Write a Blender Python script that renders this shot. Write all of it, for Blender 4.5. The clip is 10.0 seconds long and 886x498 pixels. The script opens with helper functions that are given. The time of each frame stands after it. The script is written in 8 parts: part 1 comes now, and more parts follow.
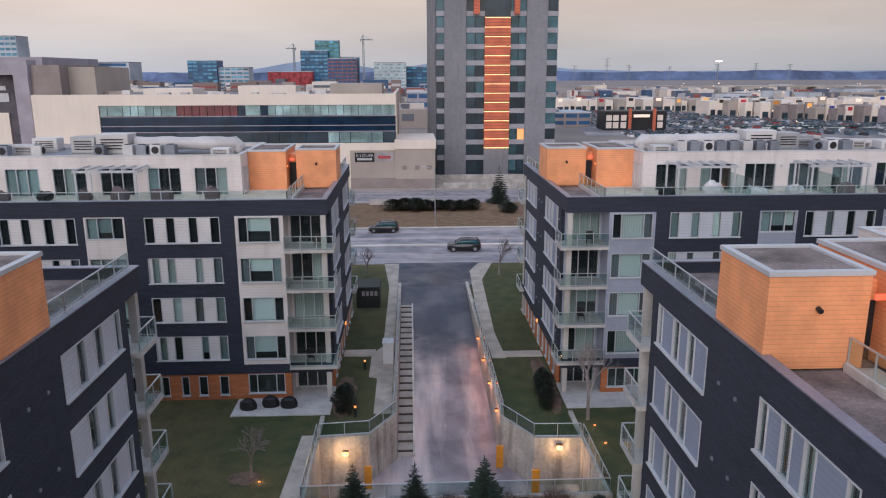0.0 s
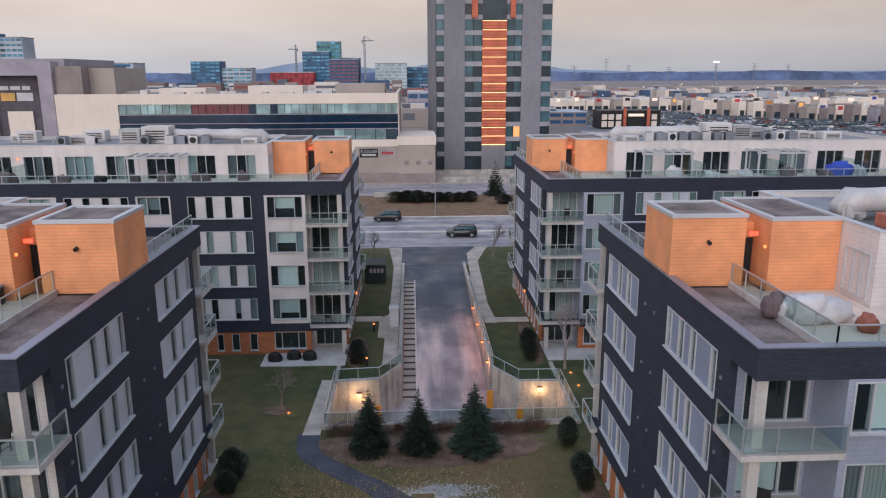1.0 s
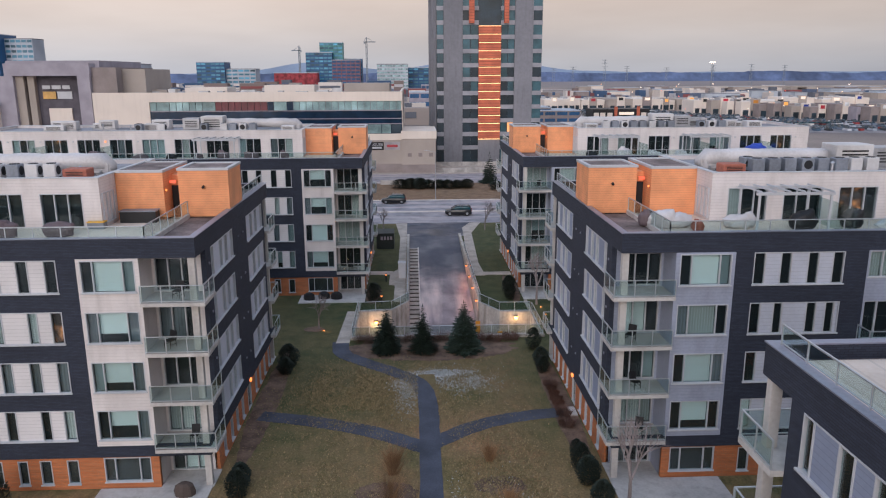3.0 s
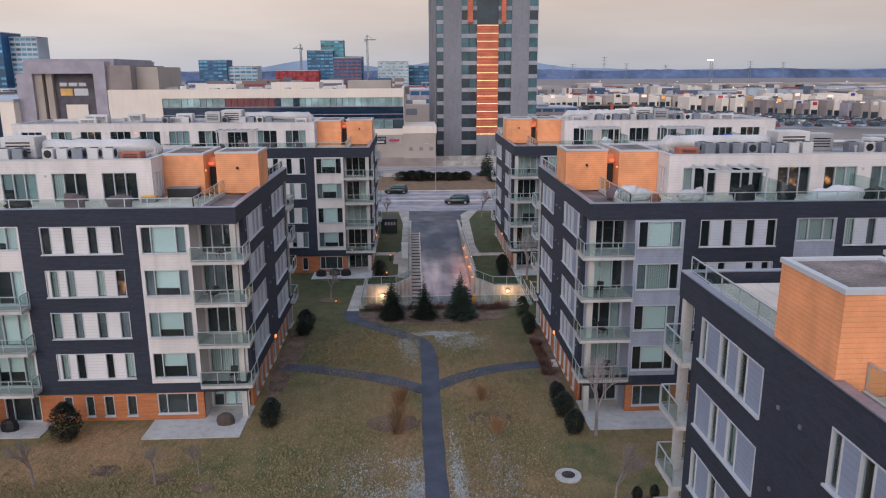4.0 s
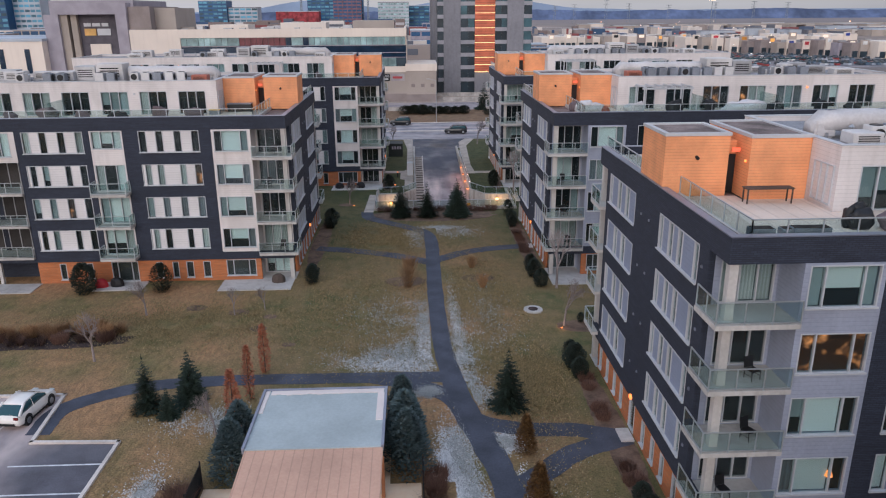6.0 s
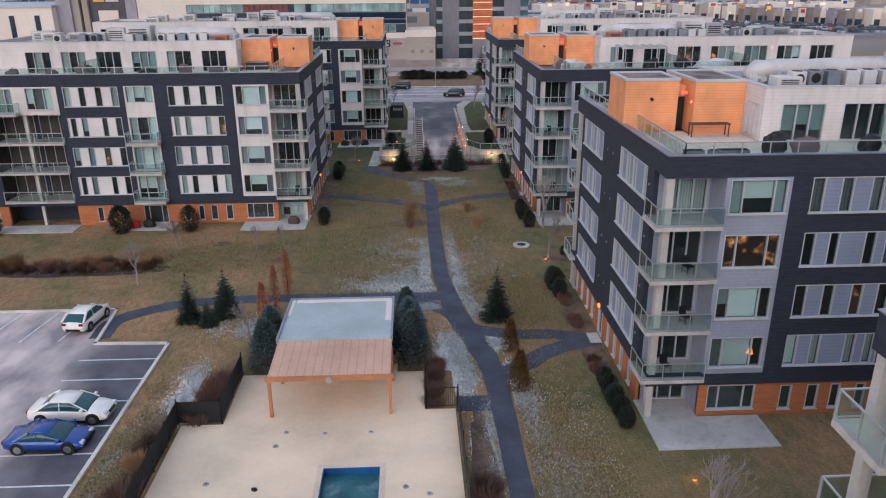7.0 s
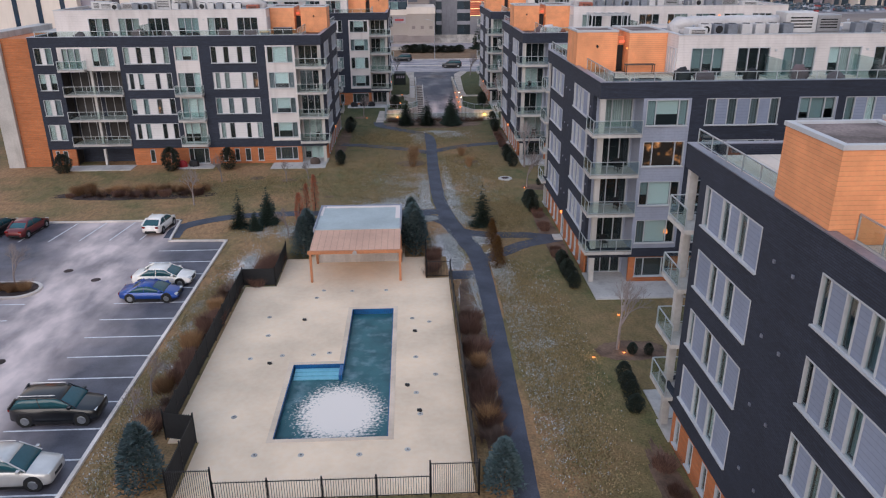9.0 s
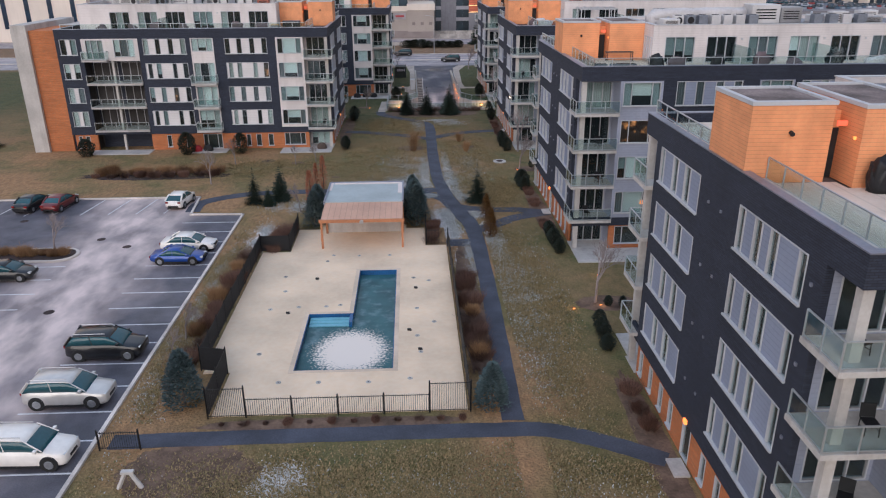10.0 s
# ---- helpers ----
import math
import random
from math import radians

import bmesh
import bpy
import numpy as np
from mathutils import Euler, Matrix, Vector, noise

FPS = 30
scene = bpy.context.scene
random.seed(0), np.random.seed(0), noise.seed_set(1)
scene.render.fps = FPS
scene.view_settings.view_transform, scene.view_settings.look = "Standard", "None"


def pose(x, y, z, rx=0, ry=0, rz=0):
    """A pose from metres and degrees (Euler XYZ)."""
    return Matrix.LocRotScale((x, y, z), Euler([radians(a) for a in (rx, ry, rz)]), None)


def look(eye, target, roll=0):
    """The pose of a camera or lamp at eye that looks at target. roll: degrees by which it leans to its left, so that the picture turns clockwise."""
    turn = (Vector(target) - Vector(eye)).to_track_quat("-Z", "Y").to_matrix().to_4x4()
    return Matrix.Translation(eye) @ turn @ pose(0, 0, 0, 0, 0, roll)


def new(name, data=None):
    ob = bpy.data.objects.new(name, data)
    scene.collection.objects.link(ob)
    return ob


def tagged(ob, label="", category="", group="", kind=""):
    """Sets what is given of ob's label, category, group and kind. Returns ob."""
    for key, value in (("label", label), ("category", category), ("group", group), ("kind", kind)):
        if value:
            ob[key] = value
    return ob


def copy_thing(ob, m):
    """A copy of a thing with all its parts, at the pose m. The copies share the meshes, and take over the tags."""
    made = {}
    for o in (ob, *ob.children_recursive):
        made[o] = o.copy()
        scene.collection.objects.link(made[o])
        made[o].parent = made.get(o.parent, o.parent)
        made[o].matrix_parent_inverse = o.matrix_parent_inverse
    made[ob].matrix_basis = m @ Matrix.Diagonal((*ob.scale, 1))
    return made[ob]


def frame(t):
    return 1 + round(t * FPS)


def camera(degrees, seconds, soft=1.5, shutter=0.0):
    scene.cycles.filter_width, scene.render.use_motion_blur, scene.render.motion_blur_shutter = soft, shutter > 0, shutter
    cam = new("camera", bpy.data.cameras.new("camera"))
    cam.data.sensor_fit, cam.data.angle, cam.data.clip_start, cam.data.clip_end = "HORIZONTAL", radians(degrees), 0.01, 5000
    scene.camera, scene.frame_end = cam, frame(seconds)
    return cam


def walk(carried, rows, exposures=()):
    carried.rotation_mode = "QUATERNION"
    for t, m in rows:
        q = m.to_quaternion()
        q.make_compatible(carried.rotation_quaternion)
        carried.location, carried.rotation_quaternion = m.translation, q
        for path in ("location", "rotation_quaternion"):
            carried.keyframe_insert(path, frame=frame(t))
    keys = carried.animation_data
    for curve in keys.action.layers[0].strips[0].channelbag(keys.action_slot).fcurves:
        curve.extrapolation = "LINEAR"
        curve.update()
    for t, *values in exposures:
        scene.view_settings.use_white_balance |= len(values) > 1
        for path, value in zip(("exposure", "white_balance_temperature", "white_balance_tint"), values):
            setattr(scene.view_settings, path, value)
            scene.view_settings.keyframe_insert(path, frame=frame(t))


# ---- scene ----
cam = camera(62.2, 10.0, soft=1.15)
METRES, EYE, TILT, LEAN, TURN = 85.0, 24.55, 0.0, 0.0, -2.5
ROWS = [
    (0.0, 0.0, 0.0, 0.0, -0.04, -13.49, 0.17),
    (0.5, 0.0009, -0.0564, 0.0, -0.02, -13.48, 0.17),
    (1.0, 0.002, -0.1122, -0.0002, 0.0, -13.45, 0.21),
    (1.5, 0.0029, -0.1666, -0.0005, 0.02, -13.43, 0.23),
    (2.0, 0.0038, -0.2201, -0.0005, 0.04, -13.42, 0.22),
    (2.5, 0.0044, -0.2727, -0.0003, 0.05, -13.4, 0.2),
    (4.0, 0.0068, -0.4283, -0.0005, 0.07, -13.59, 0.26),
    (4.5, 0.0075, -0.4796, -0.0006, 0.09, -14.17, 0.27),
    (5.0, 0.0081, -0.5302, -0.001, 0.1, -15.07, 0.3),
    (5.5, 0.0086, -0.5809, -0.0015, 0.12, -16.34, 0.3),
    (6.0, 0.0088, -0.6315, -0.0023, 0.11, -17.87, 0.37),
    (7.5, 0.0104, -0.781, -0.0057, 0.02, -20.68, 0.32),
    (8.0, 0.0113, -0.8291, -0.0071, 0.01, -20.91, 0.32),
    (8.5, 0.012, -0.8763, -0.0082, 0.01, -21.14, 0.31),
    (9.0, 0.0131, -0.921, -0.0097, 0.03, -21.4, 0.31),
    (9.5, 0.0138, -0.9627, -0.0107, 0.02, -21.55, 0.29),
    (10.0, 0.0146, -0.9998, -0.0105, 0.01, -21.54, 0.27),
]
walk(cam, [(t, pose(0, 0, EYE, TILT, LEAN, TURN) @ pose(METRES * x, METRES * y, METRES * z, 90 + pitch, roll, yaw)) for t, x, y, z, yaw, pitch, roll in ROWS])

# ---- world and light: an overcast sky just after sunset ----
world = bpy.data.worlds.new("dusk_sky")
scene.world = world
world.use_nodes = True
wn, wl = world.node_tree.nodes, world.node_tree.links
wn.clear()
w_out = wn.new("ShaderNodeOutputWorld")
w_bg = wn.new("ShaderNodeBackground")
w_tc = wn.new("ShaderNodeTexCoord")
w_sep = wn.new("ShaderNodeSeparateXYZ")
w_ramp = wn.new("ShaderNodeValToRGB")
w_ramp.color_ramp.elements[0].position = 0.0
w_ramp.color_ramp.elements[0].color = (0.20, 0.21, 0.25, 1)
w_ramp.color_ramp.elements[1].position = 1.0
w_ramp.color_ramp.elements[1].color = (0.34, 0.45, 0.66, 1)
for w_pos, w_col in ((0.485, (0.30, 0.31, 0.37, 1)), (0.505, (0.37, 0.37, 0.40, 1)), (0.53, (0.435, 0.385, 0.365, 1)),
                     (0.56, (0.50, 0.405, 0.355, 1)), (0.62, (0.50, 0.415, 0.37, 1)), (0.75, (0.42, 0.48, 0.60, 1))):
    w_el = w_ramp.color_ramp.elements.new(w_pos)
    w_el.color = w_col
w_half = wn.new("ShaderNodeMath")
w_half.operation = "MULTIPLY_ADD"
w_half.inputs[1].default_value = 0.5
w_half.inputs[2].default_value = 0.5
w_map = wn.new("ShaderNodeMapping")
w_map.inputs["Scale"].default_value = (1.6, 1.6, 9.0)
w_noise = wn.new("ShaderNodeTexNoise")
w_noise.inputs["Scale"].default_value = 1.3
w_noise.inputs["Detail"].default_value = 5
w_cloud = wn.new("ShaderNodeMixRGB")
w_cloud.blend_type = "SOFT_LIGHT"
w_cloud.inputs[0].default_value = 0.55
wl.new(w_tc.outputs["Generated"], w_sep.inputs[0])
wl.new(w_sep.outputs["Z"], w_half.inputs[0])
wl.new(w_half.outputs[0], w_ramp.inputs[0])
wl.new(w_tc.outputs["Generated"], w_map.inputs[0])
wl.new(w_map.outputs[0], w_noise.inputs["Vector"])
wl.new(w_ramp.outputs[0], w_cloud.inputs[1])
wl.new(w_noise.outputs["Fac"], w_cloud.inputs[2])
w_side = wn.new("ShaderNodeMapRange")  # the west keeps the afterglow, the east is dimmer
w_side.inputs[1].default_value, w_side.inputs[2].default_value = -1.0, 1.0
w_side.inputs[3].default_value, w_side.inputs[4].default_value = 1.22, 0.74
w_tint = wn.new("ShaderNodeVectorMath")
w_tint.operation = "SCALE"
wl.new(w_sep.outputs["X"], w_side.inputs[0])
wl.new(w_cloud.outputs[0], w_tint.inputs[0])
wl.new(w_side.outputs[0], w_tint.inputs["Scale"])
wl.new(w_tint.outputs[0], w_bg.inputs["Color"])
w_bg.inputs["Strength"].default_value = 1.5
wl.new(w_bg.outputs[0], w_out.inputs[0])

sun_data = bpy.data.lights.new("low_sun", "SUN")
sun_data.energy = 1.35
sun_data.angle = radians(45)
sun_data.color = (1.0, 0.93, 0.90)
sun = new("low_sun", sun_data)
sun.matrix_world = look((-22, -78, 27), (0, 0, 0))

# ---- materials ----
def node_mat(name):
    m = bpy.data.materials.new(name)
    m.use_nodes = True
    n, l = m.node_tree.nodes, m.node_tree.links
    return m, n, l, n["Principled BSDF"]


def mixrgb(n, l, kind, fac, a, b):
    x = n.new("ShaderNodeMixRGB")
    x.blend_type = kind
    for i, v in enumerate((fac, a, b)):
        if hasattr(v, "is_output"):
            l.new(v, x.inputs[i])
        elif i == 0:
            x.inputs[0].default_value = v
        else:
            x.inputs[i].default_value = (*v, 1)
    return x.outputs[0]


def math_node(n, l, op, a, b=0.0):
    x = n.new("ShaderNodeMath")
    x.operation = op
    for i, v in enumerate((a, b)):
        if hasattr(v, "is_output"):
            l.new(v, x.inputs[i])
        else:
            x.inputs[i].default_value = v
    return x.outputs[0]


def noise_fac(n, l, vec, scale, detail=4, lo=0.35, hi=0.65):
    t = n.new("ShaderNodeTexNoise")
    t.inputs["Scale"].default_value = scale
    t.inputs["Detail"].default_value = detail
    l.new(vec, t.inputs["Vector"])
    r = n.new("ShaderNodeMapRange")
    r.inputs[1].default_value, r.inputs[2].default_value = lo, hi
    l.new(t.outputs["Fac"], r.inputs[0])
    return r.outputs[0]


def surface(name, col, rough=0.7, metal=0.0, var=0.18, big=0.35, fine=6.0, bump=0.15, lines=0.0, line_dark=0.35, per_object=0.0, stain=0.0, line_axis="Z"):
    """A worn surface: stains at a large scale, grain at a small one, and, where lines is given, joints every so many metres."""
    m, n, l, p = node_mat(name)
    g = n.new("ShaderNodeNewGeometry")
    pos = g.outputs["Position"]
    f1 = noise_fac(n, l, pos, big)
    f2 = noise_fac(n, l, pos, fine, 6)
    dark = tuple(c * (1 - var * 1.6) for c in col)
    light = tuple(min(1, c * (1 + var)) for c in col)
    c = mixrgb(n, l, "MIX", f1, dark, light)
    c = mixrgb(n, l, "OVERLAY", var, c, mixrgb(n, l, "MIX", f2, (0.2, 0.2, 0.2), (0.8, 0.8, 0.8)))
    if stain:
        mp = n.new("ShaderNodeMapping")
        mp.inputs["Scale"].default_value = (1.2, 1.2, 0.12)
        l.new(pos, mp.inputs[0])
        f3 = noise_fac(n, l, mp.outputs[0], 1.4, 5, 0.5, 0.75)
        c = mixrgb(n, l, "MULTIPLY", math_node(n, l, "MULTIPLY", f3, stain), c, (0.45, 0.42, 0.4))
    height = f2
    if lines:
        s = n.new("ShaderNodeSeparateXYZ")
        l.new(pos, s.inputs[0])
        fr = math_node(n, l, "FRACT", math_node(n, l, "DIVIDE", s.outputs[line_axis], lines))
        edge = math_node(n, l, "LESS_THAN", fr, 0.12)
        c = mixrgb(n, l, "MULTIPLY", math_node(n, l, "MULTIPLY", edge, line_dark), c, (0.1, 0.1, 0.1))
        height = math_node(n, l, "SUBTRACT", f2, math_node(n, l, "MULTIPLY", edge, 1.5))
    if per_object:
        o = n.new("ShaderNodeObjectInfo")
        h = n.new("ShaderNodeHueSaturation")
        mr = n.new("ShaderNodeMapRange")
        mr.inputs[3].default_value, mr.inputs[4].default_value = 1 - per_object, 1 + per_object
        l.new(o.outputs["Random"], mr.inputs[0])
        l.new(mr.outputs[0], h.inputs["Value"])
        l.new(c, h.inputs["Color"])
        c = h.outputs[0]
    l.new(c, p.inputs["Base Color"])
    p.inputs["Roughness"].default_value = rough
    p.inputs["Metallic"].default_value = metal
    b = n.new("ShaderNodeBump")
    b.inputs["Strength"].default_value = bump
    b.inputs["Distance"].default_value = 0.03
    l.new(height, b.inputs["Height"])
    l.new(b.outputs[0], p.inputs["Normal"])
    return m


def brick_mat(name, col, col2, mortar, w=0.29, h=0.09, rough=0.8, mortar_size=0.012):
    m, n, l, p = node_mat(name)
    g = n.new("ShaderNodeNewGeometry")
    s = n.new("ShaderNodeSeparateXYZ")
    l.new(g.outputs["Position"], s.inputs[0])
    k = n.new("ShaderNodeCombineXYZ")
    l.new(math_node(n, l, "ADD", s.outputs["X"], s.outputs["Y"]), k.inputs[0])
    l.new(s.outputs["Z"], k.inputs[1])
    t = n.new("ShaderNodeTexBrick")
    t.inputs["Scale"].default_value = 1.0
    t.inputs["Brick Width"].default_value = w
    t.inputs["Row Height"].default_value = h
    t.inputs["Mortar Size"].default_value = mortar_size
    t.inputs["Color1"].default_value = (*col, 1)
    t.inputs["Color2"].default_value = (*col2, 1)
    t.inputs["Mortar"].default_value = (*mortar, 1)
    l.new(k.outputs[0], t.inputs["Vector"])
    f1 = noise_fac(n, l, g.outputs["Position"], 0.4, 6)
    mp = n.new("ShaderNodeMapping")
    mp.inputs["Scale"].default_value = (0.5, 0.5, 7.0)
    l.new(g.outputs["Position"], mp.inputs[0])
    f2 = noise_fac(n, l, mp.outputs[0], 1.1, 5, 0.3, 0.7)
    streak = mixrgb(n, l, "MULTIPLY", 0.5, t.outputs["Color"], mixrgb(n, l, "MIX", f2, (0.45, 0.45, 0.48), (1.0, 1.0, 1.0)))
    c = mixrgb(n, l, "MULTIPLY", 0.45, streak, mixrgb(n, l, "MIX", f1, (0.65, 0.65, 0.68), (1.0, 1.0, 1.0)))
    l.new(c, p.inputs["Base Color"])
    p.inputs["Roughness"].default_value = rough
    b = n.new("ShaderNodeBump")
    b.inputs["Strength"].default_value = 0.5
    b.inputs["Distance"].default_value = 0.01
    b.invert = True
    l.new(t.outputs["Fac"], b.inputs["Height"])
    l.new(b.outputs[0], p.inputs["Normal"])
    return m


def glass_mat(name, tint, ior=1.5, rough=0.02):
    m, n, l, p = node_mat(name)
    n.remove(p)
    tr = n.new("ShaderNodeBsdfTransparent")
    tr.inputs[0].default_value = (*tint, 1)
    gl = n.new("ShaderNodeBsdfGlossy")
    gl.inputs["Roughness"].default_value = rough
    lw = n.new("ShaderNodeLayerWeight")
    lw.inputs[0].default_value = 0.5
    fr = n.new("ShaderNodeMapRange")
    fr.inputs[3].default_value, fr.inputs[4].default_value = (ior - 1) * 0.1, 0.75
    l.new(math_node(n, l, "POWER", lw.outputs["Facing"], 3.5), fr.inputs[0])
    mx = n.new("ShaderNodeMixShader")
    l.new(fr.outputs[0], mx.inputs[0])
    l.new(tr.outputs[0], mx.inputs[1])
    l.new(gl.outputs[0], mx.inputs[2])
    l.new(mx.outputs[0], n["Material Output"].inputs[0])
    return m


def glow_mat(name, col, strength):
    m, n, l, p = node_mat(name)
    p.inputs["Base Color"].default_value = (*col, 1)
    p.inputs["Emission Color"].default_value = (*col, 1)
    p.inputs["Emission Strength"].default_value = strength
    return m


def room_glow(name):
    """A dark sheet whose glowing noise blotches stand for a lamp-lit room."""
    m, n, l, p = node_mat(name)
    g = n.new("ShaderNodeNewGeometry")
    v = n.new("ShaderNodeTexNoise")
    v.inputs["Scale"].default_value = 1.5
    v.inputs["Detail"].default_value = 2
    l.new(g.outputs["Position"], v.inputs["Vector"])
    r = n.new("ShaderNodeMapRange")
    r.inputs[1].default_value, r.inputs[2].default_value = 0.52, 0.74
    r.inputs[3].default_value, r.inputs[4].default_value = 0.10, 1.1
    l.new(v.outputs["Fac"], r.inputs[0])
    p.inputs["Base Color"].default_value = (0.05, 0.03, 0.025, 1)
    p.inputs["Emission Color"].default_value = (1.0, 0.34, 0.12, 1)
    l.new(math_node(n, l, "POWER", r.outputs[0], 2.2), p.inputs["Emission Strength"])
    return m


def blind_mat(name, col, fold=0.0, per_object=0.25):
    m, n, l, p = node_mat(name)
    g = n.new("ShaderNodeNewGeometry")
    s = n.new("ShaderNodeSeparateXYZ")
    l.new(g.outputs["Position"], s.inputs[0])
    o = n.new("ShaderNodeObjectInfo")
    mr = n.new("ShaderNodeMapRange")
    mr.inputs[3].default_value, mr.inputs[4].default_value = 1 - per_object, 1 + per_object
    l.new(o.outputs["Random"], mr.inputs[0])
    h = n.new("ShaderNodeHueSaturation")
    h.inputs["Color"].default_value = (*col, 1)
    l.new(mr.outputs[0], h.inputs["Value"])
    c = h.outputs[0]
    if fold:
        w = math_node(n, l, "SINE", math_node(n, l, "MULTIPLY", math_node(n, l, "ADD", s.outputs["X"], s.outputs["Y"]), 6.283 / fold))
        c = mixrgb(n, l, "MULTIPLY", math_node(n, l, "MULTIPLY", math_node(n, l, "ADD", w, 1.0), 0.22), c, (0.3, 0.3, 0.3))
    l.new(c, p.inputs["Base Color"])
    p.inputs["Roughness"].default_value = 0.85
    return m


M_DARK = brick_mat("charcoal_brick", (0.031, 0.039, 0.065), (0.045, 0.055, 0.087), (0.020, 0.025, 0.041))
# Brick orange, its saturation raised for lamplight on ground-floor walls.
M_ORANGE = brick_mat("orange_brick", (0.64, 0.185, 0.06), (0.72, 0.235, 0.085), (0.44, 0.21, 0.11))
M_WOOD = surface("cedar_cladding", (0.88, 0.36, 0.165), 0.6, var=0.08, big=0.8, fine=9, lines=0.16, line_dark=0.25, stain=0.1)
M_WHITE = surface("white_siding", (0.71, 0.655, 0.645), 0.6, var=0.07, lines=0.2, line_dark=0.16, stain=0.25)
M_GREY = surface("blue_grey_siding", (0.35, 0.38, 0.48), 0.55, var=0.08, lines=0.2, line_dark=0.16, stain=0.2)
# The darker tones also serve as less-lit copies on walk-side faces.
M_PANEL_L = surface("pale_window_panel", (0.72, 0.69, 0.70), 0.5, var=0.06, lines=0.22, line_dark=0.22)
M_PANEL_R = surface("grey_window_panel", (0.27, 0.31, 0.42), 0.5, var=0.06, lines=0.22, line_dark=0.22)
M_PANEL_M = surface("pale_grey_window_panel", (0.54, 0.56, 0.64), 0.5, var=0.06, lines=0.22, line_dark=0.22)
M_TRIM = surface("white_trim", (0.52, 0.53, 0.56), 0.45, var=0.05)
M_COPING = surface("metal_coping", (0.30, 0.32, 0.40), 0.4, 0.6, var=0.1)
M_CONC = surface("concrete", (0.46, 0.43, 0.41), 0.85, var=0.2, big=0.5, fine=5, stain=0.35)
M_SLAB = surface("balcony_slab", (0.53, 0.50, 0.48), 0.8, var=0.1, stain=0.4)
M_DECK = surface("pool_deck_concrete", (0.85, 0.65, 0.47), 0.85, var=0.09, big=0.22, fine=3)
M_TERR = surface("terrace_pavers", (0.76, 0.63, 0.53), 0.85, var=0.09, lines=0.9, line_axis="X", line_dark=0.14)
M_GRAVEL = surface("brown_roof_gravel", (0.22, 0.17, 0.16), 0.95, var=0.3, big=0.6, fine=9, bump=0.5)
M_MEMB = surface("grey_roof_membrane", (0.26, 0.26, 0.28), 0.85, var=0.25, big=0.25)
M_SOFFIT = surface("soffit", (0.3, 0.29, 0.3), 0.8)
M_CORE = surface("room_shade_fill", (0.06, 0.055, 0.055), 0.9)
M_GLASS = glass_mat("window_glass", (0.79, 0.89, 0.90))
M_RAIL = glass_mat("railing_glass", (0.83, 0.91, 0.90), 1.4)
M_METAL = surface("galvanised_metal", (0.46, 0.46, 0.48), 0.45, 0.7, var=0.12)
M_DUCT = surface("pale_duct", (0.60, 0.57, 0.57), 0.55, 0.1, var=0.12)
M_BLACK = surface("black_metal", (0.02, 0.02, 0.023), 0.5, 0.3)
M_ALU = surface("aluminium_rail", (0.52, 0.55, 0.58), 0.4, 0.6, var=0.05)
# The near-black fourth entry puts an unlit room's shade into colour.
BLINDS = [(blind_mat("pale_curtain", (0.62, 0.60, 0.58), 0.16), 3), (blind_mat("white_blind", (0.84, 0.84, 0.82), 0.0, 0.15), 2), (blind_mat("teal_grey_blind", (0.34, 0.38, 0.39)), 3),
          (blind_mat("room_shade", (0.016, 0.017, 0.02)), 4), (blind_mat("grey_curtain", (0.22, 0.22, 0.24), 0.2), 3)]
M_ROOMGLOW = room_glow("glowing_room_sheet")
M_LAMP = glow_mat("warm_lamp", (1.0, 0.27, 0.07), 1.7)
M_REDSIGN = glow_mat("red_exit_sign", (1.0, 0.14, 0.07), 0.75)

# ---- building blocks ----
ORIG = {}
rnd = random.Random(7)


def thing(name, at, label, category, group="", kind=""):
    e = new(name)
    e.location = at
    ORIG[e.name] = Vector(at)
    return tagged(e, label, category, group, kind)


def part(name, bm, material, parent=None, label="", smooth=False, weld=False):
    me = bpy.data.meshes.new(name)
    if parent is not None:
        at = ORIG[parent.name]
        for v in bm.verts:
            v.co -= at
    if weld:
        bmesh.ops.remove_doubles(bm, verts=bm.verts, dist=0.0005)
    bm.normal_update()
    bm.to_mesh(me)
    bm.free()
    if smooth:
        me.shade_smooth()
    me.materials.append(material)
    ob = new(name, me)
    if parent is not None:
        ob.parent = parent
        ORIG[ob.name] = at
    if label:
        ob["label"] = label
    return ob


CUBE_F = ((0, 3, 2, 1), (4, 5, 6, 7), (0, 1, 5, 4), (1, 2, 6, 5), (2, 3, 7, 6), (3, 0, 4, 7))


def bx(bm, x0, x1, y0, y1, z0, z1):
    x0, x1 = min(x0, x1), max(x0, x1)
    y0, y1 = min(y0, y1), max(y0, y1)
    z0, z1 = min(z0, z1), max(z0, z1)
    v = [bm.verts.new(c) for c in ((x0, y0, z0), (x1, y0, z0), (x1, y1, z0), (x0, y1, z0), (x0, y0, z1), (x1, y0, z1), (x1, y1, z1), (x0, y1, z1))]
    for f in CUBE_F:
        bm.faces.new([v[i] for i in f])
    return v


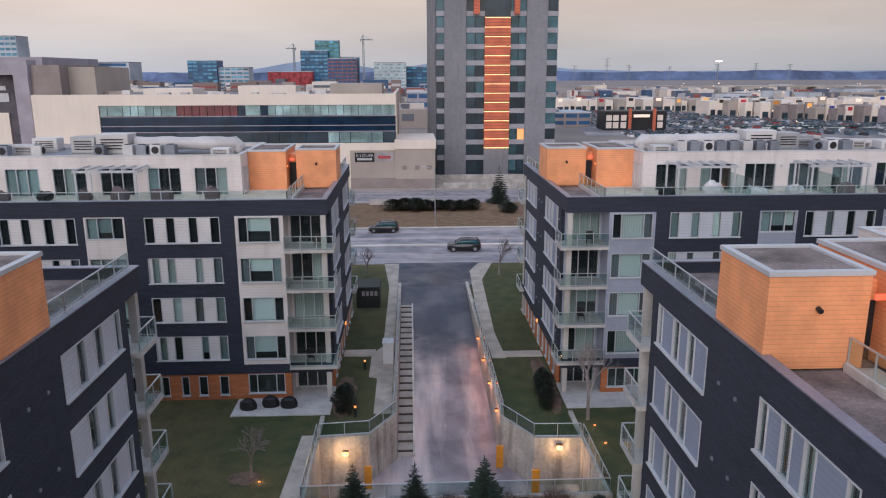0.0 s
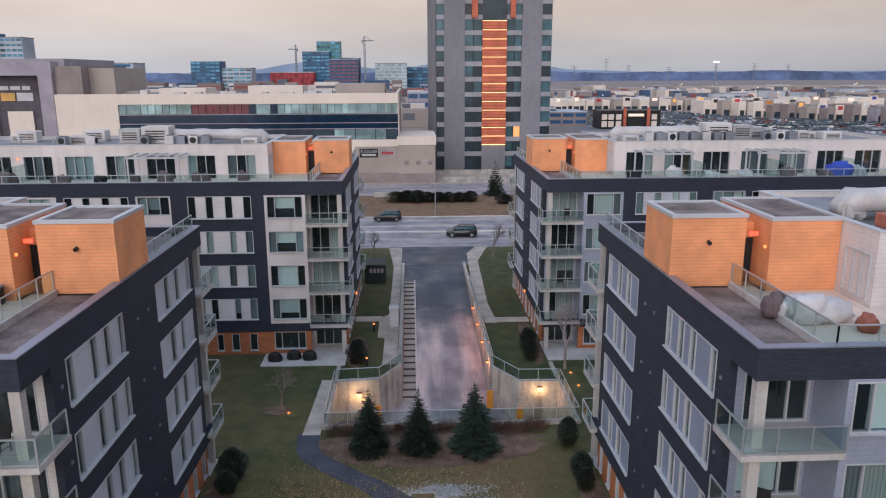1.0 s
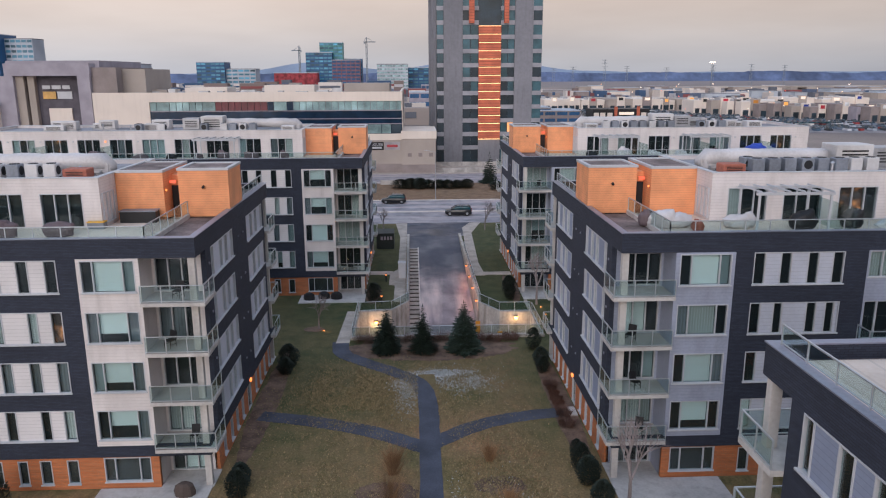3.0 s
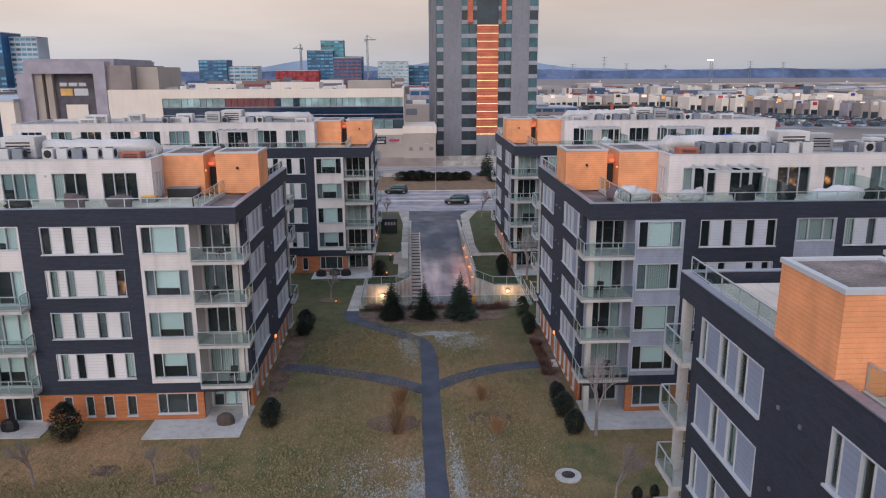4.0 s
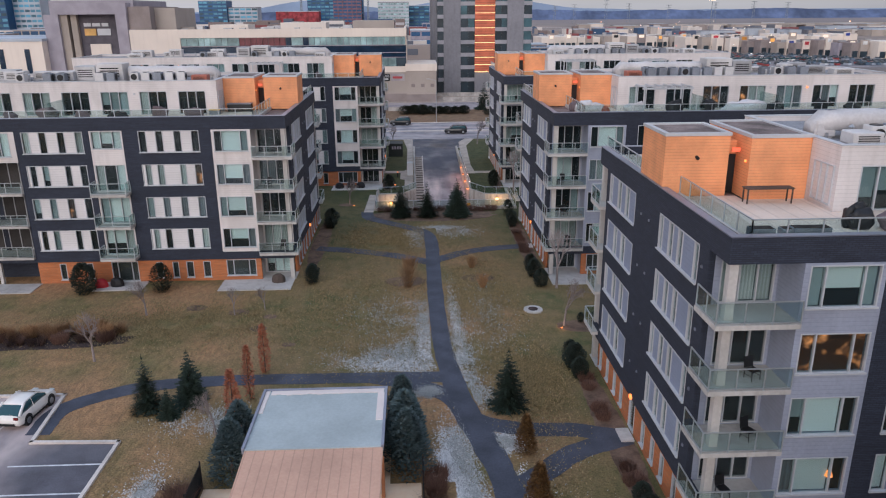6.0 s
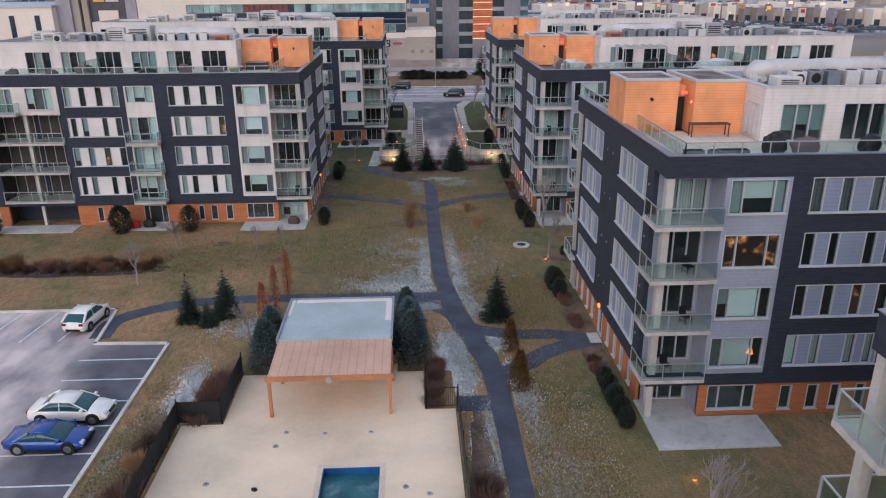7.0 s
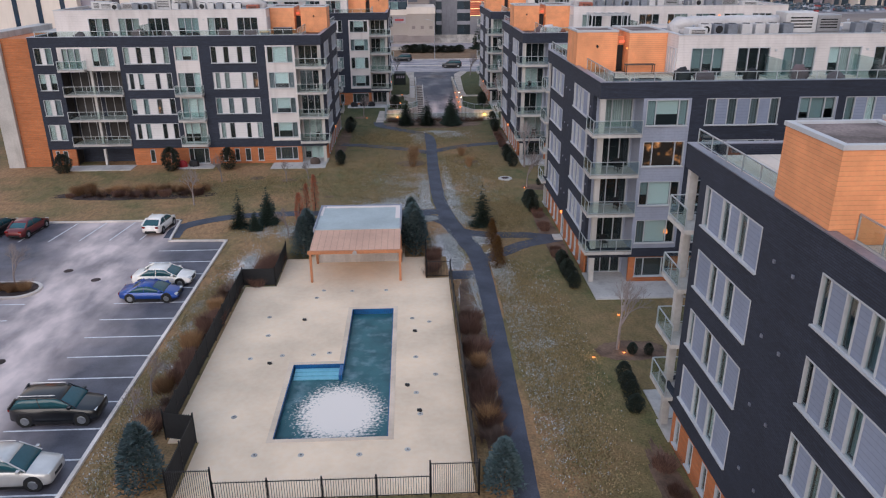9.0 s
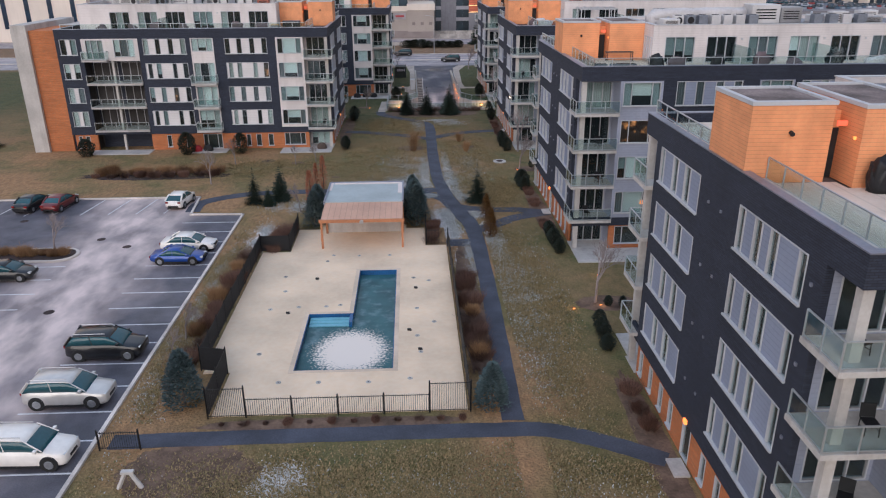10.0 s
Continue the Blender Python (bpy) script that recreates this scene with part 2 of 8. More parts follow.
def tube(bm, a, b, r0, r1=None, seg=8):
    """A tapered rod from a to b."""
    a, b = Vector(a), Vector(b)
    r1 = r0 if r1 is None else r1
    d = (b - a).normalized()
    s = d.orthogonal().normalized()
    t = d.cross(s)
    lo = [bm.verts.new(a + (s * math.cos(k * 6.2832 / seg) + t * math.sin(k * 6.2832 / seg)) * r0) for k in range(seg)]
    hi = [bm.verts.new(b + (s * math.cos(k * 6.2832 / seg) + t * math.sin(k * 6.2832 / seg)) * r1) for k in range(seg)]
    for k in range(seg):
        bm.faces.new((lo[k], lo[(k + 1) % seg], hi[(k + 1) % seg], hi[k]))
    bm.faces.new(lo[::-1])
    bm.faces.new(hi)


def prism(bm, pts, z0, z1):
    lo = [bm.verts.new((x, y, z0)) for x, y in pts]
    hi = [bm.verts.new((x, y, z1)) for x, y in pts]
    k = len(pts)
    area = sum(pts[i][0] * pts[(i + 1) % k][1] - pts[(i + 1) % k][0] * pts[i][1] for i in range(k))
    if area < 0:
        lo, hi = lo[::-1], hi[::-1]
    bm.faces.new(hi)
    bm.faces.new(lo[::-1])
    for i in range(k):
        bm.faces.new((lo[i], lo[(i + 1) % k], hi[(i + 1) % k], hi[i]))


class Wall:
    """A wall's frame: a along it, d out of it, z up."""

    def __init__(self, ox, oy, r, n):
        self.o, self.r, self.n = Vector((ox, oy)), Vector(r), Vector(n)

    def at(self, a, d):
        return self.o + self.r * a + self.n * d

    def box(self, bm, a0, a1, d0, d1, z0, z1):
        p, q = self.at(a0, d0), self.at(a1, d1)
        bx(bm, p.x, q.x, p.y, q.y, z0, z1)


def clad(wall, bm, a0, a1, z0, z1, holes, d0=-0.3, d1=0.0, split=False):
    """A wall's skin with openings left out."""
    xs = sorted({a0, a1, *(min(max(h, a0), a1) for o in holes for h in o[:2])})
    zs = sorted({z0, z1, *(min(max(h, z0), z1) for o in holes for h in o[2:])})
    for zi in range(len(zs) - 1):
        zm, run = (zs[zi] + zs[zi + 1]) / 2, None
        for xi in range(len(xs) - 1):
            xm = (xs[xi] + xs[xi + 1]) / 2
            full = not any(o[0] < xm < o[1] and o[2] < zm < o[3] for o in holes)
            if full and split:
                wall.box(bm, xs[xi], xs[xi + 1], d0, d1, zs[zi], zs[zi + 1])
                continue
            if full and run is None:
                run = xs[xi]
            if not full and run is not None:
                wall.box(bm, run, xs[xi], d0, d1, zs[zi], zs[zi + 1])
                run = None
        if run is not None:
            wall.box(bm, run, xs[-1], d0, d1, zs[zi], zs[zi + 1])


PIECES = {}


def piece(name, wall, a0, a1, d0, d1, z0, z1, material, parent, label=""):
    """A box that shares its mesh with all its equals."""
    p, q = wall.at(a0, d0), wall.at(a1, d1)
    sx, sy, sz = abs(q.x - p.x), abs(q.y - p.y), abs(z1 - z0)
    key = (name, round(sx, 2), round(sy, 2), round(sz, 2), material.name)
    if key not in PIECES:
        bm = bmesh.new()
        bx(bm, -sx / 2, sx / 2, -sy / 2, sy / 2, -sz / 2, sz / 2)
        me = bpy.data.meshes.new(name)
        bm.to_mesh(me)
        bm.free()
        me.materials.append(material)
        PIECES[key] = me
    ob = new(name, PIECES[key])
    ob.parent = parent
    ob.location = Vector(((p.x + q.x) / 2, (p.y + q.y) / 2, (z0 + z1) / 2)) - ORIG[parent.name]
    ORIG[ob.name] = ORIG[parent.name]
    if label:
        ob["label"] = label
    return ob


def pick_blind(bias=None):
    if bias is not None and rnd.random() < 0.75:
        return BLINDS[bias][0]
    k = rnd.uniform(0, sum(w for _, w in BLINDS))
    for m, w in BLINDS:
        k -= w
        if k <= 0:
            return m
    return BLINDS[-1][0]


def window(root, wall, a0, a1, z0, z1, cells, panel, d=0.0, bias=None, sill=True, glow=0.0, name="window"):
    """A framed window; cells: (width, kind), kind g for glass, p for a clad panel."""
    bm = bmesh.new()
    f = 0.055
    total = sum(c[0] for c in cells)
    a, spans, gaps = a0 + f, [], []
    for k, (w, kind) in enumerate(cells):
        b = a + (a1 - a0 - 2 * f) * w / total
        spans.append((a, b, kind))
        gaps.append((a + (0.03 if k else 0), b - (0.03 if k < len(cells) - 1 else 0), z0 + f, z1 - f))
        a = b
    clad(wall, bm, a0, a1, z0, z1, gaps, d - 0.14, d + 0.025, True)
    win = part(name, bm, M_TRIM, root, weld=True)
    first = pick_blind(bias)
    middle = len(cells) == 3 and cells[1][0] > 1.8 * cells[0][0]
    for a, b, kind in spans:
        if kind == "p":
            piece("siding_panel", wall, a + 0.03, b - 0.03, d - 0.12, d - 0.02, z0 + f, z1 - f, panel, win)
        else:
            g = piece("pane", wall, a + 0.03, b - 0.03, d - 0.10, d - 0.08, z0 + f, z1 - f, M_GLASS, win)
            g.visible_shadow = False
            # some panes get the self-glowing sheet in place of a curtain
            m = M_ROOMGLOW if glow and rnd.random() < glow else (first if rnd.random() < 0.6 else pick_blind(bias))
            if middle and m is not M_ROOMGLOW:
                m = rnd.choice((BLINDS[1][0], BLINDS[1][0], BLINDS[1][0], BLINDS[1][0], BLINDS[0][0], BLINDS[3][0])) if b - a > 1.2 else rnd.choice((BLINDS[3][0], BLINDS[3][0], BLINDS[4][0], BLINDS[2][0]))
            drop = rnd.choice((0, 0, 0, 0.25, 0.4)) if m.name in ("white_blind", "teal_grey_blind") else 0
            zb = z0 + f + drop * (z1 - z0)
            # near-black sheets here stand for the shade inside the room
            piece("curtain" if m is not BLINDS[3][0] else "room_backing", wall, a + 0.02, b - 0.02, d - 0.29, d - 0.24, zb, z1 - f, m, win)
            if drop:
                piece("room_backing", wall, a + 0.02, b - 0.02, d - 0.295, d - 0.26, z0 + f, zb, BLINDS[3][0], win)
    if sill:
        piece("sill", wall, a0 - 0.05, a1 + 0.05, d + 0.025, d + 0.12, z0 - 0.04, z0 + 0.03, M_TRIM, win)
    return win


def railing(root, wall, a0, a1, d, z, h=1.05, name="railing", posts=None):
    """Glass balustrade with a top rail along a wall frame."""
    bm = bmesh.new()
    wall.box(bm, a0, a1, d - 0.03, d + 0.03, z + h - 0.05, z + h)
    wall.box(bm, a0, a1, d - 0.02, d + 0.02, z + 0.08, z + 0.12)
    k = posts or max(1, round(abs(a1 - a0) / 1.5))
    for i in range(k + 1):
        a = a0 + (a1 - a0) * i / k
        wall.box(bm, a - 0.025, a + 0.025, d - 0.025, d + 0.025, z, z + h - 0.05)
    r = part(name, bm, M_ALU, root)
    g = piece("glass_panel", wall, a0, a1, d - 0.008, d + 0.008, z + 0.12, z + h - 0.06, M_RAIL, r)
    g.visible_shadow = False
    return r


F_LEVEL = (2.75, 5.80, 8.85, 11.90)
ROOF = 15.05
PAR = 15.6
DEPTH = 21.3


def apartment(name, xf, side, ys, length, panel, bay, label, end_cap=False, lit=0.0, corner=2.9, lit_bays=()):
    """A five-storey block with a penthouse; xf: the face on the garden walk, ys: its south face, side: the way it runs from the walk."""
    root = thing(name, (xf + side * length / 2, ys + DEPTH / 2, 0), label, "apartment building", "apartment blocks round the garden")
    S = Wall(xf, ys, (side, 0), (0, -1))
    E = Wall(xf, ys, (0, 1), (-side, 0))
    N = Wall(xf, ys + DEPTH, (side, 0), (0, 1))
    F = Wall(xf + side * length, ys, (0, 1), (side, 0))
    L = length

    def ub(bm, u0, u1, v0, v1, z0, z1):
        bx(bm, xf + side * u0, xf + side * u1, ys + v0, ys + v1, z0, z1)

    big = 24.1 + 7.1 < L - 3
    # openings of the south face: (from, to, kind)
    cols = [(7.8, 13.2, "ribbon"), (14.6, 17.5, "bay2"), (18.1, 23.5, "ribbon")]
    if big:
        cols += [(24.1, 31.2, "loggia"), (31.8, 33.9, "pair")]
    a = 35.0
    while a + 6.2 < L - 3.4 and not end_cap:
        cols.append((a, a + 5.4, "ribbon"))
        a += 6.2
    body_l = L - 5.0 if end_cap else L
    # solid fill behind the skin, coloured dark for the shade of the rooms
    bm = bmesh.new()
    ub(bm, 0.31, body_l - 0.31, 2.25, DEPTH - 2.25, 0.0, ROOF - 0.25)
    for v0, v1 in ((0.31, 2.25), (DEPTH - 2.25, DEPTH - 0.31)):
        ub(bm, 3.45, 23.9 if big else body_l - 0.31, v0, v1, 0.0, ROOF - 0.25)
        if big:
            ub(bm, 31.4, body_l - 0.31, v0, v1, 0.0, ROOF - 0.25)
    part("core", bm, M_CORE, root, "solid inner fill, dark for the shade of unlit rooms")
    # charcoal skin
    bm = bmesh.new()
    holes = [(3.2, 6.7, 2.9, 14.45)]
    for c0, c1, kind in cols:
        if kind in ("ribbon", "pair"):
            holes += [(c0, c1, f + 0.55, f + 2.5) for f in F_LEVEL]
        else:
            holes.append((c0, c1, 2.75, 14.45))
    clad(S, bm, 3.2, body_l, 2.15, 14.45, holes)
    clad(N, bm, 3.2, body_l, 2.15, 14.45, [])
    side_cols = [(3.1, 8.6), (12.9, 18.5)]
    holes = [(c0, c1, f + 0.55, f + 2.45) for c0, c1 in side_cols for f in F_LEVEL]
    clad(E, bm, 2.0, DEPTH - 2.0, 2.15, 14.45, holes)
    clad(F if not end_cap else Wall(xf + side * body_l, ys, (0, 1), (side, 0)), bm, 0.3, DEPTH - 0.3, 0.0, 14.45, [])
    # parapet and first-floor band run over the corner loggias
    for z0, z1 in ((14.45, PAR),):
        ub(bm, 0, body_l, 0, 0.3, z0, z1)
        ub(bm, 0, body_l, DEPTH - 0.3, DEPTH, z0, z1)
        ub(bm, 0, 0.3, 0.3, DEPTH - 0.3, z0, z1)
        ub(bm, body_l - 0.3, body_l, 0.3, DEPTH - 0.3, z0, z1)
    for v0, v1 in ((0, 0.3), (DEPTH - 0.3, DEPTH)):
        ub(bm, 0, 3.2, v0, v1, 2.15, 2.85)
    for v0, v1 in ((0.3, 2.0), (DEPTH - 2.0, DEPTH - 0.3)):
        ub(bm, 0, 0.3, v0, v1, 2.15, 2.85)
    part("brick_wall", bm, M_DARK, root, "charcoal brick wall")
    bm = bmesh.new()
    for u0, u1, v0, v1 in ((-0.04, body_l + 0.04, -0.04, 0.36), (-0.04, body_l + 0.04, DEPTH - 0.36, DEPTH + 0.04), (-0.04, 0.36, 0.36, DEPTH - 0.36), (body_l - 0.36, body_l + 0.04, 0.36, DEPTH - 0.36)):
        ub(bm, u0, u1, v0, v1, PAR, PAR + 0.05)
    part("coping", bm, M_COPING, root, "metal parapet coping")
    # ground floor in orange brick, set back under the band
    bm = bmesh.new()
    gw = [(3.7, 6.5, 0.45, 2.05), (8.0, 8.7, 0.35, 1.95), (9.6, 10.3, 0.35, 1.95), (11.0, 11.6, 0.35, 1.95), (12.5, 13.1, 0.35, 1.95), (14.8, 17.3, 0.1, 2.05), (19.0, 19.6, 0.35, 1.95), (21.5, 22.1, 0.35, 1.95)]
    if big:
        gw += [(32.2, 32.8, 0.35, 1.95), (33.2, 33.7, 0.35, 1.95)]
    clad(S, bm, 3.2, body_l - 0.3, 0.0, 2.15, gw + ([(24.1, 31.2, 0, 2.15)] if big else []), -0.4, -0.12)
    clad(N, bm, 3.2, body_l - 0.3, 0.0, 2.15, [], -0.4, -0.12)
    ew = [(c, c + 0.62, 0.35, 1.9) for c in (3.2, 5.1, 6.7, 8.4, 13.0, 14.6, 16.4, 18.2)] + [(10.4, 11.5, 0.02, 2.05)]
    clad(E, bm, 2.0, DEPTH - 2.0, 0.0, 2.15, ew, -0.4, -0.12)
    part("ground_floor_wall", bm, M_ORANGE, root, "orange brick ground-floor wall")
    for g in gw:
        wide = g[1] - g[0] > 1.5
        window(root, S, *g, [(1, "g"), (2.4, "g"), (1, "g")] if wide else [(1, "g")], panel, d=-0.12, bias=None)
    for g in ew[:-1]:
        window(root, E, *g, [(1, "g")], panel, d=-0.12)
    dr = window(root, E, *ew[-1], [(1, "g")], panel, d=-0.12, bias=3, sill=False, name="entrance_door")
    for f in F_LEVEL:
        for a in (2.55, 10.2, 11.6):
            piece("wall_vent", E, a, a + 0.13, 0.0, 0.06, f + 1.5, f + 1.63, M_COPING, root, "small pale wall vent")
    lp = bmesh.new()
    E.box(lp, 10.75, 11.05, -0.1, 0.12, 2.2, 2.42)
    part("wall_lamp", lp, M_LAMP, root, "glowing warm wall lamp")
    # bay of siding with a wide window on each floor
    bm = bmesh.new()
    clad(S, bm, 3.2, 6.7, 2.9, 14.45, [(3.45, 6.5, f + 0.55, f + 2.45) for f in F_LEVEL], -0.3, 0.03, True)
    part("siding_bay", bm, bay, root, "horizontal siding bay", weld=True)
    for f in F_LEVEL:
        window(root, S, 3.45, 6.5, f + 0.55, f + 2.45, [(0.75, "g"), (2.0, "g"), (0.75, "g")], panel, d=0.03, glow=1.0 if F_LEVEL.index(f) in lit_bays else lit * 0.5)
    # ribbons of narrow panes and panels
    pats = ([(1, "g"), (1.3, "p"), (0.9, "g"), (2.4, "p"), (1.0, "g"), (0.9, "p"), (0.9, "g"), (0.4, "p")],
            [(0.9, "g"), (1.3, "p"), (0.9, "g"), (1.4, "p"), (0.9, "g"), (1.2, "p"), (0.9, "g")])
    for c0, c1, kind in cols:
        for i, f in enumerate(F_LEVEL):
            if kind == "ribbon":
                window(root, S, c0, c1, f + 0.55, f + 2.5, pats[i % 2], panel, bias=3 if rnd.random() < 0.3 else None, glow=lit)
            elif kind == "pair":
                window(root, S, c0, c1, f + 0.55, f + 2.5, [(1, "g"), (0.7, "p"), (1, "g")], panel)
            elif kind == "bay2":
                window(root, S, c0 + 0.1, c1 - 0.1, f + (0.9 if i == 3 else 0.1), f + 2.5, [(1, "g"), (1.4, "g"), (1, "g")], panel, d=-0.05)
    for c0, c1, kind in cols:
        if kind == "bay2":
            bm = bmesh.new()
            clad(S, bm, c0, c1, 2.75, 14.45, [(c0 + 0.1, c1 - 0.1, f + (0.9 if i == 3 else 0.1), f + 2.5) for i, f in enumerate(F_LEVEL)], -0.3, 0.02)
            part("siding_bay", bm, bay, root, "horizontal siding bay")
            for f in F_LEVEL[:3]:
                balcony(root, S, c0 - 0.15, c1 + 0.15, 0.02, 1.3, f)
        if kind == "loggia":
            B = Wall(xf, ys + 2.2, (side, 0), (0, -1))
            bm = bmesh.new()
            dh = [(s, s + 3.1, f + 0.05, f + 2.45) for s in (c0 + 0.2, c0 + 3.8) for f in F_LEVEL[:3]]
            clad(B, bm, c0, c1, 0.0, 14.45, dh, -0.3, 0.0, True)
            # shade of the deep loggia is put into its pale wall as charcoal
            part("loggia_wall", bm, M_DARK, root, "loggia back wall, charcoal for the shade in it", weld=True)
            for h in dh:
                window(root, B, *h, [(1, "g"), (1, "g"), (1, "g")], panel, sill=False, bias=3)
            for i, f in enumerate(F_LEVEL[:3]):
                balcony(root, S, c0 + 0.02, c1 - 0.02, -2.2, 0.35, f, rail_to=None, sides=False)
            balcony(root, S, c0 + 3.9, c1 - 0.1, 0.03, 1.0, F_LEVEL[3])
            bm = bmesh.new()
            top = [(c0 + 0.5, c0 + 3.1, 12.2, 14.35), (c0 + 4.4, c1 - 0.5, 11.95, 14.3)]
            clad(S, bm, c0, c1, 11.68, 14.45, top, -0.3, 0.02, True)
            part("siding_bay", bm, bay, root, "horizontal siding bay", weld=True)
            for h in top:
                window(root, S, *h, [(1, "g"), (1.3, "g"), (1, "g")], panel, d=0.02)
            bm = bmesh.new()
            S.box(bm, (c0 + c1) / 2 - 0.14, (c0 + c1) / 2 + 0.14, -0.35, -0.05, 0.0, 11.67)
            part("column", bm, M_SLAB, root, "pale concrete column")
    # side face: long strips, the weaker light put into darker panel colours
    for i, f in enumerate(F_LEVEL):
        for c0, c1 in side_cols:
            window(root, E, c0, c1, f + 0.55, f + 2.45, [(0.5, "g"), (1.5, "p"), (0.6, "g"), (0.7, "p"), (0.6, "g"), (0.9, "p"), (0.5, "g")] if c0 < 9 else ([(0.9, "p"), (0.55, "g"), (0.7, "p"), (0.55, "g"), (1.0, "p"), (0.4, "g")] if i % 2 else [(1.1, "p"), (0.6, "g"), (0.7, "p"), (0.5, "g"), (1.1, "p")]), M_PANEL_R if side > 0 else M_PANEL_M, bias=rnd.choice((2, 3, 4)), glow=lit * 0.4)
    # corner loggias
    for flip in (0, 1):
        W2 = S if not flip else N
        back = Wall(xf, ys + (2.0 if not flip else DEPTH - 2.0), (side, 0), (0, -1 if not flip else 1))
        bm = bmesh.new()
        dh = [] if flip else [(0.6, 3.05, f + 0.05, f + 2.4) for f in F_LEVEL] + [(0.6, 3.05, 0.08, 2.1)]
        clad(back, bm, 0.3, 3.2, 0.0, 14.45, dh, -0.3, 0.0, True)
        part("loggia_wall", bm, bay, root, "pale loggia wall", weld=True)
        bm = bmesh.new()
        W2.box(bm, 3.2, 3.44, -2.0, -0.3, 0.0, 14.45)
        part("loggia_cheek", bm, bay, root)
        for h in dh if not flip else ():
            window(root, back, *h, [(1, "g"), (1, "g"), (0.9, "g")], panel, sill=False, bias=3 if rnd.random() < 0.75 else 0)
        bm = bmesh.new()
        W2.box(bm, 0.02, 3.19, -1.99, -0.01, 0.0, 0.066)
        part("loggia_floor", bm, M_SLAB, root, "pale concrete loggia floor")
        bm = bmesh.new()
        W2.box(bm, 0.12, 0.5, -0.5, -0.12, 0.0, 14.45)
        part("column", bm, M_SLAB, root, "pale corner column")
        for f in F_LEVEL:
            bm = bmesh.new()
            W2.box(bm, -0.45, 3.2, -1.98, 0.4, f - 0.22, f)
            b = part("balcony", bm, M_SLAB, root, "pale concrete balcony")
            railing(b, W2, -0.42, 3.18, 0.36, f, posts=3)
            r2 = Wall(xf, ys, (0, 1), (-side, 0)) if not flip else Wall(xf, ys + DEPTH, (0, -1), (-side, 0))
            railing(b, r2, -0.34, 1.9, 0.40, f, posts=2)
            if rnd.random() < 0.75:
                patio_set(W2, rnd.uniform(0.7, 2.4), -0.7, f + 0.002)
        bm = bmesh.new()
        W2.box(bm, 0.3, 3.2, -2.0, -0.3, 14.35, 14.45)
        part("soffit", bm, M_SOFFIT, root)
    # roof and terrace
    bm = bmesh.new()
    ub(bm, 0.3, body_l - 0.3, 0.3, DEPTH - 0.3, ROOF - 0.25, ROOF)
    part("roof", bm, M_GRAVEL, root, "brown gravel flat roof")
    bm = bmesh.new()
    ub(bm, corner + 0.1, body_l - 0.8, 0.6, 5.36, ROOF + 0.004, ROOF + 0.09)
    ub(bm, corner + 0.1, 7.15, 5.36, 8.0, ROOF + 0.004, ROOF + 0.09)
    ub(bm, corner + 0.1, 3.95, 8.0, 8.86, ROOF + 0.004, ROOF + 0.09)
    if corner < 2:
        ub(bm, 0.6, 7.0, 13.5, DEPTH - 0.6, ROOF + 0.004, ROOF + 0.09)
    part("terrace_deck", bm, M_TERR, root, "pale terrace paving")
    # penthouse
    P0, P1, T = 5.4, DEPTH - 5.4, 18.3
    PS = Wall(xf, ys + P0, (side, 0), (0, -1))
    holes, a = [], 8.3
    while a + 2.7 < body_l - 1.5:
        holes.append((a, a + 2.6, ROOF + 0.12, 17.35))
        a += 3.65
    bm = bmesh.new()
    clad(PS, bm, 7.2, body_l - 1.2, ROOF, T, holes, -0.3, 0.0)
    ub(bm, 7.2, 7.5, P0 + 0.3, P1, ROOF, T)
    ub(bm, body_l - 1.5, body_l - 1.2, P0 + 0.3, P1, ROOF, T)
    ub(bm, 7.5, body_l - 1.5, P1 - 0.3, P1, ROOF, T)
    part("penthouse_wall", bm, M_WHITE, root, "white penthouse siding wall")
    bm = bmesh.new()
    ub(bm, 7.51, body_l - 1.51, P0 + 0.301, P1 - 0.31, ROOF + 0.01, T - 0.3)
    part("penthouse_roof", bm, M_MEMB, root, "grey membrane roof")
    bm = bmesh.new()
    for u0, u1, v0, v1 in ((7.15, body_l - 1.15, P0 - 0.05, P0 + 0.33), (7.15, body_l - 1.15, P1 - 0.33, P1 + 0.05), (7.15, 7.53, P0 + 0.33, P1 - 0.33), (body_l - 1.53, body_l - 1.15, P0 + 0.33, P1 - 0.33)):
        ub(bm, u0, u1, v0, v1, T, T + 0.05)
    part("coping", bm, M_TRIM, root, "pale penthouse coping")
    for h in holes:
        window(root, PS, *h, [(1, "g"), (1, "g"), (1, "g")], panel, sill=False, bias=3 if rnd.random() < 0.5 else None, glow=lit)
        if rnd.random() < 0.6:
            bm = bmesh.new()
            PS.box(bm, h[1] + 0.35, h[1] + 0.5, 0, 0.1, 17.05, 17.2)
            part("wall_lamp", bm, M_LAMP if rnd.random() < 0.12 else M_TRIM, root)
    PW = Wall(xf + side * 7.2, ys, (0, 1), (-side, 0))
    window(root, PW, 5.7, 7.5, ROOF + 0.3, 17.3, [(1, "g"), (1, "g"), (1, "g")], panel, d=0.05, sill=False)
    # cedar-clad stair and lift heads
    for nm, u0, u1, v0, v1, t in (("stair_head", 0.06, 3.4, 8.9, 12.6, 18.4), ("lift_head", 4.1, 7.19, 8.0, 13.4, 18.4)):
        bm = bmesh.new()
        ub(bm, u0, u1, v0, v1, PAR + 0.06 if u0 < 1 else ROOF + 0.09, t - 0.12)
        if u0 < 1:
            ub(bm, 0.4, u1, v0 + 0.002, v1 - 0.002, ROOF + 0.09, PAR + 0.06)
        h = part(nm, bm, M_WOOD, root, "cedar-clad roof stair head")
        bm = bmesh.new()
